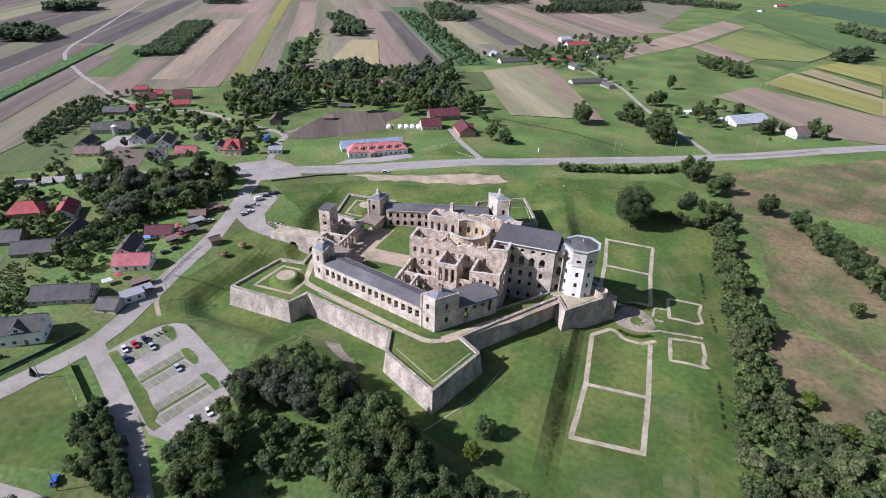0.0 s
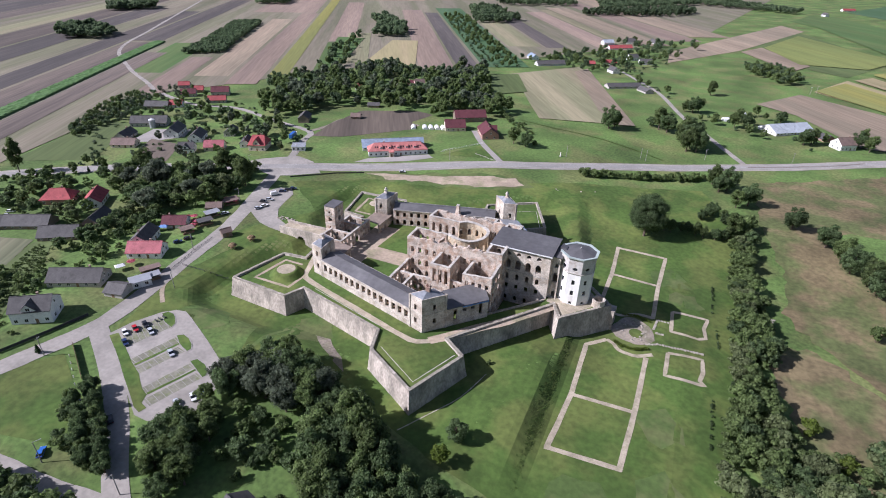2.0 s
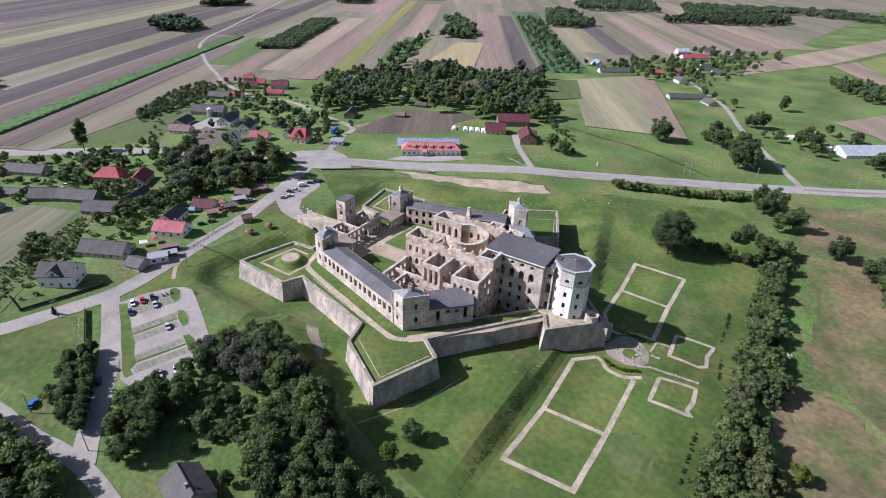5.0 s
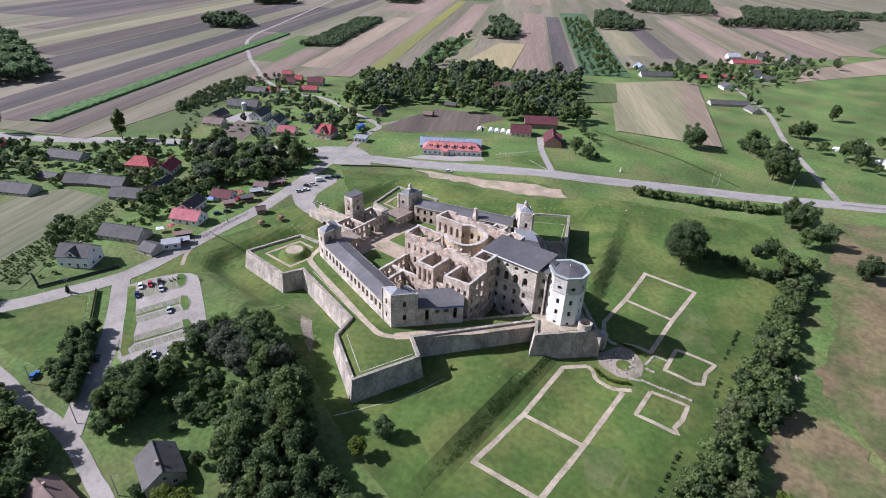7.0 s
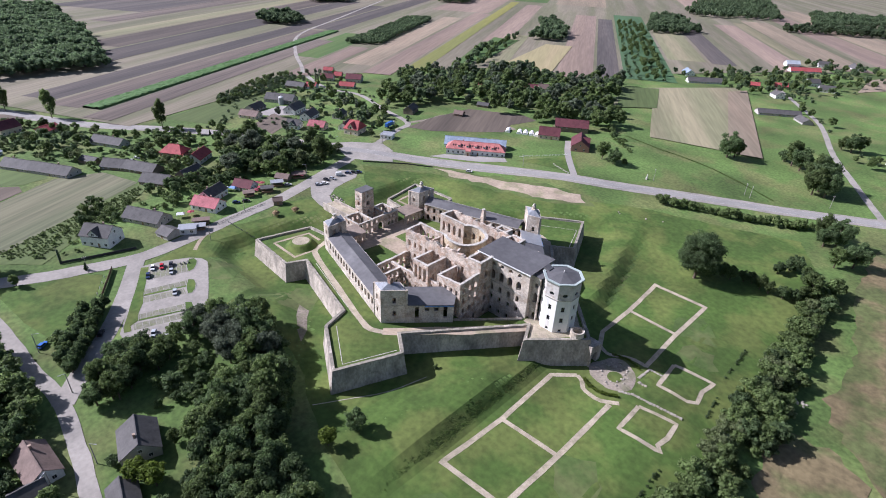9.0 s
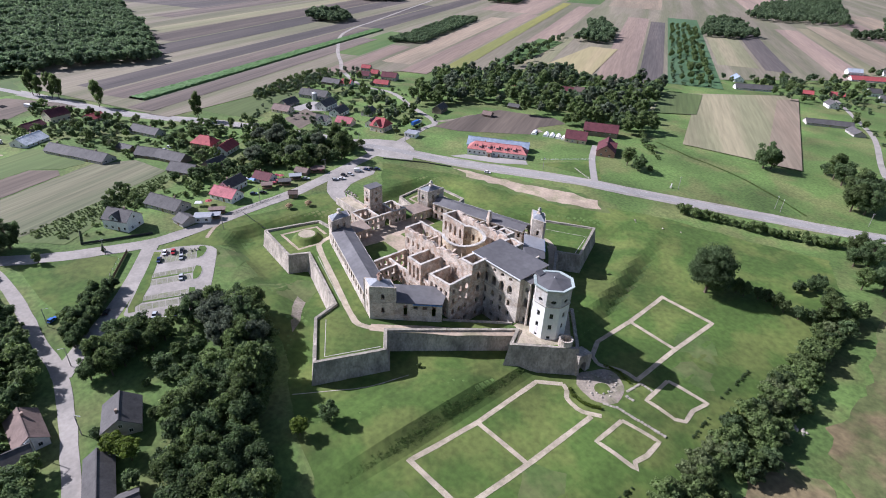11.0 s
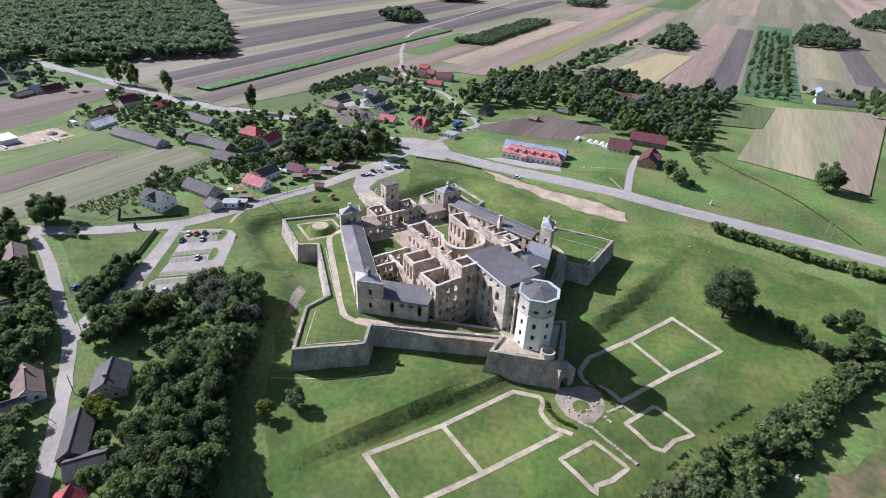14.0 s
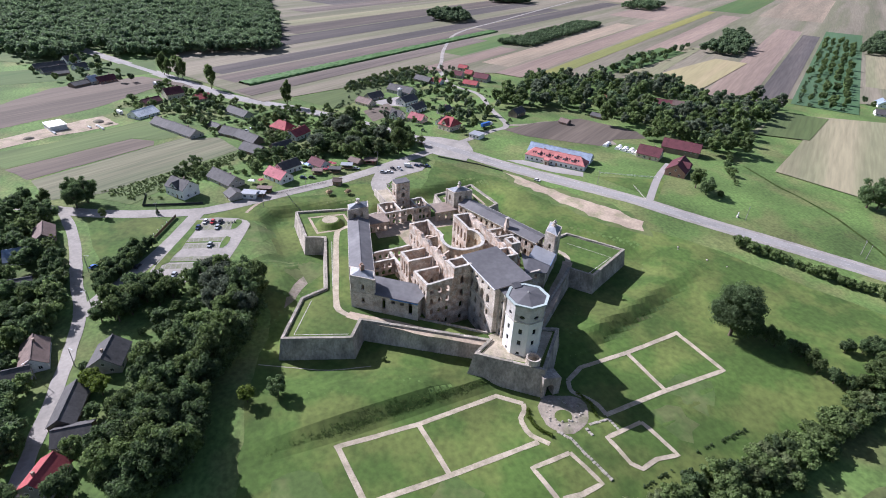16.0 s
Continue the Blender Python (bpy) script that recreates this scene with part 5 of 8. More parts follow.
field("scrub", [(74, 414), (195, 490), (400, 560), (500, 250), (135, 200), (98, 232), (80, 262), (84, 300), (72, 345)])
field("scrub", [(70, 222), (72, 236), (92, 236), (130, 192), (300, 130), (200, 60), (98, 120), (82, 175)])
field("tanstripe", [(-246, 24), (-288, 90), (-299, 108), (-292, 132), (-261, 142), (-212, 62), (-212, 36)])
field("soil", [(-270, 8), (-248, 22), (-289, 89), (-299, 90), (-309, 76)])
field("olive", [(-292, -6), (-272, 8), (-310, 76), (-300, 92), (-303, 104), (-318, 112), (-353, 83), (-316, 28), (-306, -4)])
field("sand", [(-330, -12), (-309, -8), (-331, 25), (-336, 44), (-348, 67), (-375, 55), (-368, 42), (-350, 14)])
field("soil", [(-420, -30), (-357, -18), (-397, 43), (-407, 53), (-471, 104), (-447, 120), (-455, 133), (-508, 84), (-480, 10)])
field("olive", [(-209, 56), (-259, 139), (-255, 150), (-230, 122), (-192, 76)])
field("olive", [(-386, 206), (-424, 300), (-384, 300), (-352, 250), (-340, 232)])
field("soil", [(-326, 253), (-343, 282), (-314, 282), (-294, 251)])
field("soil", [(-241, 342), (-248, 378), (-246, 424), (-200, 446), (-183, 440), (-190, 414), (-181, 392), (-220, 351)])
field("green", [(-502, -32), (-561, -41), (-577, 95), (-518, 98)])
field("olive", [(-613, -49), (-678, -59), (-690, -40), (-572, 20)])
drape("worn_ground", [(-166, 297), (-150, 303), (-124, 313), (-96, 324), (-74, 330), (-64, 325), (-84, 314), (-113, 306), (-149, 296)], M["sand"], 0.10, "worn bare sandy strip beside the road", "ground", step=3, rough=4.0)
drape("dry_lawn", [(-172, 297), (-150, 306), (-124, 317), (-96, 328), (-72, 334), (-58, 326), (-80, 311), (-110, 302), (-149, 292)], M["lawn_dry"], 0.075, "dry yellowish grass round the worn strip", "lawn", step=4, rough=4.0)
drape("castle_lawn", [(-163, 110), (-176, 150), (-170, 178), (-182, 192), (-160, 235), (-197, 262), (-150, 296), (-95, 310), (-40, 345), (40, 380), (60, 340), (63, 330), (61, 130), (48, 104), (20, 100), (-30, 112), (-70, 128), (-112, 118), (-120, 140), (-150, 140)], M["lawn"], 0.05, "mown green lawn sloping round the castle ramparts", "lawn", step=2.5, rough=1.5)
drape("lawn", [(-168, 93), (-176, 82), (-187, 60), (-183, 56), (-152, 60), (-130, 66), (-146, 82)], M["lawn"], 0.06, "triangular lawn between the lanes", "lawn", step=4)
drape("lawn", [(-134, 348), (-112, 388), (-90, 360)], M["lawn"], 0.06, "green lawn beside the red-roofed hall", "lawn", step=5)

# ---- car park ----
drape("car_park", [(-164, 108.5), (-162.5, 117), (-158, 127), (-154, 131), (-150, 132), (-145.3, 130.2), (-129, 122.5), (-113.7, 114.7), (-107.9, 105.9), (-105.6, 92.7), (-107.2, 84), (-122, 84), (-140, 94)], M["lane"], 0.115, "pale asphalt car park", "car park", step=4)
BAYS = [[(-159.2, 110.0), (-155.5, 125.2), (-147.2, 121.7), (-152.0, 105.9)], [(-145.2, 101.4), (-140.9, 118.2), (-137.1, 117.1), (-141.9, 100.8)], [(-140.4, 98.9), (-135.8, 114.7), (-131.7, 114.0), (-136.5, 97.6)], [(-129.8, 93.7), (-125.0, 110.0), (-121.8, 109.2), (-126.4, 92.5)], [(-125.0, 90.0), (-119.2, 107.5), (-115.7, 106.6), (-120.8, 88.8)]]
for q in BAYS:
    drape("parking_strip", q, M["grass_paving"], 0.14, "grass-grown paving blocks of the parking bays", "paving", step=4, rough=0.25)
    p0, p1, p2, p3 = q
    for i in range(8):
        f = (i + 0.3) / 7.6
        u0, u1 = (p0[0] + (p1[0] - p0[0]) * f, p0[1] + (p1[1] - p0[1]) * f), (p3[0] + (p2[0] - p3[0]) * f, p3[1] + (p2[1] - p3[1]) * f)
        ribbon("bay_line", [u0, u1], 0.2, M["paving"], 0.17, "pale paved line between two parking bays", "marking", smooth=False, across=2)
for q in ([(-141.4, 100.3), (-136.6, 117.2)], [(-126.0, 92.4), (-120.6, 109.0)]):
    ribbon("median", q, 1.0, M["lawn"], 0.19, "narrow grass median between parking bays", "lawn", smooth=False, across=3, ragged=0.2)
for q in ([(-157.1, 126.5), (-155.9, 128.6), (-153, 128.6), (-150.6, 127.2), (-147.6, 124.6), (-146.9, 121.8), (-149, 122.2), (-152.5, 123.2)], [(-141.5, 119.2), (-139.5, 121.0), (-136, 120.2), (-132.5, 118.2), (-130.5, 116.0), (-131.1, 114.3), (-134, 115.2), (-137.0, 116.3)], [(-126.0, 110.9), (-124.5, 113.0), (-120, 112.2), (-116.5, 110.2), (-115.1, 108.1), (-115.7, 106.6), (-118, 107.5), (-121.1, 108.8)]):
    drape("planted_island", q, M["lawn"], 0.2, "rounded grass island in the car park", "lawn", step=3)
    ribbon("island_kerb", q + [q[0]], 0.25, M["paving"], 0.22, "pale kerb round a grass island", "kerb", step=1.5, smooth=False, across=2)
drape("grass_strip", [(-163.2, 107.4), (-161.5, 110.0), (-155, 106.9), (-148.2, 103.5), (-143.7, 101.0), (-136.4, 97.9), (-129.4, 93.4), (-125.8, 92.2), (-124.2, 88.8), (-120.9, 87.9), (-121.6, 85.4), (-125.0, 86.4), (-136.4, 92.8), (-150.2, 100.6)], M["lawn"], 0.18, "grass strip between the access lane and the bays", "lawn", step=3, rough=0.3)
drape("forecourt", [(-184, 212), (-190, 216), (-198, 228), (-201, 240), (-197, 250), (-190, 252), (-184, 246), (-182, 236), (-179, 226), (-172, 217), (-163, 213), (-159.5, 212), (-160, 205.5), (-168, 206), (-177, 208)], M["lane"], 0.12, "pale asphalt forecourt before the castle bridge", "paving", step=4)
drape("farmyard", [(-352, 268), (-362, 300), (-335, 312), (-325, 296), (-340, 275)], M["paving"], 0.1, "pale paved farmyard", "paving", step=6)
drape("junction", [(-232, 268), (-214, 262), (-204, 268), (-190, 282), (-206, 296), (-222, 300), (-240, 285), (-250, 268)], M["lane"], 0.13, "wide pale asphalt junction", "road", step=5)
drape("pavement", [(-182, 309), (-177, 320), (-142, 345), (-136, 340), (-150, 327)], M["paving"], 0.12, "paved strip before the red-roofed hall", "pavement", step=5)

# ---- houses ----
ROOFS = {"maroon": (0.115, 0.036, 0.042), "red": (0.34, 0.075, 0.075), "pink": (0.40, 0.13, 0.14), "slate": (0.092, 0.086, 0.082), "rose": (0.42, 0.155, 0.14), "brown": (0.17, 0.12, 0.10), "pale": (0.40, 0.43, 0.46), "white": (0.72, 0.72, 0.71), "blue": (0.24, 0.29, 0.36)}
WALLS = {"render": (0.42, 0.39, 0.35), "whitew": (0.74, 0.73, 0.70), "cream": (0.62, 0.54, 0.42), "brickw": (0.36, 0.21, 0.16), "wood": (0.21, 0.165, 0.125)}
for k, v in ROOFS.items():
    M["roof_" + k] = mat("roof_" + k, v, 0.78, 0.16, 0.25, 1.6, tuple(c2 * 0.75 for c2 in v), 0.6, bump=0.03, per_object=0.12)
for k, v in WALLS.items():
    M["wall_" + k] = mat("wall_" + k, v, 0.88, 0.1, 0.25, 1.5, tuple(c2 * 0.82 for c2 in v), 0.62, per_object=0.08)
ROOF_WORDS = {"maroon": "maroon metal", "red": "bright red", "rose": "light red", "pink": "faded pinkish red", "slate": "grey", "brown": "brown tiled", "pale": "pale metal", "white": "white metal", "blue": "blue-grey"}
WALL_WORDS = {"render": "grey rendered", "whitew": "white", "cream": "cream", "brickw": "red brick", "wood": "dark timber"}
WINDOW = {}
PLOTS = []


def window_mesh(w, h):
    if (w, h) not in WINDOW:
        f = bmesh.new()
        for a in ((-w / 2 - 0.08, w / 2 + 0.08, h / 2, h / 2 + 0.1), (-w / 2 - 0.08, w / 2 + 0.08, -h / 2 - 0.1, -h / 2), (-w / 2 - 0.08, -w / 2, -h / 2, h / 2), (w / 2, w / 2 + 0.08, -h / 2, h / 2), (-0.03, 0.03, -h / 2, h / 2)):
            add_box(f, a[0], a[1], -0.07, 0.02, a[2], a[3])
        me = bpy.data.meshes.new("window")
        f.to_mesh(me)
        f.free()
        me.materials.append(M["white_paint"])
        g = bmesh.new()
        add_box(g, -w / 2, w / 2, -0.04, 0.0, -h / 2, h / 2)
        mg = bpy.data.meshes.new("pane")
        g.to_mesh(mg)
        g.free()
        mg.materials.append(M["dark_glass"])
        WINDOW[(w, h)] = (me, mg)
    return WINDOW[(w, h)]


def window(parent, x, y, z, turn, w=1.1, h=1.3):
    me, mg = window_mesh(w, h)
    o = new("window", me)
    o.parent, o.matrix_basis = parent, pose(x, y, z, 0, 0, turn)
    p = new("pane", mg)
    p.parent = o
    return o


def house(x, y, turn, length, width, ridge, roof, wallkey, chimney=True, dormer=False, windows=True, hip=0.0, annex=0.0):
    """A gabled house or barn: the ridge runs along the length."""
    length, width = length * 1.15, width * 1.08
    PLOTS.append((x, y, length / 2 + 3.0))
    z = float(ground_z(x, y)) - 0.1
    eave = max(2.2, ridge - width * 0.36)
    barn = wallkey == "wood" or ridge < 5.2
    kind = "shed" if ridge <= 4.6 else ("barn" if barn else "house")
    h = thing(kind, f"{WALL_WORDS[wallkey]} village {kind} with a {ROOF_WORDS[roof]} gabled roof", kind, pose(x, y, z, 0, 0, turn), group="village buildings")
    L, W = length / 2, width / 2
    bm = bmesh.new()
    e = eave + 0.1
    pts = [[bm.verts.new((sx * L, a, b)) for a, b in ((-W, -0.6), (W, -0.6), (W, e), (0, ridge - 0.15), (-W, e))] for sx in (-1, 1)]
    if hip:
        for k, sx in enumerate((-1, 1)):
            pts[k][3].co.x -= sx * hip
    for i in range(5):
        bm.faces.new((pts[0][i], pts[0][(i + 1) % 5], pts[1][(i + 1) % 5], pts[1][i]))
    bm.faces.new(pts[0][::-1]), bm.faces.new(pts[1])
    part("wall", bm, M["wall_" + wallkey], h)
    o, oe = 0.45, 0.4
    drop = (ridge - eave) / W * o
    for sy in (-1, 1):
        low = [(-L - oe, sy * (W + o), eave - drop), (L + oe, sy * (W + o), eave - drop), (L + oe - hip, 0, ridge), (-L - oe + hip, 0, ridge)]
        part("roof_slope", prism_bm(low, [(a, b, c2 + 0.22) for a, b, c2 in low]), M["roof_" + roof], h)
    if hip:
        for sx in (-1, 1):
            low = [(sx * (L + oe), -W - o, eave - drop), (sx * (L + oe), W + o, eave - drop), (sx * (L + oe - hip), 0.02, ridge), (sx * (L + oe - hip), -0.02, ridge)]
            part("roof_slope", prism_bm(low, [(a, b, c2 + 0.22) for a, b, c2 in low]), M["roof_" + roof], h)
    ln = L + oe - hip
    part("ridge_cap", box_bm(-ln, ln, -0.16, 0.16, ridge + 0.12, ridge + 0.32), M["roof_" + roof], h)
    if chimney and not barn:
        cx = L * random.choice((-0.45, 0.3, 0.5))
        bmc = box_bm(cx - 0.35, cx + 0.35, 0.2, 0.9, ridge - 1.2, ridge + 1.0)
        add_box(bmc, cx - 0.42, cx + 0.42, 0.13, 0.97, ridge + 1.0, ridge + 1.15)
        part("chimney", bmc, M["brick"], h)
    if windows and kind != "shed":
        n = max(2, int(length / 3.4))
        for sy, t in ((-1, 0), (1, 180)):
            for i in range(n):
                wx = -L + length * (i + 0.5) / n
                if sy == -1 and i == n // 2:
                    d = box_bm(wx - 0.55, wx + 0.55, -W - 0.06, -W + 0.05, 0.0, 2.1, bevel=0.02)
                    part("door", d, M["wood"], h)
                    continue
                window(h, wx, sy * W, 1.6 if not barn else eave - 0.9, t, *((1.2, 1.3) if not barn else (1.0, 0.7)))
        if not barn:
            for sx, t in ((-1, -90), (1, 90)):
                for wy in (-W * 0.45, W * 0.45):
                    window(h, sx * L, wy, 1.6, t)
                if ridge > 6 and not hip:
                    window(h, sx * L, 0, eave + 0.9, t, 1.0, 1.2)
    elif kind == "shed":
        part("door", box_bm(-0.6, 0.6, -W - 0.06, -W + 0.04, 0, 2.0, bevel=0.02), M["wood"], h)
    if dormer:
        for sy in (-1,):
            bmd = bmesh.new()
            dw = min(2.4, L * 0.5)
            a = [bmd.verts.new((px, sy * (W + 0.1), pz)) for px, pz in ((-dw, eave - 0.2), (dw, eave - 0.2), (dw, eave + 1.0), (0, ridge - 0.6), (-dw, eave + 1.0))]
            b = [bmd.verts.new((v.co.x, 0, v.co.z)) for v in a]
            for i in range(5):
                bmd.faces.new((a[i], a[(i + 1) % 5], b[(i + 1) % 5], b[i]))
            bmd.faces.new(a), bmd.faces.new(b[::-1])
            dm = part("dormer", bmd, M["wall_" + wallkey], h)
            for s in (-1, 1):
                low = [(s * (dw + 0.3), sy * (W + 0.5), eave + 0.75), (s * (dw + 0.3), 0, eave + 0.75), (0, 0, ridge - 0.5), (0, sy * (W + 0.5), ridge - 0.5)]
                part("dormer_roof", prism_bm(low, [(p, q, r + 0.2) for p, q, r in low]), M["roof_" + roof], dm)
            window(h, 0, sy * (W + 0.1), eave + 1.0, 0, 1.3, 1.3)
    return h


house(-399, 411, 36, 14.2, 10, 8, "maroon", "render")
house(-381, 388, 37, 13.5, 8, 6, "red", "render")
house(-422, 393, 40, 11.7, 9, 7, "maroon", "render")
house(-426, 410, 39, 7.1, 8, 6, "red", "brickw")
house(-452, 416, 37, 9.2, 7, 6, "red", "render")
house(-401, 359, 32, 9.4, 8, 6, "red", "whitew")
house(-413, 349, 26, 17.5, 9, 6, "slate", "wood")
house(-374, 308, 32, 23.9, 11, 7.5, "slate", "render")
house(-363, 276, 114, 14.4, 9, 6, "slate", "render")
house(-346, 262, 27, 14.3, 9, 6, "brown", "cream")
house(-336, 298, 118, 16.0, 10, 8, "slate", "whitew")
house(-297, 273, 33, 9.0, 9, 7, "slate", "whitew", dormer=True)
house(-312, 297, 120, 14.4, 9, 7, "slate", "whitew")
house(-284, 286, 31, 11.7, 9, 6.5, "pink", "cream")
house(-299, 318, 117, 11.2, 7, 6, "slate", "render")
house(-270, 303, 120, 11.2, 7, 6, "slate", "whitew")
house(-257, 302, 23, 10.5, 13, 9.6, "red", "cream", dormer=True, hip=2.2)
house(-272, 375, 117, 12.8, 8, 7, "slate", "wood")
house(-262, 538, 40, 16.1, 9, 6, "maroon", "whitew")
house(-248, 542, 40, 8.9, 9, 8, "brown", "brickw")
house(-292, 497, 23, 10.0, 8, 6, "red", "whitew")
house(-244, 441, 23, 9.2, 7, 4, "slate", "wood")
house(-238, 401, 23, 7.0, 6, 4.5, "brown", "wood")
house(-149, 441, 34, 23.0, 12, 9, "maroon", "wood")
house(-150, 411, 31, 14, 12, 8, "maroon", "cream")
house(-120, 408, 121, 19.0, 12, 8.5, "maroon", "brickw", dormer=True)
house(102, 556, 38, 34.0, 20, 7, "pale", "whitew")
house(127, 547, 129, 16.0, 10, 5, "slate", "brickw")
house(140, 526, 33, 12.2, 11, 9, "brown", "whitew")
house(-188, 771, 130, 14.6, 10, 7, "blue", "whitew")
house(-156, 740, 40, 34.0, 10, 6, "slate", "whitew")
house(-119, 958, 40, 15.8, 10, 8, "pale", "whitew")
house(-95, 926, 40, 34.0, 10, 6, "red", "whitew")
house(-88, 992, 23, 12.0, 10, 8, "slate", "whitew")
house(-51, 1014, 130, 19.2, 12, 7, "slate", "whitew")
house(-65, 839, 40, 12.0, 10, 8, "slate", "whitew")
house(-45, 816, 23, 14.0, 10, 7, "slate", "whitew")
house(-111, 771, 28, 12.0, 8, 5, "red", "wood")
house(-87, 794, 28, 12.0, 8, 5, "red", "wood")
house(-74, 735, 130, 12.0, 9, 7, "slate", "whitew")
house(-51, 656, 34, 34.0, 11, 5, "slate", "render")
house(-26, 646, 130, 14.4, 9, 5, "slate", "render")
house(283, 1744, 127, 12.0, 10, 8, "slate", "whitew")
house(364, 1950, 33, 33.8, 10, 7, "red", "whitew")
house(-295, 179, 33, 14.0, 11, 7.5, "red", "brickw", hip=4.5)
house(-275, 186, 129, 14.4, 9, 7, "red", "whitew")
house(-253, 151, 33, 15.8, 10, 6, "slate", "wood")
house(-250, 169, 115, 12.8, 8, 6.5, "slate", "wood")
house(-211, 165, 118, 12.8, 8, 7, "slate", "whitew")
house(-200, 157, 28, 13.4, 9, 6.5, "pink", "whitew")
house(-212, 185, 30, 10.3, 8, 5.5, "maroon", "whitew")
house(-209, 209, 33, 7.2, 6, 4, "brown", "wood")
house(-206, 127, 27, 19.2, 10, 6.5, "slate", "render")
house(-197, 103, 36, 12.5, 10, 9.4, "slate", "whitew", dormer=True)
house(-184, 129, 15, 7.3, 8, 4.5, "slate", "render")
house(-367, 84, 130, 17.1, 12, 6, "white", "whitew")
house(-331, 99, 30, 20.6, 10, 6, "slate", "render")
house(-310, 111, 29, 25.9, 10, 6, "slate", "render")
house(-294, 143, 37, 16.4, 10, 6, "slate", "wood")
house(-279, 152, 27, 19.7, 10, 6, "slate", "wood")
house(-568, 0, 114, 24.4, 10, 6, "slate", "render")
house(-546, 6, 119, 19.2, 10, 6, "slate", "render")
house(-589, 17, 129, 12.7, 11, 8, "slate", "whitew")
house(-552, 28, 127, 10.6, 10, 7, "slate", "whitew")
house(-534, 13, 113, 11.0, 8, 4, "slate", "wood")
house(-492, 42, 126, 7.8, 10, 7, "pale", "cream")
house(-494, 53, 124, 15.0, 9, 6, "maroon", "brickw")
house(-484, 32, 130, 14.2, 9, 4.5, "slate", "wood")
house(-419, 108, 113, 13.3, 11, 9, "maroon", "cream")
house(-404, 90, 124, 13.6, 9, 5, "maroon", "wood")
house(-405, 131, 113, 11.0, 10, 5, "red", "cream")
house(-345, 154, 27, 21.9, 9, 6, "slate", "render")
house(-316, 133, 25, 10.8, 7, 4, "slate", "wood")
house(-151, 31, 90, 8.0, 9, 6, "blue", "whitew")
house(-75, 46, 4, 13.0, 8, 6, "brown", "whitew")
house(-66, 42, 90, 7.0, 7, 5, "slate", "render")
house(-64, 70, 165, 11.0, 10, 7.2, "slate", "render")
house(-44, 59, 168, 15.3, 7, 5, "slate", "wood")
house(-31, 61, 83, 9.1, 8, 5, "slate", "wood")
house(-17, 55, 153, 9.0, 8, 6.5, "red", "render")
house(-166, 40, 5, 13.0, 8, 7, "brown", "wood")
house(-126, 34, 90, 10.0, 8, 5, "slate", "wood")
hall = house(-163.4, 338.2, 35.6, 36.5, 10.2, 8, "rose", "whitew", hip=5.0)
for k in range(5):
    dx = -12.0 + 6.0 * k
    dm = part("dormer", prism_bm([(dx - 0.9, -4.4, 5.0), (dx + 0.9, -4.4, 5.0), (dx + 0.9, -1.6, 6.6), (dx - 0.9, -1.6, 6.6)], [(dx - 0.9, -4.4, 6.3), (dx + 0.9, -4.4, 6.3), (dx + 0.9, -1.6, 6.9), (dx - 0.9, -1.6, 6.9)]), M["wall_whitew"], hall)
    low = [(dx - 1.1, -4.7, 6.3), (dx + 1.1, -4.7, 6.3), (dx + 1.1, -1.4, 7.0), (dx - 1.1, -1.4, 7.0)]
    part("dormer_roof", prism_bm(low, [(a, b, c2 + 0.15) for a, b, c2 in low]), M["roof_rose"], dm)
    window(hall, dx, -4.4, 5.75, 0, 1.1, 0.8)
for dx in (-15.2, -9.0, -3.0, 3.0, 9.0, 15.2):
    for side_x in (-0.75, 0.75):
        x0, x1 = dx + side_x - 0.4, dx + side_x + 0.4
        low = [(x0, -3.7, 5.58), (x1, -3.7, 5.58), (x1, -2.6, 6.38), (x0, -2.6, 6.38)]
        part("skylight", prism_bm(low, [(a, b, c2 + 0.1) for a, b, c2 in low]), M["dark_glass"], hall, "dark roof window")
porch = part("porch", box_bm(-6.6, -3.4, -7.4, -5.45, -0.2, 3.2, bevel=0.04), M["wall_cream"], hall, "cream entrance porch")
low = [(-7.0, -7.8, 3.2), (-3.0, -7.8, 3.2), (-3.0, -5.0, 4.4), (-7.0, -5.0, 4.4)]
part("porch_roof", prism_bm(low, [(a, b, c2 + 0.16) for a, b, c2 in low]), M["roof_rose"], porch)
part("porch_door", box_bm(-5.6, -4.4, -7.46, -7.36, -0.1, 2.1), M["wood"], porch)
house(-173.0, 348.6, 35.6, 39.0, 11, 6.5, "blue", "whitew", chimney=False)


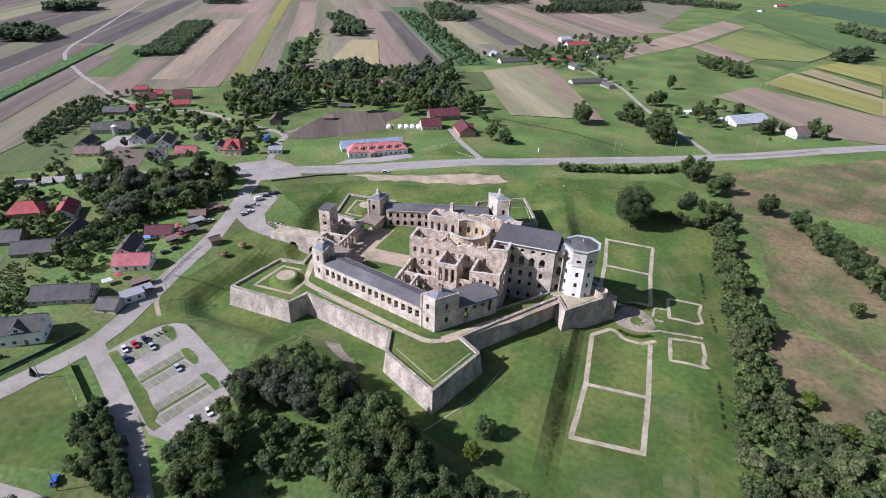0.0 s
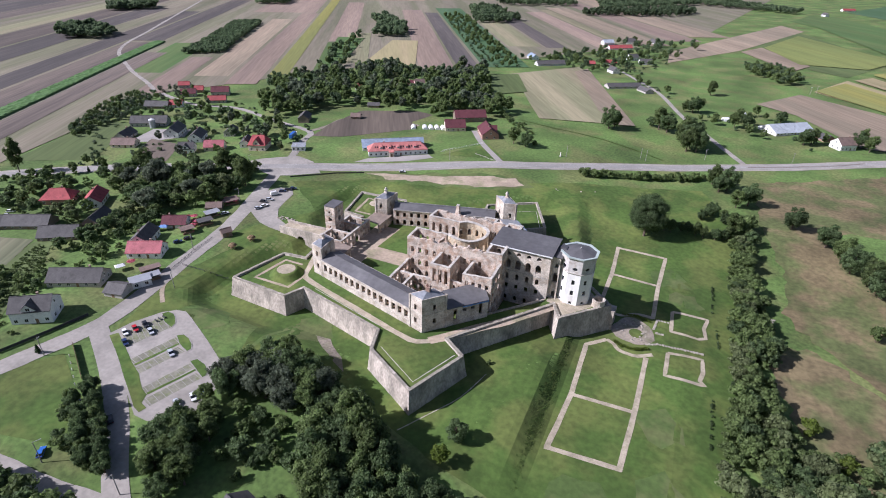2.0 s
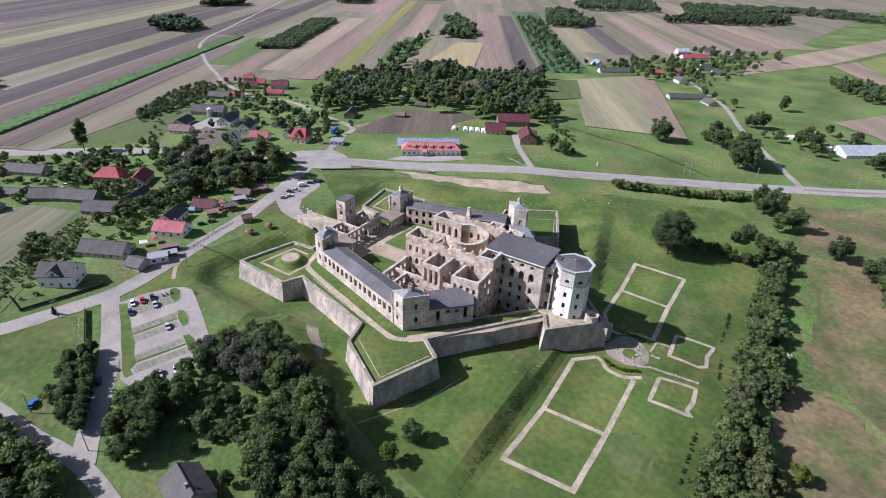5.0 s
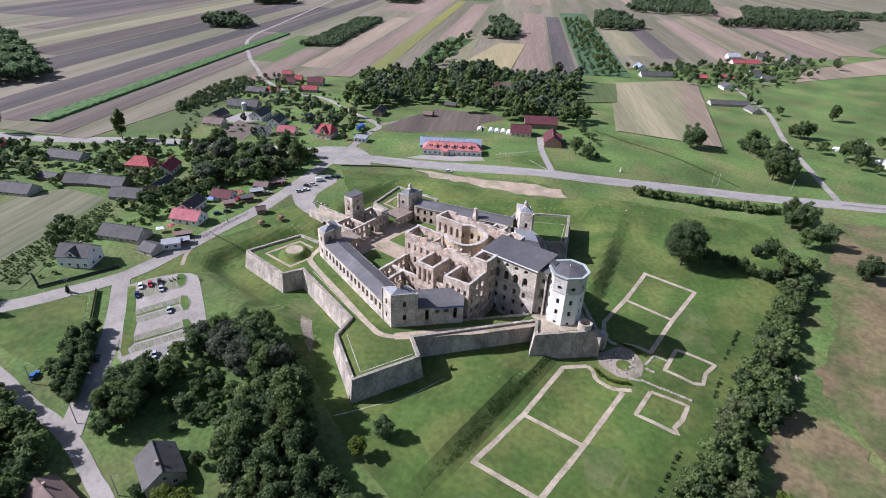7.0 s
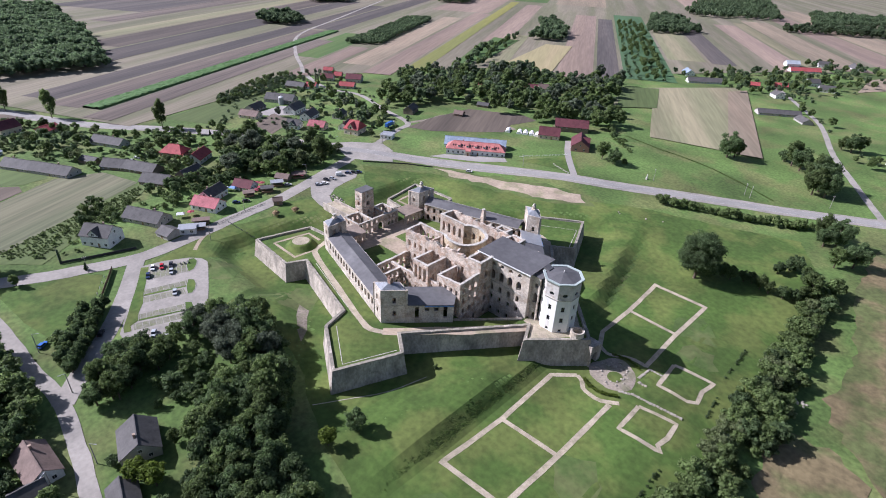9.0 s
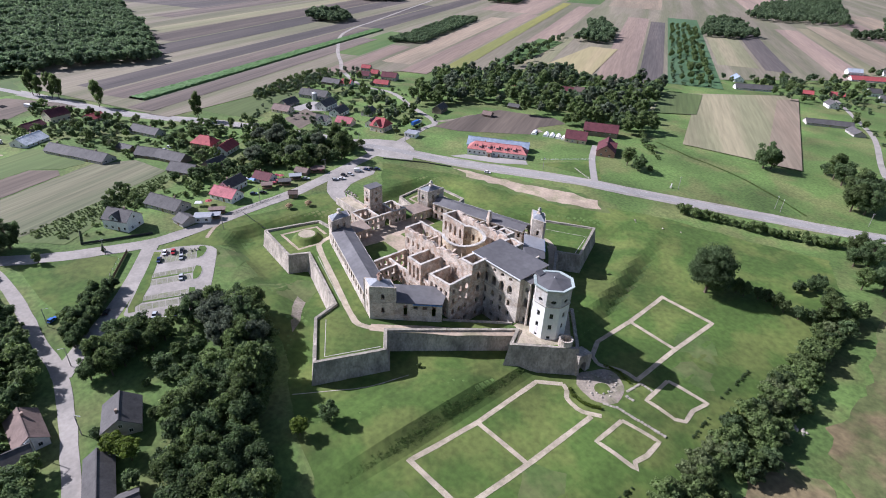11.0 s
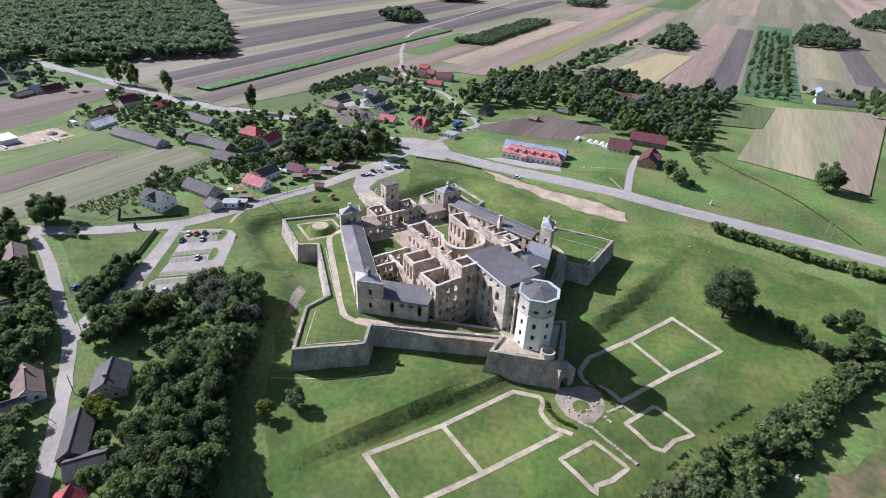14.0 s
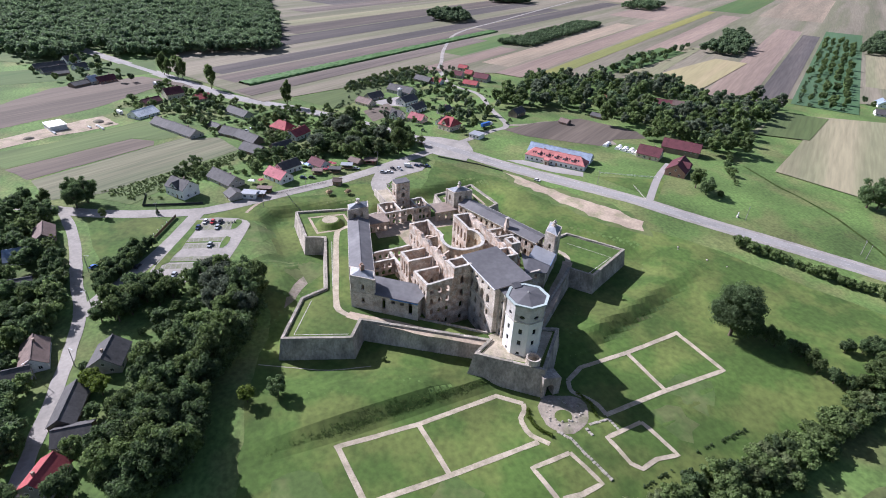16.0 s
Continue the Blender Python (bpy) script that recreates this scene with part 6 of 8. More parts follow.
def flat_shed(x, y, turn, L, W, H, roofmat, wallmat, label):
    z = float(ground_z(x, y)) - 0.1
    h = thing("market_stall" if H < 3.3 else "flat_roofed_building", label, "stall" if H < 3.3 else "building", pose(x, y, z, 0, 0, turn), group="village buildings")
    if H < 3.3:
        for sx in (-1, 1):
            for sy in (-1, 1):
                part("post", box_bm(sx * (L / 2 - 0.2) - 0.07, sx * (L / 2 - 0.2) + 0.07, sy * (W / 2 - 0.2) - 0.07, sy * (W / 2 - 0.2) + 0.07, 0, H - 0.1), M["wood"], h)
        part("counter", box_bm(-L / 2 + 0.4, L / 2 - 0.4, -W / 2 + 0.3, -W / 2 + 0.9, 0, 1.0, bevel=0.03), M["wood"], h)
        part("back_wall", box_bm(-L / 2 + 0.2, L / 2 - 0.2, W / 2 - 0.35, W / 2 - 0.25, 0, H - 0.15), wallmat, h)
    else:
        part("wall", box_bm(-L / 2, L / 2, -W / 2, W / 2, -0.5, H - 0.1, bevel=0.05), wallmat, h)
        n = max(2, int(L / 3))
        for i in range(n):
            window(h, -L / 2 + L * (i + 0.5) / n, -W / 2, H * 0.5, 0, 1.3, 1.3)
    low = [(-L / 2 - 0.4, -W / 2 - 0.4, H - 0.25), (L / 2 + 0.4, -W / 2 - 0.4, H - 0.25), (L / 2 + 0.4, W / 2 + 0.4, H + 0.1), (-L / 2 - 0.4, W / 2 + 0.4, H + 0.1)]
    part("roof", prism_bm(low, [(a, b, c2 + 0.15) for a, b, c2 in low]), roofmat, h)
    return h


flat_shed(-352, 26, 22, 15, 11, 3.8, M["white_paint"], M["wall_whitew"], "new white single-storey building with a flat roof")
flat_shed(-230, 312, 30, 9, 8, 3.6, M["pale_roof"], M["wall_whitew"], "small white roadside shop under a flat metal roof")
flat_shed(-181, 137, 60, 8, 5, 3.4, M["pale_roof"], M["wall_whitew"], "pale shed with a flat roof by the street")
flat_shed(-185.5, 146, 62, 8, 3.0, 2.8, M["roof_brown"], M["wall_wood"], "market stall under a brown sheet roof")
flat_shed(-180.5, 142, 62, 7, 3.4, 2.8, M["pale_roof"], M["wall_wood"], "market stall under a pale sheet roof")
flat_shed(-199, 192, 65, 7, 4, 3.0, M["roof_slate"], M["wall_wood"], "timber market stall with a grey roof")
flat_shed(-203, 201, 65, 7, 4, 3.0, M["pale_roof"], M["wall_wood"], "timber market stall with a pale roof")
flat_shed(-200, 181, 65, 6, 4, 2.9, M["roof_brown"], M["wall_wood"], "timber market stall with a brown roof")
flat_shed(-206, 218, 60, 8, 5, 3.0, M["roof_brown"], M["wall_wood"], "timber snack stall with a brown roof")
house(-181.5, 188.5, 62, 4.2, 3.6, 4.2, "brown", "wood")

# ---- trees ----


PHI = 1.618
LOBE = np.array([(-1, PHI, 0), (1, PHI, 0), (-1, -PHI, 0), (1, -PHI, 0), (0, -1, PHI), (0, 1, PHI), (0, -1, -PHI), (0, 1, -PHI), (PHI, 0, -1), (PHI, 0, 1), (-PHI, 0, -1), (-PHI, 0, 1)]) / 1.902
ICO = np.array([(0, 11, 5), (0, 5, 1), (0, 1, 7), (0, 7, 10), (0, 10, 11), (1, 5, 9), (5, 11, 4), (11, 10, 2), (10, 7, 6), (7, 1, 8), (3, 9, 4), (3, 4, 2), (3, 2, 6), (3, 6, 8), (3, 8, 9), (4, 9, 5), (2, 4, 11), (6, 2, 10), (8, 6, 7), (9, 8, 1)])


def leaf_cloud(seed, clumps, per, leaf, wide, tall, base, spread=1.0, cone=False, tilt=0.45, core=0.6):
    """Leaves as small tilted blades on the outsides of many clumps."""
    rng = np.random.default_rng(seed)
    V, F = [], []
    for k in range(clumps):
        if cone:
            f = k / clumps
            rr = wide * (1 - f) * 0.75
            ang = k * 2.4
            c2 = np.array([rr * math.cos(ang), rr * math.sin(ang), base + tall * f])
            cr = wide * (0.42 * (1 - f) + 0.12)
        else:
            d = rng.normal(size=3)
            d /= np.linalg.norm(d)
            q = rng.uniform(0.45, 0.86)
            c2 = np.array([d[0] * wide * q, d[1] * wide * q, base + tall * 0.5 + d[2] * tall * 0.5 * q])
            cr = wide * rng.uniform(0.2, 0.34) * spread * (1.0 if clumps > 16 else 1.3)
        n = rng.normal(size=(per, 3))
        n /= np.linalg.norm(n, axis=1)[:, None]
        n[:, 2] = np.abs(n[:, 2]) * np.where(rng.random(per) < 0.8, 1, -1)
        p = c2 + n * cr * rng.uniform(0.6, 1.2, (per, 1)) * [1, 1, 0.85]
        m = n + rng.normal(size=(per, 3)) * tilt
        m /= np.linalg.norm(m, axis=1)[:, None]
        t = np.cross(m, rng.normal(size=(per, 3)))
        t /= np.linalg.norm(t, axis=1)[:, None]
        b = np.cross(m, t)
        s = leaf * rng.uniform(0.6, 1.3, (per, 1))
        blade = np.stack([p - t * s - b * s * 0.6, p + t * s - b * s * 0.5, p + b * s * 1.1], 1)
        i0 = sum(len(x) for x in V)
        V.append(blade.reshape(-1, 3))
        F.append(np.arange(per * 3).reshape(per, 3) + i0)
        lobe = LOBE * cr * core * rng.uniform(0.85, 1.15, (12, 1)) * [1, 1, 0.85]
        V.append((lobe[ICO] + c2).reshape(-1, 3))
        F.append(np.arange(60).reshape(20, 3) + i0 + per * 3)
    return np.concatenate(V), np.concatenate(F)


def trunk_mesh(h, r, seed, limbs=5):
    rng = random.Random(seed)
    bm = bmesh.new()

    def tube(a, b, ra, rb, n=7):
        a, b = Vector(a), Vector(b)
        q = (b - a).to_track_quat("Z", "Y")
        lo = [bm.verts.new(a + q @ Vector((ra * math.cos(6.2832 * i / n), ra * math.sin(6.2832 * i / n), 0))) for i in range(n)]
        hi = [bm.verts.new(b + q @ Vector((rb * math.cos(6.2832 * i / n), rb * math.sin(6.2832 * i / n), 0))) for i in range(n)]
        for i in range(n):
            bm.faces.new((lo[i], lo[(i + 1) % n], hi[(i + 1) % n], hi[i]))

    tube((0, 0, -0.6), (0, 0, 0.3), r * 1.5, r)
    tube((0, 0, 0.3), (0.1, 0.05, h * 0.55), r, r * 0.7)
    tube((0.1, 0.05, h * 0.55), (0.1, 0, h * 0.9), r * 0.7, r * 0.2)
    for i in range(limbs):
        a = i * 2.4 + rng.random()
        z = h * (0.4 + 0.08 * i)
        tube((0.05, 0, z), (math.cos(a) * h * 0.26, math.sin(a) * h * 0.26, z + h * 0.2), r * 0.45, r * 0.12, 5)
    me = bpy.data.meshes.new("trunk")
    bm.to_mesh(me)
    bm.free()
    me.materials.append(M["bark"])
    return me


# kind: clumps, leaves a clump, leaf size, crown radius, crown height, crown base, trunk height, trunk radius, leaf material, name, label
TREES = {
    "oak": (44, 94, 0.30, 4.7, 9.2, 0.9, 8.5, 0.34, "oak", "tree", "dark green broad-leaved tree with a rounded crown"),
    "oak2": (44, 94, 0.30, 4.3, 9.8, 0.9, 9, 0.30, "ash", "tree", "mid green broad-leaved tree with an uneven crown"),
    "silver": (46, 104, 0.30, 4.9, 9.4, 0.9, 9, 0.34, "silver", "tree", "grey-green broad-leaved tree with silvery leaves"),
    "lime": (28, 90, 0.28, 3.4, 6.0, 1.6, 6, 0.22, "lime", "tree", "yellow-green young broad-leaved tree"),
    "willow": (28, 90, 0.28, 3.2, 6.0, 1.4, 6, 0.25, "willow", "tree", "pale green drooping willow tree"),
    "fir": (24, 70, 0.34, 2.2, 8.5, 0.9, 8, 0.18, "fir", "conifer", "dark green pointed conifer"),
    "poplar": (40, 60, 0.42, 3.3, 14.0, 1.4, 11, 0.22, "oak", "tree", "tall narrow dark green tree"),
    "shrub": (14, 70, 0.24, 1.9, 2.8, 0.1, 1.8, 0.10, "ash", "shrub", "low rounded green shrub"),
    "shrub2": (14, 70, 0.24, 2.0, 2.6, 0.1, 1.8, 0.10, "oak", "shrub", "low dark green bush"),
    "great": (120, 260, 0.36, 11.0, 23.0, 2.0, 20, 0.8, "oak", "tree", "large solitary dark green tree on the lawn"),
    "far": (20, 34, 0.72, 4.4, 8.0, 1.8, 8, 0.3, "far", "tree", "dark green tree in the village"),
    "far2": (20, 34, 0.72, 4.0, 9.0, 1.6, 8, 0.3, "ash", "tree", "mid green tree in the village"),
    "farshrub": (8, 26, 0.5, 2.2, 3.2, 0.1, 2, 0.12, "far", "shrub", "dark green bush at the field edge"),
}
TREES["bulk"] = (24, 42, 0.46, 4.4, 7.6, 0.6, 8, 0.3, "oak", "tree", "")
TREES["bulk2"] = (24, 42, 0.46, 4.2, 7.6, 0.6, 8, 0.3, "ash", "tree", "")
TREES["bulk3"] = (24, 42, 0.46, 3.8, 6.6, 0.5, 8, 0.3, "lime", "tree", "")
TREES["bulk4"] = (24, 42, 0.46, 4.0, 6.8, 0.5, 8, 0.3, "willow", "tree", "")
TREES["far3"] = (20, 34, 0.72, 3.6, 10.0, 1.6, 8, 0.3, "silver", "tree", "")
TREES["bulkshrub2"] = (8, 30, 0.36, 2.2, 3.0, 0.1, 2, 0.1, "oak", "shrub", "")
TREES["bulkhedge"] = (8, 60, 0.22, 2.2, 3.0, 0.1, 2, 0.1, "lime", "shrub", "")
TREES["bulkshrub"] = (10, 46, 0.36, 2.2, 3.0, 0.1, 2, 0.1, "ash", "shrub", "")
FIRST = {}


JOINED = {}


def sow(kind, x, y, s, tall):
    """Adds a crown to a joined stand of trees that nobody could count."""
    n, per, leaf, wide, high, base, th, tr, key, name, label = TREES[kind]
    store = JOINED.setdefault(key, {"v": [], "f": [], "n": 0, "shape": {}})
    if kind not in store["shape"]:
        store["shape"][kind] = leaf_cloud(300 + len(kind), n, per, leaf, wide, high, base, tilt=0.3 if kind.startswith("far") else 0.4, core=0.8 if kind.startswith("far") else 0.6)
    v0, f0 = store["shape"][kind]
    t = random.uniform(0, 6.28)
    c2, s2 = math.cos(t) * s, math.sin(t) * s
    store["v"].append(np.stack([v0[:, 0] * c2 - v0[:, 1] * s2 + x, v0[:, 0] * s2 + v0[:, 1] * c2 + y, v0[:, 2] * s * tall + float(ground_z(x, y))], 1))
    store["f"].append(f0 + store["n"])
    store["n"] += len(v0)


def plant(kind, x, y, s=1.0, tall=1.0, level=None):
    if kind.startswith(("far", "bulk")):
        return sow(kind, x, y, s, tall)
    z = float(ground_z(x, y)) if level is None else level
    m = pose(x, y, z, 0, 0, random.uniform(0, 360)) @ Matrix.Diagonal((s, s, s * tall, 1))
    if kind not in FIRST:
        n, per, leaf, wide, high, base, th, tr, key, name, label = TREES[kind]
        t = thing(name, label, name, m, group="trees and bushes")
        tr_ob = new("trunk", trunk_mesh(th, tr, len(FIRST)))
        tr_ob.parent = t
        v, f = leaf_cloud(100 + len(FIRST), n, per, leaf, wide, high, base, cone=kind == "fir")
        put("crown", v, f, M[key], t)
        FIRST[kind] = t
        return t
    return copy_thing(FIRST[kind], m)


def inside(poly, x, y):
    r = False
    for (ax, ay), (bx, by) in zip(poly, poly[1:] + poly[:1]):
        if (ay > y) != (by > y) and x < ax + (y - ay) * (bx - ax) / (by - ay):
            r = not r
    return r


def scatter(poly, gap, kinds, lo, hi, avoid=(), seed=1, jitter=0.35, tall=1.0):
    """Trees over a polygon on a shaken triangular grid."""
    rng = random.Random(seed)
    x0, x1 = min(p[0] for p in poly), max(p[0] for p in poly)
    y0, y1 = min(p[1] for p in poly), max(p[1] for p in poly)
    k, y = 0, y0
    while y < y1:
        x = x0 + (gap / 2 if k % 2 else 0)
        while x < x1:
            a, b = x + rng.uniform(-jitter, jitter) * gap, y + rng.uniform(-jitter, jitter) * gap
            if inside(poly, a, b) and not any(math.hypot(a - q[0], b - q[1]) < q[2] for q in avoid):
                plant(rng.choice(kinds), a, b, rng.uniform(lo, hi), tall * rng.uniform(0.9, 1.15))
            x += gap
        y += gap * 0.866
        k += 1


def line(pts, gap, kinds, lo, hi, seed=1, wob=0.8, skip=0.0):
    rng = random.Random(seed)
    for (ax, ay), (bx, by) in zip(pts, pts[1:]):
        n = max(1, int(math.hypot(bx - ax, by - ay) / gap))
        for i in range(n):
            if rng.random() < skip:
                continue
            t = (i + rng.random() * 0.6) / n
            plant(rng.choice(kinds), ax + (bx - ax) * t + rng.uniform(-wob, wob), ay + (by - ay) * t + rng.uniform(-wob, wob), rng.uniform(lo, hi), rng.uniform(0.9, 1.15))


ROADS = [MAIN, STREET, LANE_W]


def clear_of_roads(x, y, gap):
    for r in ROADS:
        for (ax, ay), (bx, by) in zip(r, r[1:]):
            k = max(0, min(1, ((x - ax) * (bx - ax) + (y - ay) * (by - ay)) / ((bx - ax) ** 2 + (by - ay) ** 2)))
            if math.hypot(x - ax - k * (bx - ax), y - ay - k * (by - ay)) < gap:
                return False
    return True


def gardens(poly, gap, kinds, lo, hi, seed, skip=0.3, verge=8.5, near=1.0):
    """Garden trees and bushes over a quarter of the village, clear of houses and roads."""
    rng = random.Random(seed)
    x0, x1 = min(p[0] for p in poly), max(p[0] for p in poly)
    y0, y1 = min(p[1] for p in poly), max(p[1] for p in poly)
    y = y0
    while y < y1:
        x = x0
        while x < x1:
            a, b = x + rng.uniform(0, gap), y + rng.uniform(0, gap)
            if rng.random() > skip and inside(poly, a, b) and clear_of_roads(a, b, verge) and not any(math.hypot(a - q[0], b - q[1]) < q[2] * near for q in PLOTS):
                plant(rng.choice(kinds), a, b, rng.uniform(lo, hi), rng.uniform(0.85, 1.2))
            x += gap
        y += gap


gardens([(-470, 108), (-398, 138), (-350, 192), (-300, 226), (-226, 268), (-206, 220), (-196, 170), (-222, 140), (-250, 152), (-262, 146), (-292, 136), (-303, 110), (-318, 116), (-352, 88), (-372, 64), (-405, 66)], 6.6, ["bulk2", "bulkshrub", "bulkshrub", "bulk4", "bulkshrub", "bulk", "bulkshrub"], 0.5, 1.0, 71, 0.3)
gardens([(-348, 212), (-300, 246), (-232, 288), (-240, 336), (-262, 372), (-340, 388), (-460, 420), (-480, 396), (-430, 330), (-396, 270)], 9.0, ["far2", "farshrub", "farshrub", "far3"], 0.4, 0.85, 72, 0.72)
gardens([(-210, 62), (-262, 146), (-232, 150), (-206, 146), (-190, 112), (-192, 78)], 5.0, ["bulkshrub", "bulkshrub"], 0.3, 0.6, 73, 0.3)
gardens([(-190, 786), (-140, 850), (-60, 1020), (20, 1030), (0, 900), (-20, 800), (-40, 720), (-120, 720)], 17, ["far", "far2", "farshrub"], 0.7, 1.2, 74, 0.3)
gardens([(20, 560), (60, 610), (160, 560), (160, 510), (110, 500), (60, 530)], 12, ["farshrub", "far2"], 0.6, 1.1, 75, 0.4)
gardens([(-620, -40), (-600, 40), (-480, 80), (-470, 40), (-520, -10)], 12, ["farshrub", "far2", "far"], 0.5, 1.0, 76, 0.4)
gardens([(-206, 30), (-190, 42), (-150, 48), (-118, 51), (-60, 49), (0, 40), (-10, 4), (-120, 0), (-200, -10)], 5.7, ["bulk", "bulk2", "bulk", "bulkshrub"], 0.7, 1.25, 77, 0.08, 3.6, 0.7)
gardens([(-108, 101), (-72, 101), (-62, 88), (-72, 78), (-98, 84)], 4.6, ["bulkshrub", "bulkshrub2", "bulk2", "bulk"], 0.45, 0.95, 78, 0.25, 4.0)
line([(-128, 466), (-102, 438), (-86, 423)], 5.0, ["bulk2", "bulkshrub", "bulk"], 0.5, 0.8, seed=88, wob=1.5)
# rows of dense bushes at the edge of the fields
for k in range(6):
    line([(-397 - 3.4 * k, 258 + 2 * k), (-412 - 8 * k, 318 + k), (-440 - 6.5 * k, 364 + 2 * k)], 3.8, ["far", "farshrub", "far2"], 0.42, 0.62, seed=80 + k, wob=0.8, skip=0.05)
# wood between the car park and the castle
scatter([(-107, 105), (-102, 122), (-90, 129), (-76, 125), (-58, 117), (-44, 108), (-24, 102), (-6, 92), (2, 80), (-6, 70), (-30, 70), (-46, 76), (-60, 90), (-66, 104), (-80, 108), (-92, 107)], 6.6, ["bulk", "bulk2", "bulk2"], 0.75, 1.05, seed=34)
scatter([(-107, 105), (-102, 122), (-90, 129), (-79, 126), (-71, 116), (-74, 107), (-88, 106), (-98, 104)], 6.2, ["oak", "oak2", "oak2", "silver"], 0.85, 1.2, seed=3)
scatter([(-71, 113), (-58, 115), (-44, 107), (-24, 101), (-8, 93), (1, 82), (-6, 70), (-28, 70), (-45, 77), (-58, 92), (-66, 101)], 7.2, ["oak", "oak2", "oak", "oak2", "oak"], 0.95, 1.35, seed=33, avoid=((-64, 70, 9),))
scatter([(-107, 88), (-97, 94), (-89, 90), (-96, 83), (-82, 75), (-87, 65), (-99, 66), (-107, 75)], 5.2, ["oak", "oak2", "oak2"], 0.72, 1.02, seed=4)
for x, y, k, s in ((-52, 65, "lime", 1.1), (-47, 68, "lime", 1.0), (-92, 118, "silver", 1.15), (-96, 112, "silver", 1.1), (-24.5, 121.5, "oak", 0.72), (-25.5, 111.5, "lime", 0.85), (-28, 161.5, "shrub", 0.6), (-176, 89, "fir", 0.42), (-62, 62, "shrub2", 1.2), (-58, 78, "oak2", 0.5), (-78, 86, "shrub", 1.0), (-74, 92, "shrub2", 1.1), (-84, 84, "shrub", 1.2)):
    plant(k, x, y, s)
plant("great", 13, 302, 0.93, 1.1)
# dense tall hedge beside the access lane
line([(-144, 85.5), (-124, 74), (-110, 64)], 1.9, ["oak", "oak2", "oak"], 0.44, 0.6, seed=5, wob=0.6)
line([(-146, 80.5), (-132, 73), (-116, 63)], 2.6, ["oak", "oak2", "oak"], 0.42, 0.6, seed=6, wob=1.2)
for x, y, s in ((-196, 51, 1.1), (-201, 56, 1.15), (-205, 50, 1.1)):
    plant("oak", x, y, s, 1.1)
for x, y, k, s in ((-181, 64, "oak2", 0.5), (-212, 26, "oak", 0.8), (-206, 36, "oak2", 0.8), (-196, 32, "oak", 0.8), (-185, 33, "oak2", 0.7), (-172, 28, "oak", 0.7), (-160, 43, "lime", 0.7), (-149, 45, "oak2", 0.6), (-140, 47, "oak", 0.6), (-128, 47, "shrub2", 1.2), (-117, 45, "oak", 0.7), (-109, 40, "oak2", 0.9), (-117, 32, "oak", 0.9), (-100, 34, "oak", 0.9), (-86, 38, "oak2", 0.8), (-92, 48, "shrub", 1.2), (-60, 38, "shrub", 1.2), (-48, 40, "oak", 0.8), (-30, 46, "oak2", 0.8), (-22, 62, "oak2", 0.8), (-10, 60, "oak", 0.9), (-4, 52, "oak2", 0.9), (-12, 46, "oak", 0.8)):
    plant(k, x, y, s)
# gardens south of the lane and around the western houses
scatter([(-60, 64), (-40, 70), (-20, 66), (-8, 58), (-16, 52), (-40, 56)], 7.0, ["bulk", "bulk2"], 0.6, 0.9, seed=51, avoid=((-44, 59, 9), (-31, 61, 7), (-17, 55, 8), (-52, 66, 4)))
scatter([(-147, 80), (-134, 74), (-114, 61), (-120, 60), (-134, 66), (-146, 75)], 4.6, ["bulk", "bulk2", "bulkshrub2"], 0.42, 0.62, seed=52)
scatter([(62, 116), (92, 112), (116, 140), (114, 190), (84, 186), (70, 180)], 9.5, ["bulk2", "bulkshrub", "bulk3", "bulkshrub", "bulk4", "bulkshrub2"], 0.5, 1.3, seed=53)
# hedge and thicket along the eastern hollow
EAST = [(58, 330), (57.5, 288), (58.5, 241), (59, 205), (55, 170), (54, 128), (60, 100), (95, 100), (100, 150), (84, 168), (70, 190), (75, 230), (74, 258), (67, 296), (68, 335)]
scatter(EAST, 4.5, ["bulk", "bulk2", "bulkshrub", "bulk2", "bulk2", "bulk4"], 0.55, 1.15, seed=8, avoid=((77, 255, 5), (62, 150, 5)))
scatter([(84, 170), (100, 190), (112, 170), (110, 100), (84, 95)], 10.5, ["bulk2", "bulk", "bulk2", "bulkshrub", "bulk3", "bulk4"], 0.6, 1.3, seed=9)
line([(18, 309), (34, 316), (52, 315), (60, 322)], 4.0, ["oak", "oak2"], 0.5, 0.75, seed=10)
line([(58, 330), (46, 345), (40, 330)], 4.0, ["oak", "oak2"], 0.5, 0.75, seed=11)
for x, y, k, s in ((89, 344, "oak", 0.8), (104, 330, "oak", 0.8), (110, 318, "oak2", 0.85), (113, 309, "oak", 0.9), (119, 300, "oak2", 0.9), (123, 292, "oak", 0.95), (128, 279, "oak2", 0.9), (132, 268, "oak", 0.9), (115, 254, "oak2", 0.5), (67, 369, "oak", 0.85), (60, 362, "oak2", 0.7), (55, 390, "oak", 0.9), (46, 397, "oak2", 0.8), (50, 384, "oak", 0.7), (58, 324, "oak2", 0.8), (140, 262, "oak", 0.8), (66, 300, "shrub2", 1.2)):
    plant(k, x, y, s * 1.5)
line([(-36, 362), (-11, 374), (11, 384), (28, 394), (44, 402)], 2.6, ["bulkshrub", "bulkshrub"], 1.0, 1.9, seed=13, wob=1.0)
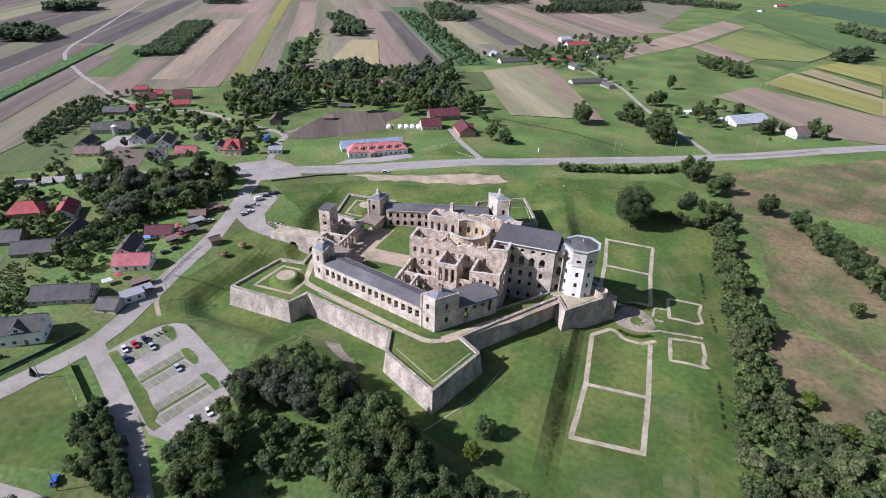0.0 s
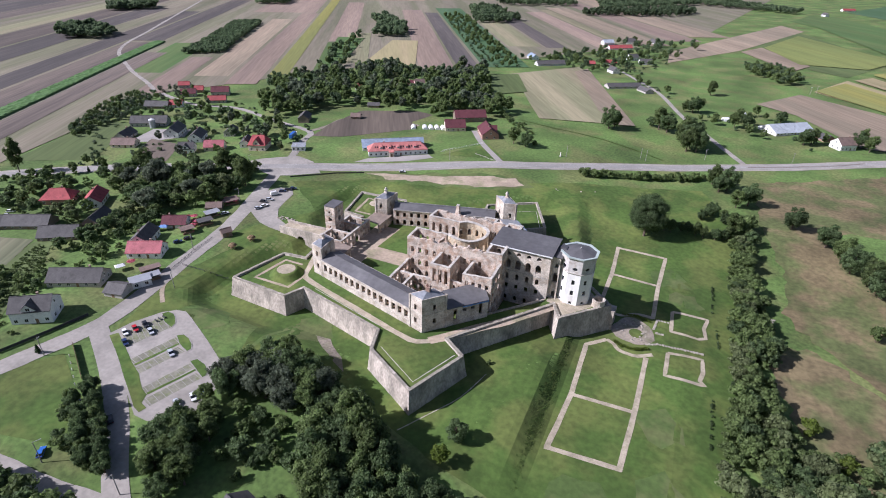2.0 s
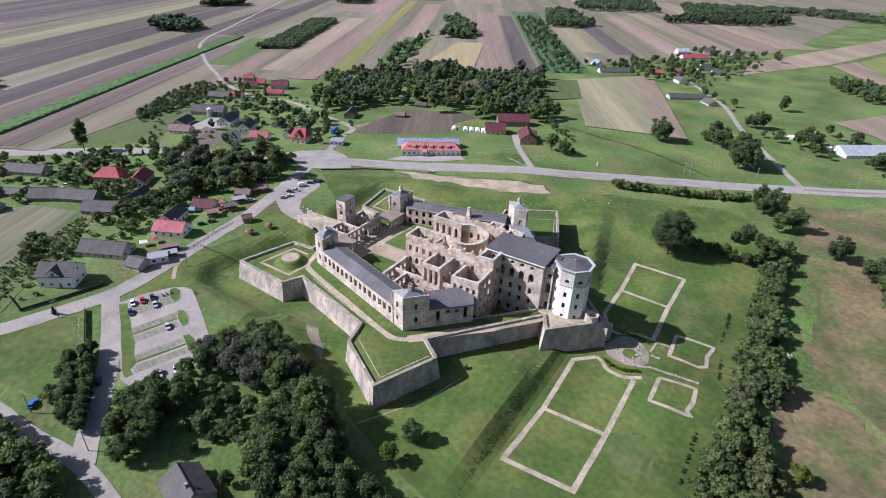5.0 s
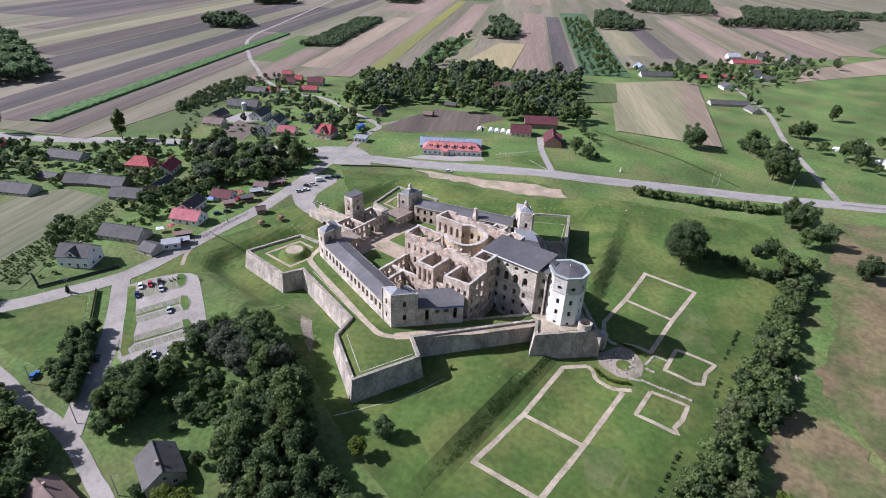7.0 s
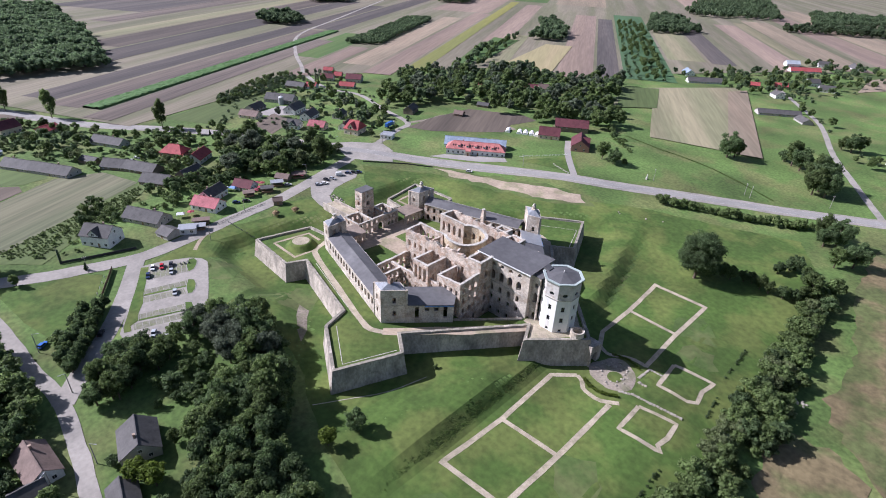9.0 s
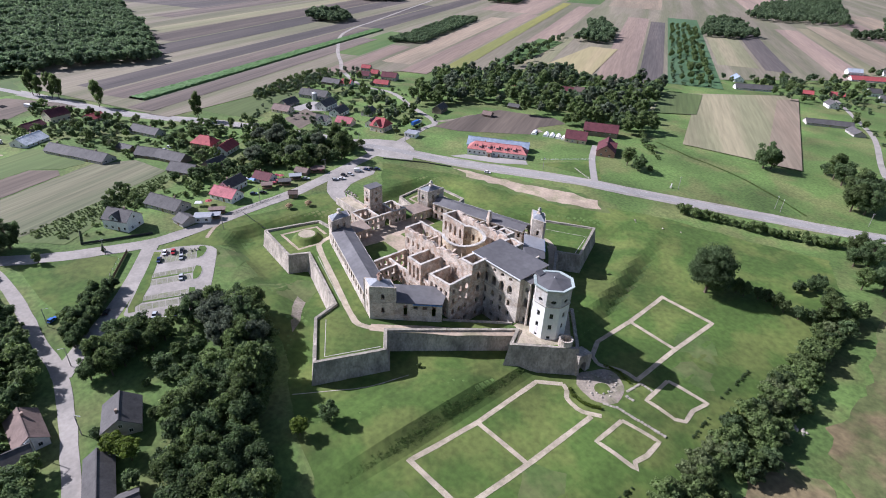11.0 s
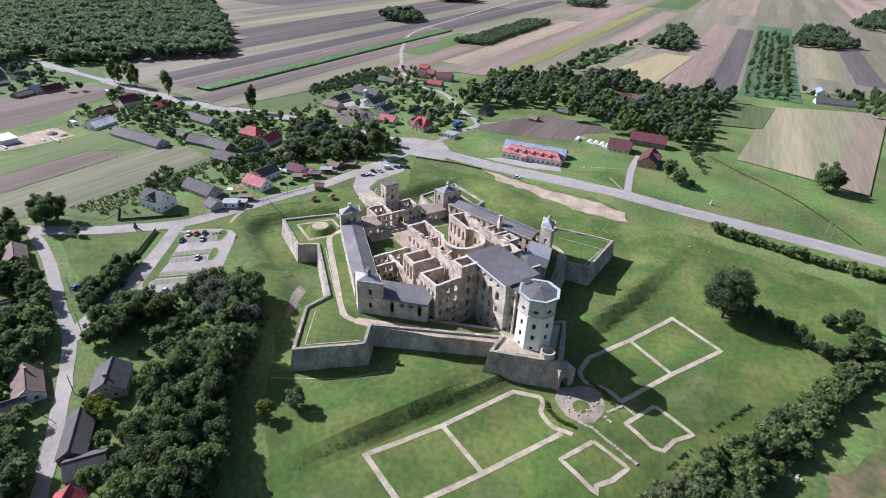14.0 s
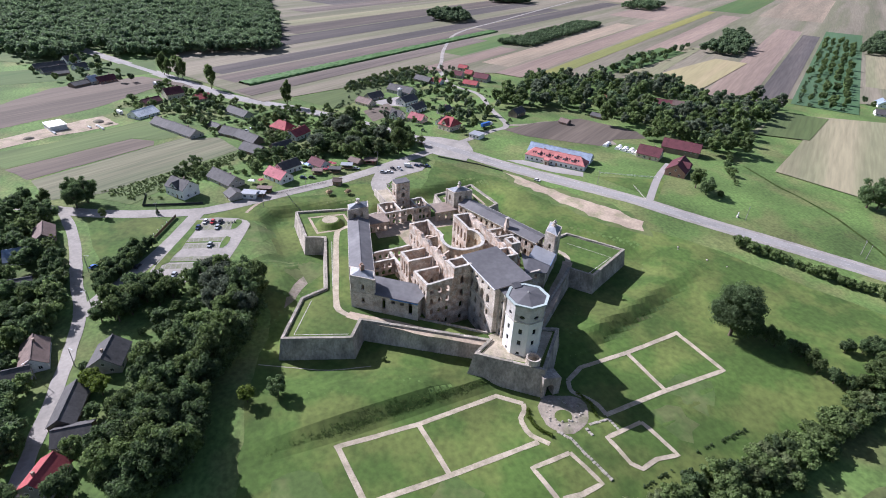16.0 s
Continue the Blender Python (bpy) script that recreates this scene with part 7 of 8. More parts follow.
for x, y, k, s in ((-95, 397, "oak2", 0.7), (-85, 395, "oak", 0.6), (-80, 402, "shrub", 1.3), (-38, 484, "oak", 1.0), (-34, 488, "oak2", 0.8), (28, 469, "oak", 1.2), (22, 474, "oak2", 1.2), (33, 462, "oak", 1.0), (26, 460, "oak2", 1.0), (1, 506, "oak2", 1.0), (8, 500, "oak", 0.9), (-6, 512, "shrub2", 1.4), (39, 666, "oak2", 0.8), (25, 579, "oak", 0.8), (30, 585, "oak2", 0.7), (18, 580, "oak2", 0.6), (61, 545, "oak2", 0.8), (70, 540, "oak", 0.8), (84, 535, "shrub", 1.5), (112, 520, "oak", 0.7), (118, 525, "oak2", 0.7), (150, 530, "oak", 0.7), (158, 524, "oak2", 0.7), (100, 585, "shrub2", 1.6)):
    plant(k, x, y, s * 1.65)
# trees along the village street and between the houses
STREET_WOOD = [(-300, 206), (-286, 236), (-262, 250), (-236, 262), (-214, 252), (-212, 232), (-216, 212), (-222, 198), (-240, 182), (-258, 190), (-270, 200)]
scatter(STREET_WOOD, 9.0, ["bulk2", "bulk4", "bulk2", "oak2", "bulk", "silver"], 0.75, 1.5, seed=14, avoid=((-212, 186, 7), (-209, 209, 6)))
scatter([(-262, 160), (-246, 184), (-226, 194), (-216, 178), (-214, 150), (-208, 140), (-226, 138), (-248, 144)], 6.5, ["bulk2", "bulkshrub", "bulk"], 0.5, 0.9, seed=15, avoid=((-254, 152, 11), (-250, 170, 8), (-211, 165, 8), (-212, 186, 7), (-206, 128, 11)))
scatter([(-246, 112), (-214, 140), (-208, 112), (-226, 96)], 6.0, ["bulk2", "bulkshrub", "bulk"], 0.45, 0.75, seed=16, avoid=((-206, 128, 12), (-197, 103, 9)))
scatter([(-330, 165), (-300, 150), (-270, 170), (-300, 205), (-345, 190)], 8.0, ["bulk2", "bulkshrub", "bulk"], 0.55, 0.95, seed=17, avoid=((-296, 179, 11), (-276, 186, 9), (-294, 143, 10), (-280, 152, 11), (-345, 154, 10)))
line([(-340, 202), (-296, 233), (-250, 258)], 9, ["fir", "oak2", "oak", "fir"], 0.6, 0.95, seed=18, skip=0.2, wob=2)
line([(-430, 118), (-380, 150), (-345, 178)], 8, ["oak2", "fir", "oak"], 0.5, 0.8, seed=19, skip=0.3, wob=3)
scatter([(-396, 100), (-370, 110), (-340, 130), (-352, 165), (-385, 140)], 9, ["far", "far2", "farshrub"], 0.5, 0.8, seed=20, avoid=((-345, 154, 10), (-405, 131, 10)))
for x, y in ((-508, 104), (-500, 108), (-490, 116), (-484, 120), (-440, 142), (-360, 196)):
    plant("oak2", x, y, random.uniform(0.85, 1.15), 1.7)
scatter([(-340, 300), (-250, 300), (-240, 330), (-275, 352), (-300, 358), (-350, 366), (-390, 362), (-400, 330), (-370, 325)], 13.0, ["far", "far2", "farshrub"], 0.5, 1.1, seed=21, avoid=((-374, 308, 16), (-336, 298, 12), (-312, 297, 10), (-284, 286, 10), (-300, 318, 9), (-270, 303, 10), (-258, 302, 10), (-250, 335, 9), (-350, 290, 18)))
plant("willow", -241, 305, 0.9)
# wood behind the village
scatter([(-330, 383), (-385, 470), (-372, 520), (-345, 566), (-318, 620), (-254, 585), (-244, 655), (-205, 635), (-170, 545), (-120, 480), (-134, 462), (-165, 450), (-182, 430), (-233, 425), (-262, 380), (-300, 375)], 11.5, ["far2", "far2", "far", "far3"], 0.75, 1.65, seed=22, avoid=((-272, 375, 14), (-258, 532, 24), (-246, 536, 22), (-296, 492, 18), (-244, 441, 12), (-247, 410, 26), (-262, 400, 16), (-200, 440, 18), (-149, 441, 16)))
scatter([(-430, 300), (-415, 282), (-392, 290), (-398, 320), (-428, 356), (-455, 384), (-466, 372)], 7.0, ["far", "farshrub"], 0.4, 0.6, seed=23, avoid=((-413, 350, 12), (-374, 308, 16)))
line([(-394, 574), (-469, 724)], 9, ["far", "far2"], 0.8, 1.1, seed=24, wob=6)
line([(-374, 584), (-458, 740), (-500, 830)], 9, ["far", "far2"], 0.7, 1.0, seed=25, wob=6)
for px, py in ((-179, 396), (-174, 400), (-169, 404)):
    plant("fir", px, py + 3, 0.6)
scatter([(-205, 755), (-190, 790), (-130, 850), (-60, 870), (-20, 820), (-35, 760), (-70, 720), (-110, 745), (-150, 725)], 15, ["far", "far2", "farshrub"], 0.7, 1.1, seed=26, avoid=((-188, 771, 12), (-156, 740, 22), (-66, 840, 10), (-45, 816, 12), (-111, 772, 10), (-87, 794, 10), (-74, 735, 10)))
scatter([(-120, 970), (-90, 1020), (-20, 1010), (-40, 940), (-90, 905)], 20, ["far", "far2"], 0.8, 1.2, seed=27, avoid=((-120, 958, 12), (-95, 926, 20), (-88, 992, 10), (-51, 1014, 18)))
scatter([(84, 872), (70, 830), (120, 760), (140, 790), (125, 860)], 10, ["far", "far2"], 0.9, 1.2, seed=28)
line([(-60, 720), (-20, 660), (10, 620)], 16, ["far2", "farshrub"], 0.7, 1.0, seed=29, wob=8)
# rows of young fruit trees between fields
for vv in (150, 160, 170, 180, 190):
    line([uv(700, vv), uv(1250, vv)], 11, ["farshrub", "farshrub", "far2"], 0.55, 1.15, seed=int(vv), wob=2)


def woods(poly, gap, seed, high=14.0, label="dense dark green wood on the horizon", crown=5.0, leaf=1.5, rows=None):
    """A far wood: many crowns of leaf blades joined in one mesh."""
    rng = random.Random(seed)
    v0, f0 = leaf_cloud(seed, 12, 16, leaf * 0.95, crown * 1.2, high * 0.75, high * 0.22, spread=1.1, tilt=0.3, core=0.85)
    V, F, n = [], [], 0
    x0, x1 = min(p[0] for p in poly), max(p[0] for p in poly)
    y0, y1 = min(p[1] for p in poly), max(p[1] for p in poly)
    y, k = y0, 0
    while y < y1:
        x = x0 + (gap / 2 if k % 2 else 0)
        while x < x1:
            a, b = x + rng.uniform(-0.4, 0.4) * gap, y + rng.uniform(-0.4, 0.4) * gap
            if inside(poly, a, b):
                s, t = rng.uniform(0.75, 1.25), rng.uniform(0, 6.28)
                c2, s2 = math.cos(t) * s, math.sin(t) * s
                z = float(ground_z(a, b))
                V.append(np.stack([v0[:, 0] * c2 - v0[:, 1] * s2 + a, v0[:, 0] * s2 + v0[:, 1] * c2 + b, v0[:, 2] * s * rng.uniform(0.85, 1.15) + z], 1))
                F.append(f0 + n)
                n += len(v0)
            x += gap
        y += gap * 0.866
        k += 1
    if V:
        ob = put("woodland", np.concatenate(V), np.concatenate(F), M["far"])
        tagged(ob, label, "wood", kind="stuff")


woods([(-660, -60), (-603, -18), (-606, 20), (-668, 30), (-604, 62), (-600, 120), (-606, 175), (-596, 236), (-800, 275), (-1150, 320), (-1300, 100), (-1250, -200), (-800, -260)], 9.5, 31)
woods([(-830, 545), (-785, 570), (-800, 610), (-870, 640), (-900, 590)], 9, 32)
woods([(-1065, 800), (-1030, 880), (-1080, 930), (-1120, 850)], 10, 33)
woods([uv(770, -240), uv(1085, -246), uv(1090, -200), uv(780, -194)], 5.5, 34, high=6, crown=2.6, leaf=1.0, label="young dark green tree plantation between fields")
woods([(-470, 815), (-430, 840), (-430, 880), (-560, 1025), (-585, 1005), (-500, 900)], 10, 35)
woods([(-945, 1085), (-885, 1125), (-960, 1250), (-1010, 1200)], 12, 36)
woods([(-395, 1085), (-340, 1110), (-330, 1170), (-470, 1360), (-510, 1330)], 12, 37)
woods([(-220, 1500), (-13, 1827), (217, 1721), (240, 1780), (60, 1980), (-300, 1800)], 15, 38)
woods([(360, 1370), (399, 1205), (430, 1230), (400, 1400)], 12, 39)
woods([(262, 965), (285, 950), (340, 1040), (322, 1060)], 10, 40)
woods([(-620, 1900), (-500, 1500), (-440, 1450), (-300, 1560), (-420, 1900), (-560, 2300)], 16, 41)
woods([(-250, 1380), (-235, 1350), (-50, 1460), (0, 1600), (-60, 1640)], 14, 42)

WORDS = {"lime": "yellow-green bushes in the eastern hedgerow", "willow": "pale green willow bushes in the hedgerow", "silver": "silvery green trees behind the village", "oak": "dense dark green thicket and hedgerow", "ash": "dense mid green thicket of bushes and trees", "far": "dark green trees and woods behind the village"}

# ---- vehicles ----
PAINT = {"white": (0.72, 0.72, 0.70), "red": (0.42, 0.02, 0.025), "navy": (0.02, 0.035, 0.10), "silver": (0.42, 0.44, 0.46), "black": (0.02, 0.02, 0.024), "blue": (0.03, 0.12, 0.42)}
for k, v in PAINT.items():
    M["paint_" + k] = mat("car_paint_" + k, v, 0.3, 0.04, 0.5, 2.0, spec=0.6)
M["tyre"] = mat("tyre_rubber", (0.025, 0.025, 0.025), 0.9, 0.1, 1.0, 4.0)
M["lamp_red"] = mat("lamp_red", (0.3, 0.02, 0.02), 0.3, 0.05, 1, 3)
CARS = {}


def car(x, y, turn, paint, van=False):
    key = (paint, van)
    m = pose(x, y, float(ground_z(x, y)) + 0.16, 0, 0, turn)
    if key in CARS:
        return copy_thing(CARS[key], m)
    c2 = thing("van" if van else "car", f"parked {paint} {'delivery van' if van else 'passenger car'} on the asphalt", "van" if van else "car", m, group="parked vehicles")
    L, W = (2.55, 0.98) if van else (2.15, 0.88)
    h0, h1, h2 = (0.3, 1.15, 2.3) if van else (0.28, 0.86, 1.45)
    low = [(-L, -W, h0), (L, -W, h0), (L, W, h0), (-L, W, h0)]
    bm = bmesh.new()
    rings = [[(-L + 0.1, -W + 0.06, h0), (L - 0.1, -W + 0.06, h0), (L - 0.1, W - 0.06, h0), (-L + 0.1, W - 0.06, h0)],
             [(-L, -W, h0 + 0.25), (L, -W, h0 + 0.25), (L, W, h0 + 0.25), (-L, W, h0 + 0.25)],
             [(-L + 0.06, -W + 0.03, h1), (L - 0.1, -W + 0.03, h1 - 0.12), (L - 0.1, W - 0.03, h1 - 0.12), (-L + 0.06, W - 0.03, h1)]]
    lv = [[bm.verts.new(p) for p in r] for r in rings]
    for a, b in zip(lv, lv[1:]):
        for i in range(4):
            bm.faces.new((a[i], a[(i + 1) % 4], b[(i + 1) % 4], b[i]))
    bm.faces.new(lv[0][::-1]), bm.faces.new(lv[-1])
    bmesh.ops.bevel(bm, geom=bm.edges[:], offset=0.06, segments=2, affect="EDGES")
    part("body", bm, M["paint_" + paint], c2)
    f, r = (L - 0.9, -L + 0.1) if van else (L - 1.2, -L + 0.25)
    g = prism_bm([(r, -W + 0.06, h1 - 0.04), (f, -W + 0.06, h1 - 0.06), (f, W - 0.06, h1 - 0.06), (r, W - 0.06, h1 - 0.04)], [(r + (0.05 if van else 0.4), -W + 0.17, h2 - 0.05), (f - (0.5 if van else 0.65), -W + 0.17, h2 - 0.05), (f - (0.5 if van else 0.65), W - 0.17, h2 - 0.05), (r + (0.05 if van else 0.4), W - 0.17, h2 - 0.05)])
    part("cabin_glass", g, M["paint_" + paint] if van else M["dark_glass"], c2)
    rb = box_bm(r + (0.05 if van else 0.42), f - (0.5 if van else 0.67), -W + 0.16, W - 0.16, h2 - 0.06, h2 + 0.02, bevel=0.03)
    part("roof", rb, M["paint_" + paint], c2)
    if van:
        part("windscreen", prism_bm([(f - 0.02, -W + 0.12, h1), (f + 0.03, -W + 0.12, h1), (f + 0.03, W - 0.12, h1), (f - 0.02, W - 0.12, h1)], [(f - 0.45, -W + 0.2, h2 - 0.15), (f - 0.4, -W + 0.2, h2 - 0.15), (f - 0.4, W - 0.2, h2 - 0.15), (f - 0.45, W - 0.2, h2 - 0.15)]), M["dark_glass"], c2)
    for sx in (-1, 1):
        for sy in (-1, 1):
            wv = bmesh.new()
            bmesh.ops.create_cone(wv, cap_ends=True, segments=14, radius1=0.31, radius2=0.31, depth=0.2)
            w = part("wheel", wv, M["tyre"], c2, m=pose(sx * (L - 0.75), sy * (W - 0.08), 0.31, 90, 0, 0))
            hb = bmesh.new()
            bmesh.ops.create_cone(hb, cap_ends=True, segments=10, radius1=0.18, radius2=0.16, depth=0.24)
            part("rim", hb, M["steel"], w)
        for sy in (-1, 1):
            part("headlight" if sx > 0 else "tail_light", box_bm(sx * (L - 0.02) - 0.05, sx * (L - 0.02) + 0.03, sy * (W - 0.25) - 0.16, sy * (W - 0.25) + 0.16, h0 + 0.3, h0 + 0.46, bevel=0.02), M["white_paint"] if sx > 0 else M["lamp_red"], c2)
    CARS[key] = c2
    return c2


for x, y, t, k in ((-159, 111, -25, "white"), (-157.6, 114.4, -25, "red"), (-156.4, 118.0, -25, "black"), (-151.2, 116, -25, "silver"), (-154, 107, -25, "navy"), (-134.8, 110.6, -25, "silver"), (-111, 98, -30, "white"), (-109, 100.8, -30, "navy"), (-113.5, 93.4, -30, "silver"), (-126.5, 79, 150, "black"), (-133, 61.5, 130, "blue"),
                   (-188.5, 220.5, 70, "silver"), (-187.6, 224.5, 70, "white"), (-191.5, 228.5, 20, "black"), (-190.5, 232.5, 20, "silver"), (-191.5, 245.5, 35, "navy"), (-190.3, 249, 35, "black"), (-188.8, 252, 35, "navy"), (-144, 309.5, 30, "white"), (-304, 157, 30, "white"), (-300, 153, 30, "silver"), (-196, 171, 62, "navy"), (-194.5, 176, 62, "black"), (-199, 206, 62, "silver"), (-141, 79, 150, "navy")):
    car(x, y, t, k)
car(-192.5, 239.5, 62, "white", True)


def lorry(x, y, turn):
    t = thing("lorry", "parked lorry with a blue box body", "lorry", pose(x, y, float(ground_z(x, y)) + 0.1, 0, 0, turn), group="parked vehicles")
    part("box_body", box_bm(-6, 3.4, -1.25, 1.25, 1.1, 3.9, bevel=0.06), M["paint_blue"], t, "blue tarpaulin box body")
    part("cab", box_bm(3.7, 5.8, -1.2, 1.2, 0.6, 3.2, bevel=0.15), M["paint_white"], t)
    part("windscreen", box_bm(5.78, 5.84, -1.0, 1.0, 1.9, 2.8), M["dark_glass"], t)
    part("chassis", box_bm(-6, 5.2, -0.5, 0.5, 0.7, 1.1), M["steel"], t)
    for sx in (-5, -3.8, 4.6):
        for sy in (-1.1, 1.1):
            wv = bmesh.new()
            bmesh.ops.create_cone(wv, cap_ends=True, segments=14, radius1=0.5, radius2=0.5, depth=0.3)
            part("wheel", wv, M["tyre"], t, m=pose(sx, sy, 0.5, 90, 0, 0))


lorry(-251.5, 333, 108)

# ---- street furniture and small things ----
POLE = {}


def pole(x, y, lamp_arm=False, h=8.5):
    z = float(ground_z(x, y))
    m = pose(x, y, z, 0, 0, random.uniform(0, 360))
    if lamp_arm in POLE:
        return copy_thing(POLE[lamp_arm], m)
    p = thing("street_lamp" if lamp_arm else "utility_pole", "grey concrete street lamp pole with an arm" if lamp_arm else "tall grey concrete utility pole with a crossarm", "pole", m, group="poles")
    part("post", prism_bm(ring(0, 0, 0.17, 8, -0.5), ring(0, 0, 0.1, 8, h)), M["paving"], p)
    if lamp_arm:
        part("arm", box_bm(0, 1.6, -0.05, 0.05, h - 0.15, h - 0.03), M["steel"], p)
        part("lamp_head", box_bm(1.4, 2.1, -0.14, 0.14, h - 0.22, h - 0.06, bevel=0.04), M["steel"], p)
    else:
        part("crossarm", box_bm(-0.9, 0.9, -0.06, 0.06, h - 0.7, h - 0.55), M["steel"], p)
        for dx in (-0.8, 0, 0.8):
            part("insulator", prism_bm(ring(dx, 0, 0.07, 6, h - 0.55), ring(dx, 0, 0.05, 6, h - 0.25)), M["white_paint"], p)
    POLE[lamp_arm] = p
    return p


for x, y, k in ((-167, 142, False), (-173, 89, False), (-310, 215, False), (-101, 62, True), (-66, 58.5, True), (-187, 39, True), (-53, 392, False), (0, 419, False), (-4, 421, False), (-64, 47, True), (-130, 59.5, True), (139, 726, False), (146, 735, False), (40, 446, False), (-124, 342, False), (-222, 300, True), (-236, 268, True), (-203, 222, True), (-185, 170, False), (-262, 250, False), (100, 470, False)):
    pole(x, y, k)


def fence(pts, label, h=1.2, gap=2.4, slats=False, material="wood"):
    """Posts with rails, or close boards, along a line over the ground."""
    f = thing("fence", label, "fence")
    for (ax, ay), (bx, by) in zip(pts, pts[1:]):
        L = math.hypot(bx - ax, by - ay)
        n = max(1, int(L / gap))
        t = math.degrees(math.atan2(by - ay, bx - ax))
        for i in range(n):
            x, y = ax + (bx - ax) * i / n, ay + (by - ay) * i / n
            z = float(ground_z(x, y))
            m = pose(x, y, z, 0, 0, t)
            part("post", box_bm(-0.07, 0.07, -0.07, 0.07, -0.4, h), M[material], f, m=m)
            if slats:
                part("panel", box_bm(0.07, L / n - 0.07, -0.03, 0.03, 0.05, h - 0.08), M[material], f, m=m)
            else:
                for zz in (0.45, 0.9):
                    part("rail", box_bm(0.07, L / n - 0.07, -0.03, 0.03, h * zz - 0.1, h * zz), M[material], f, m=m)
    return f


M["dark_fence_and_depth"] = mat("dark_fence_and_depth", (0.05, 0.05, 0.05), 0.8, 0.15, 0.5, 2.0)
fence([(-188, 82), (-184, 97), (-180.5, 112)], "dark grey panel fence along the street garden", 1.4, slats=True, material="dark_fence_and_depth")
fence([(-188, 82), (-203, 84)], "dark grey panel fence beside the garden", 1.2, slats=True, material="dark_fence_and_depth")
fence([(-179.5, 152), (-184, 172), (-185.5, 183)], "dark timber rail fence along the village street", 1.0, material="dark_fence_and_depth")
fence([(-178, 157), (-166, 158), (-156, 162)], "dark timber rail fence down the castle bank", 1.0, material="dark_fence_and_depth")
fence([(-169.5, 97.5), (-149.5, 86.5)], "weathered timber panel fence beside the access lane", 1.9, slats=True)
fence([(-202, 266), (-182, 286.5), (-166, 297)], "dark low retaining fence below the main road", 0.9, slats=True, material="dark_fence_and_depth")
fence([(-136.5, 355), (-116, 386)], "pale post fence along the farm drive", 1.1, material="white_paint")
fence([(-112, 361), (-91, 352)], "pale post fence beside the lawn", 1.0, material="coping")
fence([(70, 445), (130, 478), (150, 492)], "brown timber fence along the road", 1.0)
for i in range(5):
    a = 2.5 + i * 4.2
    x, y = -167 + a * 0.866, 94 - a * 0.5
    b = thing("bollard", "short white bollard beside the access lane", "bollard", pose(x, y, float(ground_z(x, y)) + 0.1), group="bollards")
    part("post", prism_bm(ring(0, 0, 0.16, 8, -0.2), ring(0, 0, 0.12, 8, 0.9)), M["white_paint"], b)
    part("cap", prism_bm(ring(0, 0, 0.2, 8, 0.9), ring(0, 0, 0.06, 8, 1.05)), M["white_paint"], b)


def parasol(x, y, r, h, material, label, thatch=False):
    p = thing("thatched_shelter" if thatch else "parasol", label, "shelter" if thatch else "parasol", pose(x, y, float(ground_z(x, y)) + 0.05), group="shelters")
    part("post", prism_bm(ring(0, 0, 0.06 if not thatch else 0.14, 8, -0.2), ring(0, 0, 0.05, 8, h)), M["wood"], p)
    n = 10
    bm = bmesh.new()
    lo = [bm.verts.new(q) for q in ring(0, 0, r, n, h - r * (0.28 if not thatch else 0.5))]
    mi = [bm.verts.new(q) for q in ring(0, 0, r * 0.55, n, h - r * 0.08)]
    top = bm.verts.new((0, 0, h + 0.12))
    for i in range(n):
        j = (i + 1) % n
        bm.faces.new((lo[i], lo[j], mi[j], mi[i])), bm.faces.new((mi[i], mi[j], top))
    bmesh.ops.solidify(bm, geom=bm.faces[:], thickness=0.05 if not thatch else 0.25)
    part("canopy", bm, material, p)
    if thatch:
        part("table", prism_bm(ring(0, 0, 0.8, 10, 0.68), ring(0, 0, 0.8, 10, 0.76)), M["wood"], p)
        for a in range(4):
            part("bench", box_bm(-0.6, 0.6, -0.18, 0.18, 0.38, 0.45), M["wood"], p, m=pose(1.3 * math.cos(a * 1.571), 1.3 * math.sin(a * 1.571), 0, 0, 0, math.degrees(a * 1.571) + 90))


M["thatch"] = mat("thatch", (0.36, 0.26, 0.15), 0.95, 0.25, 0.6, 3.0)
M["pink_cloth"] = mat("pink_cloth", (0.62, 0.16, 0.2), 0.8, 0.08, 0.5, 2.0)
parasol(-169.5, 180, 2.2, 3.0, M["thatch"], "thatched round picnic shelter on the lawn", True)
parasol(-167, 190.5, 2.2, 3.0, M["thatch"], "thatched round picnic shelter on the lawn", True)
for x, y in ((-206, 215.5), (-203.5, 219), (-203.5, 190), (-201, 186)):
    parasol(x, y, 1.9, 2.7, M["pink_cloth"], "pinkish red cloth parasol before a stall")


def boulders(spots, name, label, lo=0.4, hi=0.9, material="coping"):
    for i, (x, y) in enumerate(spots):
        bm = bmesh.new()
        bmesh.ops.create_icosphere(bm, subdivisions=2, radius=1.0)
        for v in bm.verts:
            v.co *= 1 + 0.28 * noise.noise(v.co * 1.3 + Vector((i * 7.1, 0, 0)))
            v.co.z *= 0.7
        s = random.uniform(lo, hi)
        ob = part(name, bm, M[material], None, m=pose(x, y, float(ground_z(x, y)) + s * 0.3, 0, 0, i * 47) @ Matrix.Diagonal((s, s * 0.8, s, 1)))
        tagged(ob, label, name, group=name + "s")


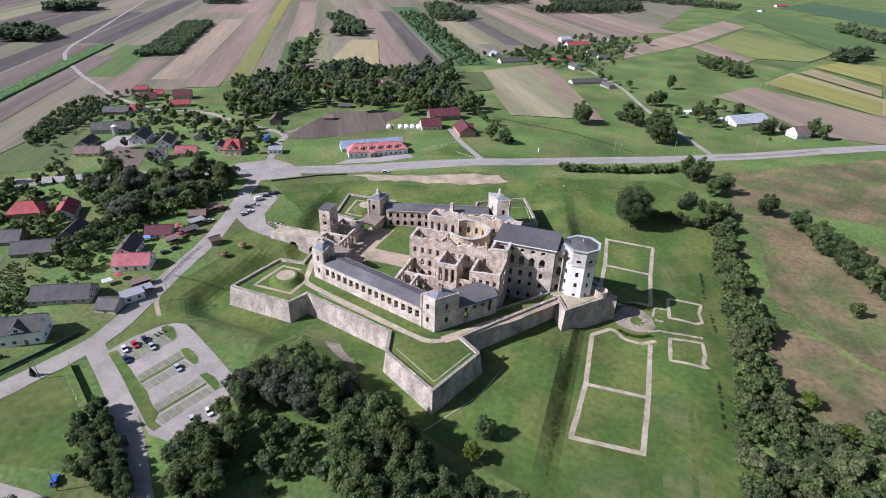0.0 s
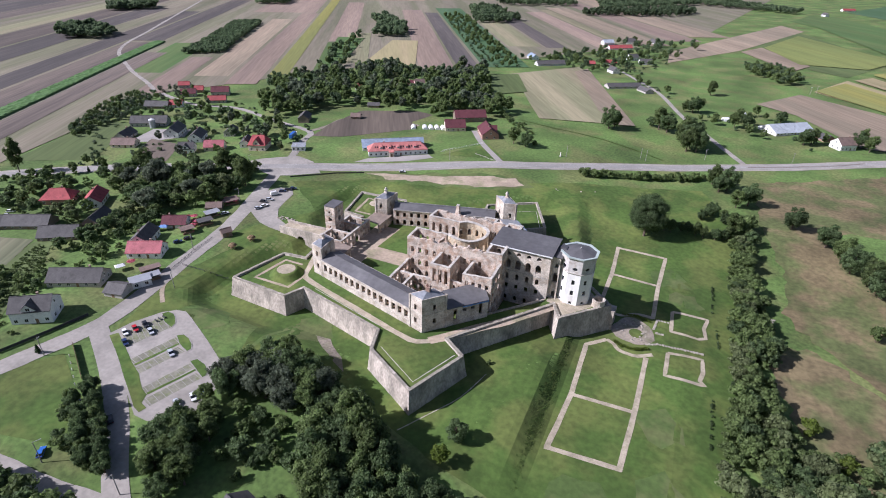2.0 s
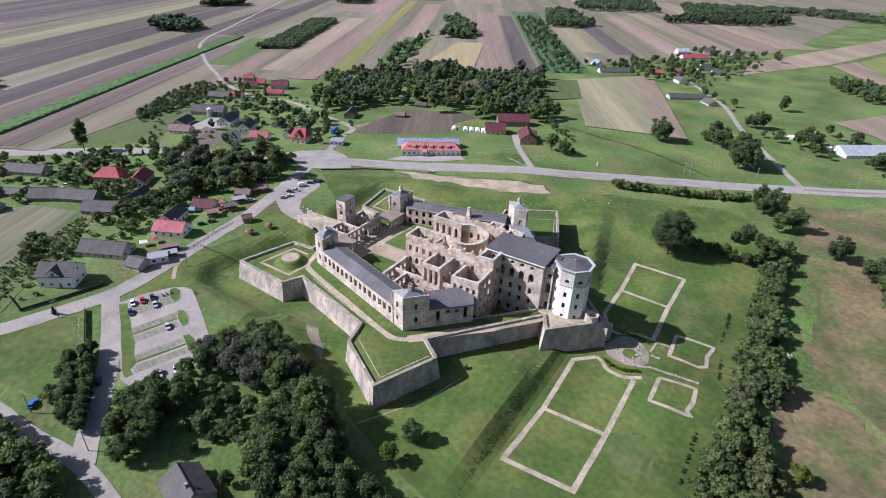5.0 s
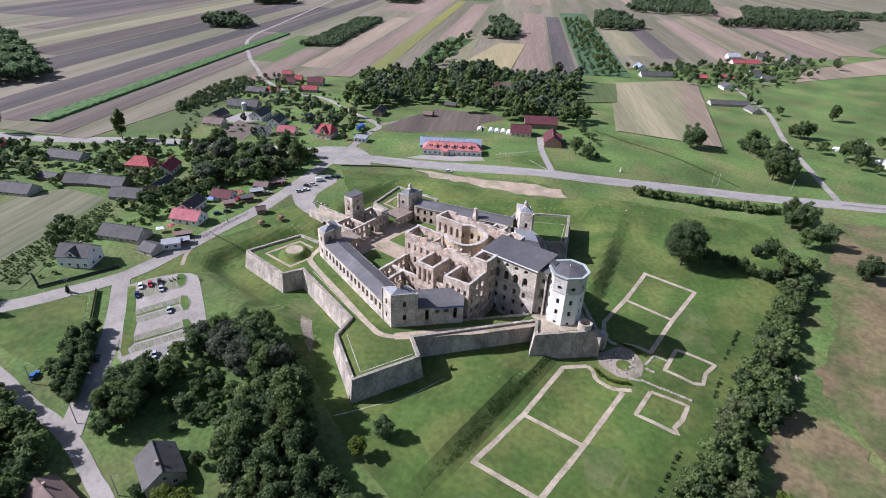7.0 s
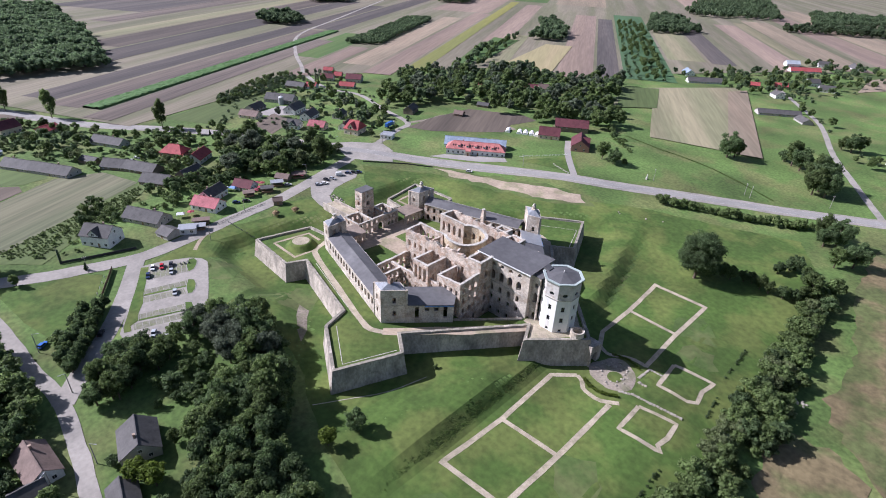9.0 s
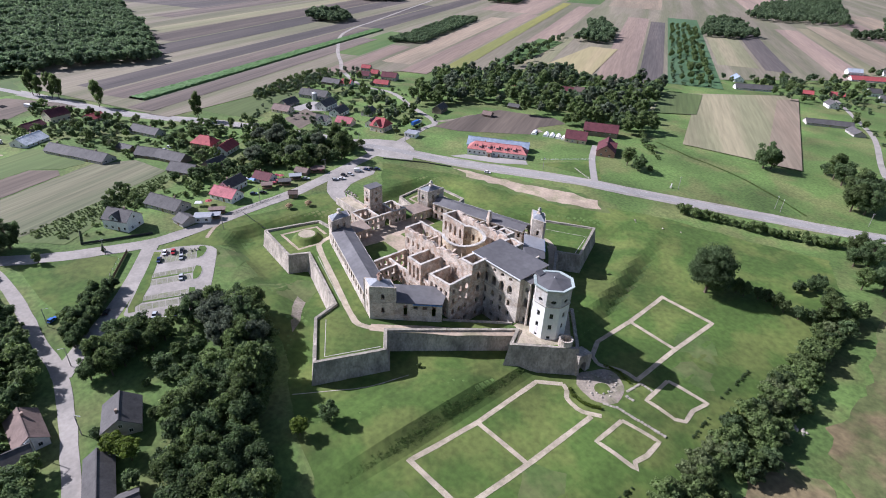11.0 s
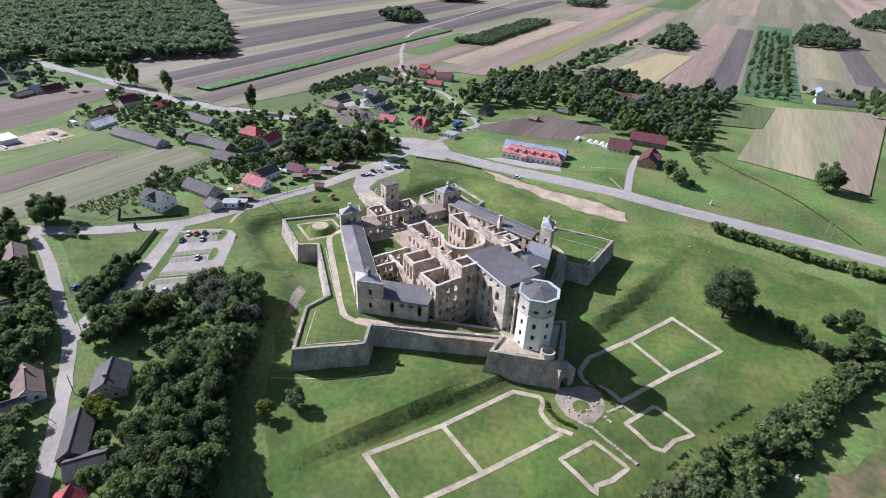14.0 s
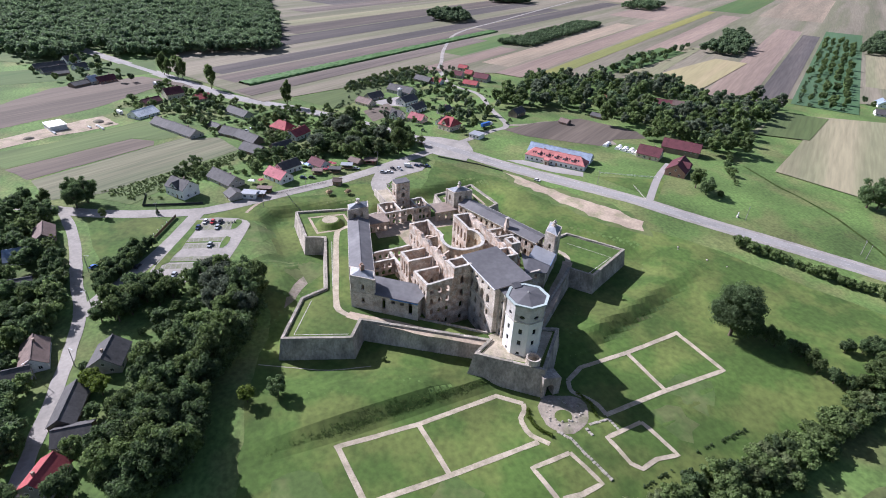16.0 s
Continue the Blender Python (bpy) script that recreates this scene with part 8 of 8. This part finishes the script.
boulders([(-172 + 1.6 * (i % 8) + random.uniform(-0.5, 0.5), 217.5 + 1.7 * (i // 8) + random.uniform(-0.6, 0.6)) for i in range(16)], "boulder", "weathered pale boulder on the grass by the bridge", 0.4, 0.9, "rampart")
boulders([(75 + random.uniform(-2.5, 2.5), 254 + random.uniform(-2, 2)) for i in range(12)], "rubble_stone", "pale rubble stone in a heap on rough grass", 0.3, 0.8, "coping_old")
boulders([(-44 + random.uniform(-1, 1), 330 + random.uniform(-1, 1)) for i in range(2)] + [(-62, 300), (-30, 335), (-22, 340)], "field_stone", "single pale stone lying on the lawn", 0.4, 0.7, "rampart")


boulders([(19 + 7.2 * math.cos(i * 2.4) * (0.55 + 0.4 * (i % 5) / 5), 210.5 + 8.0 * math.sin(i * 2.4) * (0.55 + 0.4 * (i % 5) / 5)) for i in range(26)], "paving_stone", "worn flat stone lying in the forecourt", 0.25, 0.6, "coping_old")


def tunnel(x, y, turn, L, r, label="white plastic greenhouse tunnel beside the lawn"):
    n = 9
    arc = [(r * math.cos(math.pi * i / (n - 1)), r * math.sin(math.pi * i / (n - 1))) for i in range(n)]
    bm = bmesh.new()
    a, b = [bm.verts.new((-L / 2, p, q)) for p, q in arc], [bm.verts.new((L / 2, p, q)) for p, q in arc]
    for i in range(n - 1):
        bm.faces.new((a[i], a[i + 1], b[i + 1], b[i]))
    bm.faces.new(a), bm.faces.new(b[::-1])
    t = thing("greenhouse_tunnel", label, "greenhouse", pose(x, y, float(ground_z(x, y)) - 0.05, 0, 0, turn), group="greenhouse tunnels")
    part("cover", bm, M["white_paint"], t)
    part("door", box_bm(L / 2 - 0.02, L / 2 + 0.04, -0.5, 0.5, 0, r * 0.8), M["steel"], t)


for i, (x, y) in enumerate(((-181, 398), (-172.5, 402), (-168, 404), (-163.5, 406), (-158.5, 407))):
    tunnel(x, y, 120, 8.5, 2.0)
tunnel(56, 567, 30, 10, 3.0, "white tarpaulin tent shed in the farmyard")
tunnel(68, 594, 60, 9, 2.6, "white and blue tarpaulin tent shed in the farmyard")
sh = thing("shrine", "small white wayside shrine on a pedestal", "shrine", pose(-57, 390, float(ground_z(-57, 390))))
part("pedestal", box_bm(-0.6, 0.6, -0.6, 0.6, -0.2, 1.2, bevel=0.08), M["coping"], sh)
part("pillar", prism_bm(ring(0, 0, 0.35, 8, 1.2), ring(0, 0, 0.25, 8, 3.0)), M["white_paint"], sh)
part("cap", prism_bm(ring(0, 0, 0.55, 8, 3.0), ring(0, 0, 0.1, 8, 3.5)), M["coping"], sh)
# brick-framed gateway of the grotto in the eastern bastion
gp = thing("grotto_portal", "deep arched stone and brick gateway at the bastion foot", "gateway")
A, B = (10.4, 207.3), (10.7, 215.0)
wall(A, B, -7.5, lambda u: 3.2 - 0.25 * u, 5.2, [(3.0, 4.2, -7.4, -0.8, True)], M["rampart"], gp, rag=0.15, seed=77)
# Added panel, no known door: its dark colour stands for shade in the arch.
part("door", box_bm(7.3, 7.5, 208.0, 212.8, -7.4, -0.6), M["dark_fence_and_depth"], gp, "dark panel standing in for shade inside the gateway")
# clipped hedge round the forecourt
line([(13.0, 200.4), (16.0, 198.2), (21.5, 198.2), (26.5, 201.2)], 0.55, ["bulkhedge"], 0.34, 0.42, seed=61, wob=0.2)
line([(13.4, 220.8), (19.0, 222.6), (25.5, 220.6)], 0.6, ["bulkhedge"], 0.3, 0.36, seed=67, wob=0.2)
line([(50, 243), (50, 268)], 1.1, ["bulkshrub2"], 0.24, 0.34, seed=62, wob=0.2, skip=0.2)
line([(53, 217), (52, 230)], 1.1, ["bulkshrub2"], 0.24, 0.34, seed=63, wob=0.2, skip=0.2)
line([(51, 158), (51, 184)], 1.1, ["bulkshrub2"], 0.24, 0.34, seed=64, wob=0.2, skip=0.2)
plant("willow", 84, 148, 2.3, 0.95)
# low vegetable rows beside the white house
for k in range(9):
    line([(-199 - 1.9 * k, 75 - 1.7 * k), (-238 - 2.0 * k, 133 + 0.9 * k)], 1.7, ["bulkshrub"], 0.2, 0.32, seed=65 + k, wob=0.2, skip=0.1)


def motorbike(x, y, turn):
    b = thing("motorbike", "dark motorbike parked on the paving", "motorbike", pose(x, y, float(ground_z(x, y)) + 0.14, 0, 8, turn), group="parked vehicles")
    for wx in (-0.7, 0.7):
        w = bmesh.new()
        bmesh.ops.create_cone(w, cap_ends=True, segments=14, radius1=0.32, radius2=0.32, depth=0.14)
        part("wheel", w, M["tyre"], b, m=pose(wx, 0, 0.32, 90, 0, 0))
    part("body", prism_bm([(-0.5, -0.14, 0.4), (0.4, -0.14, 0.4), (0.4, 0.14, 0.4), (-0.5, 0.14, 0.4)], [(-0.75, -0.1, 0.85), (0.5, -0.12, 0.95), (0.5, 0.12, 0.95), (-0.75, 0.1, 0.85)]), M["paint_black"], b)
    part("handlebar", box_bm(0.5, 0.56, -0.38, 0.38, 1.02, 1.08), M["steel"], b)
    part("fork", prism_bm([(0.66, -0.05, 0.3), (0.74, -0.05, 0.3), (0.74, 0.05, 0.3), (0.66, 0.05, 0.3)], [(0.48, -0.05, 1.03), (0.56, -0.05, 1.03), (0.56, 0.05, 1.03), (0.48, 0.05, 1.03)]), M["steel"], b)


for x, y in ((-155.0, 121.7), (-154.7, 123.2), (-154.2, 124.8)):
    motorbike(x, y, -12)
def silo(x, y, r, h):
    t = thing("silo", "pale grey metal grain silo in the farmyard", "silo", pose(x, y, float(ground_z(x, y)) - 0.1))
    part("shell", prism_bm(ring(0, 0, r, 18, 0), ring(0, 0, r, 18, h)), M["pale_roof"], t)
    part("cone", prism_bm(ring(0, 0, r + 0.12, 18, h + 0.004), ring(0, 0, 0.3, 18, h + r * 0.5)), M["pale_gutter"], t)
    for k in range(3):
        part("hoop", prism_bm(ring(0, 0, r + 0.05, 18, h * (k + 1) / 4), ring(0, 0, r + 0.05, 18, h * (k + 1) / 4 + 0.15)), M["steel"], t)


silo(-366, 303, 2.3, 6.5)


def container(x, y, turn, L, label, material):
    t = thing("container", label, "container", pose(x, y, float(ground_z(x, y)) + 0.15, 0, 0, turn))
    part("box", box_bm(-L / 2, L / 2, -1.25, 1.25, 0.15, 2.7, bevel=0.05), material, t)
    ribs = bmesh.new()
    for k in range(int(L / 0.8)):
        for sy in (-1, 1):
            xx = -L / 2 + 0.5 + 0.8 * k
            add_box(ribs, xx, xx + 0.25, sy * 1.28 - 0.03, sy * 1.28 + 0.03, 0.25, 2.6)
    part("rib", ribs, material, t)
    part("door", box_bm(L / 2, L / 2 + 0.05, -1.1, 1.1, 0.25, 2.6), M["steel"], t)
    for sx in (-1, 1):
        part("skid", box_bm(sx * L * 0.4 - 0.15, sx * L * 0.4 + 0.15, -1.2, 1.2, -0.2, 0.15), M["steel"], t)


container(-466, 97, 32, 12.0, "long white site container beside the field", M["white_paint"])
container(-378, 67, 25, 6.5, "white site cabin on the building plot", M["white_paint"])


def pallet_stack(x, y, turn, L, W, H, label):
    t = thing("pallet_stack", label, "pallet", pose(x, y, float(ground_z(x, y)) + 0.2, 0, 0, turn), group="pallets on the building site")
    for k in range(int(L / 1.3)):
        xx = -L / 2 + 1.3 * k
        part("building_block", box_bm(xx, xx + 1.15, -W / 2, W / 2, 0.15, H * (0.8 + 0.25 * ((k * 37) % 5) / 5), bevel=0.04), M["pale_gutter"], t)
        part("pallet", box_bm(xx - 0.02, xx + 1.17, -W / 2 - 0.03, W / 2 + 0.03, -0.1, 0.15), M["wood"], t)


pallet_stack(-342, 55, 24, 14, 1.2, 1.3, "row of pale building blocks on pallets")
pallet_stack(-339, 26, 24, 8, 1.2, 1.2, "row of pale building blocks on pallets")
pallet_stack(-345, 48, 24, 6, 1.2, 1.0, "row of pale building blocks on pallets")


def heap(x, y, r, h, material, label, seed):
    bm = bmesh.new()
    rings = []
    for k in range(5):
        f = k / 4
        rings.append([bm.verts.new((r * (1 - f) * math.cos(a * 0.3927) * (1 + 0.25 * noise.noise((a * 0.9, f * 2, seed))), 0.75 * r * (1 - f) * math.sin(a * 0.3927) * (1 + 0.25 * noise.noise((a * 0.7, f * 2, seed + 5))), h * (1 - (1 - f) ** 1.6) + (0.12 * noise.noise((a, k, seed)) if k else -0.3))) for a in range(16)])
    for a, b in zip(rings, rings[1:]):
        for i in range(16):
            bm.faces.new((a[i], a[(i + 1) % 16], b[(i + 1) % 16], b[i]))
    bmesh.ops.remove_doubles(bm, verts=bm.verts, dist=0.001)
    ob = part("earth_heap", bm, material, None, m=pose(x, y, float(ground_z(x, y)) + 0.12, 0, 0, seed * 40))
    tagged(ob, label, "heap", group="earth heaps")


heap(-359, 53, 5.0, 2.2, M["dirt"], "heap of dug earth on the building site", 1)
heap(-331, 12, 4.0, 1.6, M["dirt"], "heap of dug earth on the building site", 2)
heap(-352, 60, 3.6, 1.4, M["sand"], "heap of pale sand on the building site", 3)


def tent(x, y, turn, material, label):
    t = thing("party_tent", label, "tent", pose(x, y, float(ground_z(x, y)), 0, 0, turn), group="tents")
    for sx in (-1, 1):
        for sy in (-1, 1):
            part("pole", box_bm(sx * 1.9 - 0.04, sx * 1.9 + 0.04, sy * 1.4 - 0.04, sy * 1.4 + 0.04, -0.1, 2.1), M["steel"], t)
    low = [(-2.1, -1.6, 2.05), (2.1, -1.6, 2.05), (2.1, 1.6, 2.05), (-2.1, 1.6, 2.05)]
    part("canopy", prism_bm(low, [(-1.4, -0.05, 2.9), (1.4, -0.05, 2.9), (1.4, 0.05, 2.9), (-1.4, 0.05, 2.9)]), material, t)


tent(-216, 175, 28, M["white_paint"], "small white garden tent beside a house")
tent(-213, 178, 28, M["blue_sheet"], "small blue garden tent beside a house")
tent(-198.5, 141, 60, M["white_paint"], "white canopy over a yard by the street")
for x, y in ((-210, 219.3), (-211, 192.2), (-208.5, 194.0), (-197.5, 146)):
    parasol(x, y, 1.9, 2.7, M["pink_cloth"], "pinkish red cloth parasol before a stall")
# garden vegetables and hedges on the village lawns
line([(-361, 246), (-338, 235)], 3.0, ["farshrub"], 0.35, 0.6, seed=91, wob=1.5)
line([(-352, 238), (-330, 228)], 3.0, ["farshrub"], 0.3, 0.5, seed=92, wob=1.2)
for key, store in JOINED.items():
    tagged(put("thicket", np.concatenate(store["v"]), np.concatenate(store["f"]), M[key]), WORDS.get(key, "dense green thicket"), "thicket", kind="stuff")
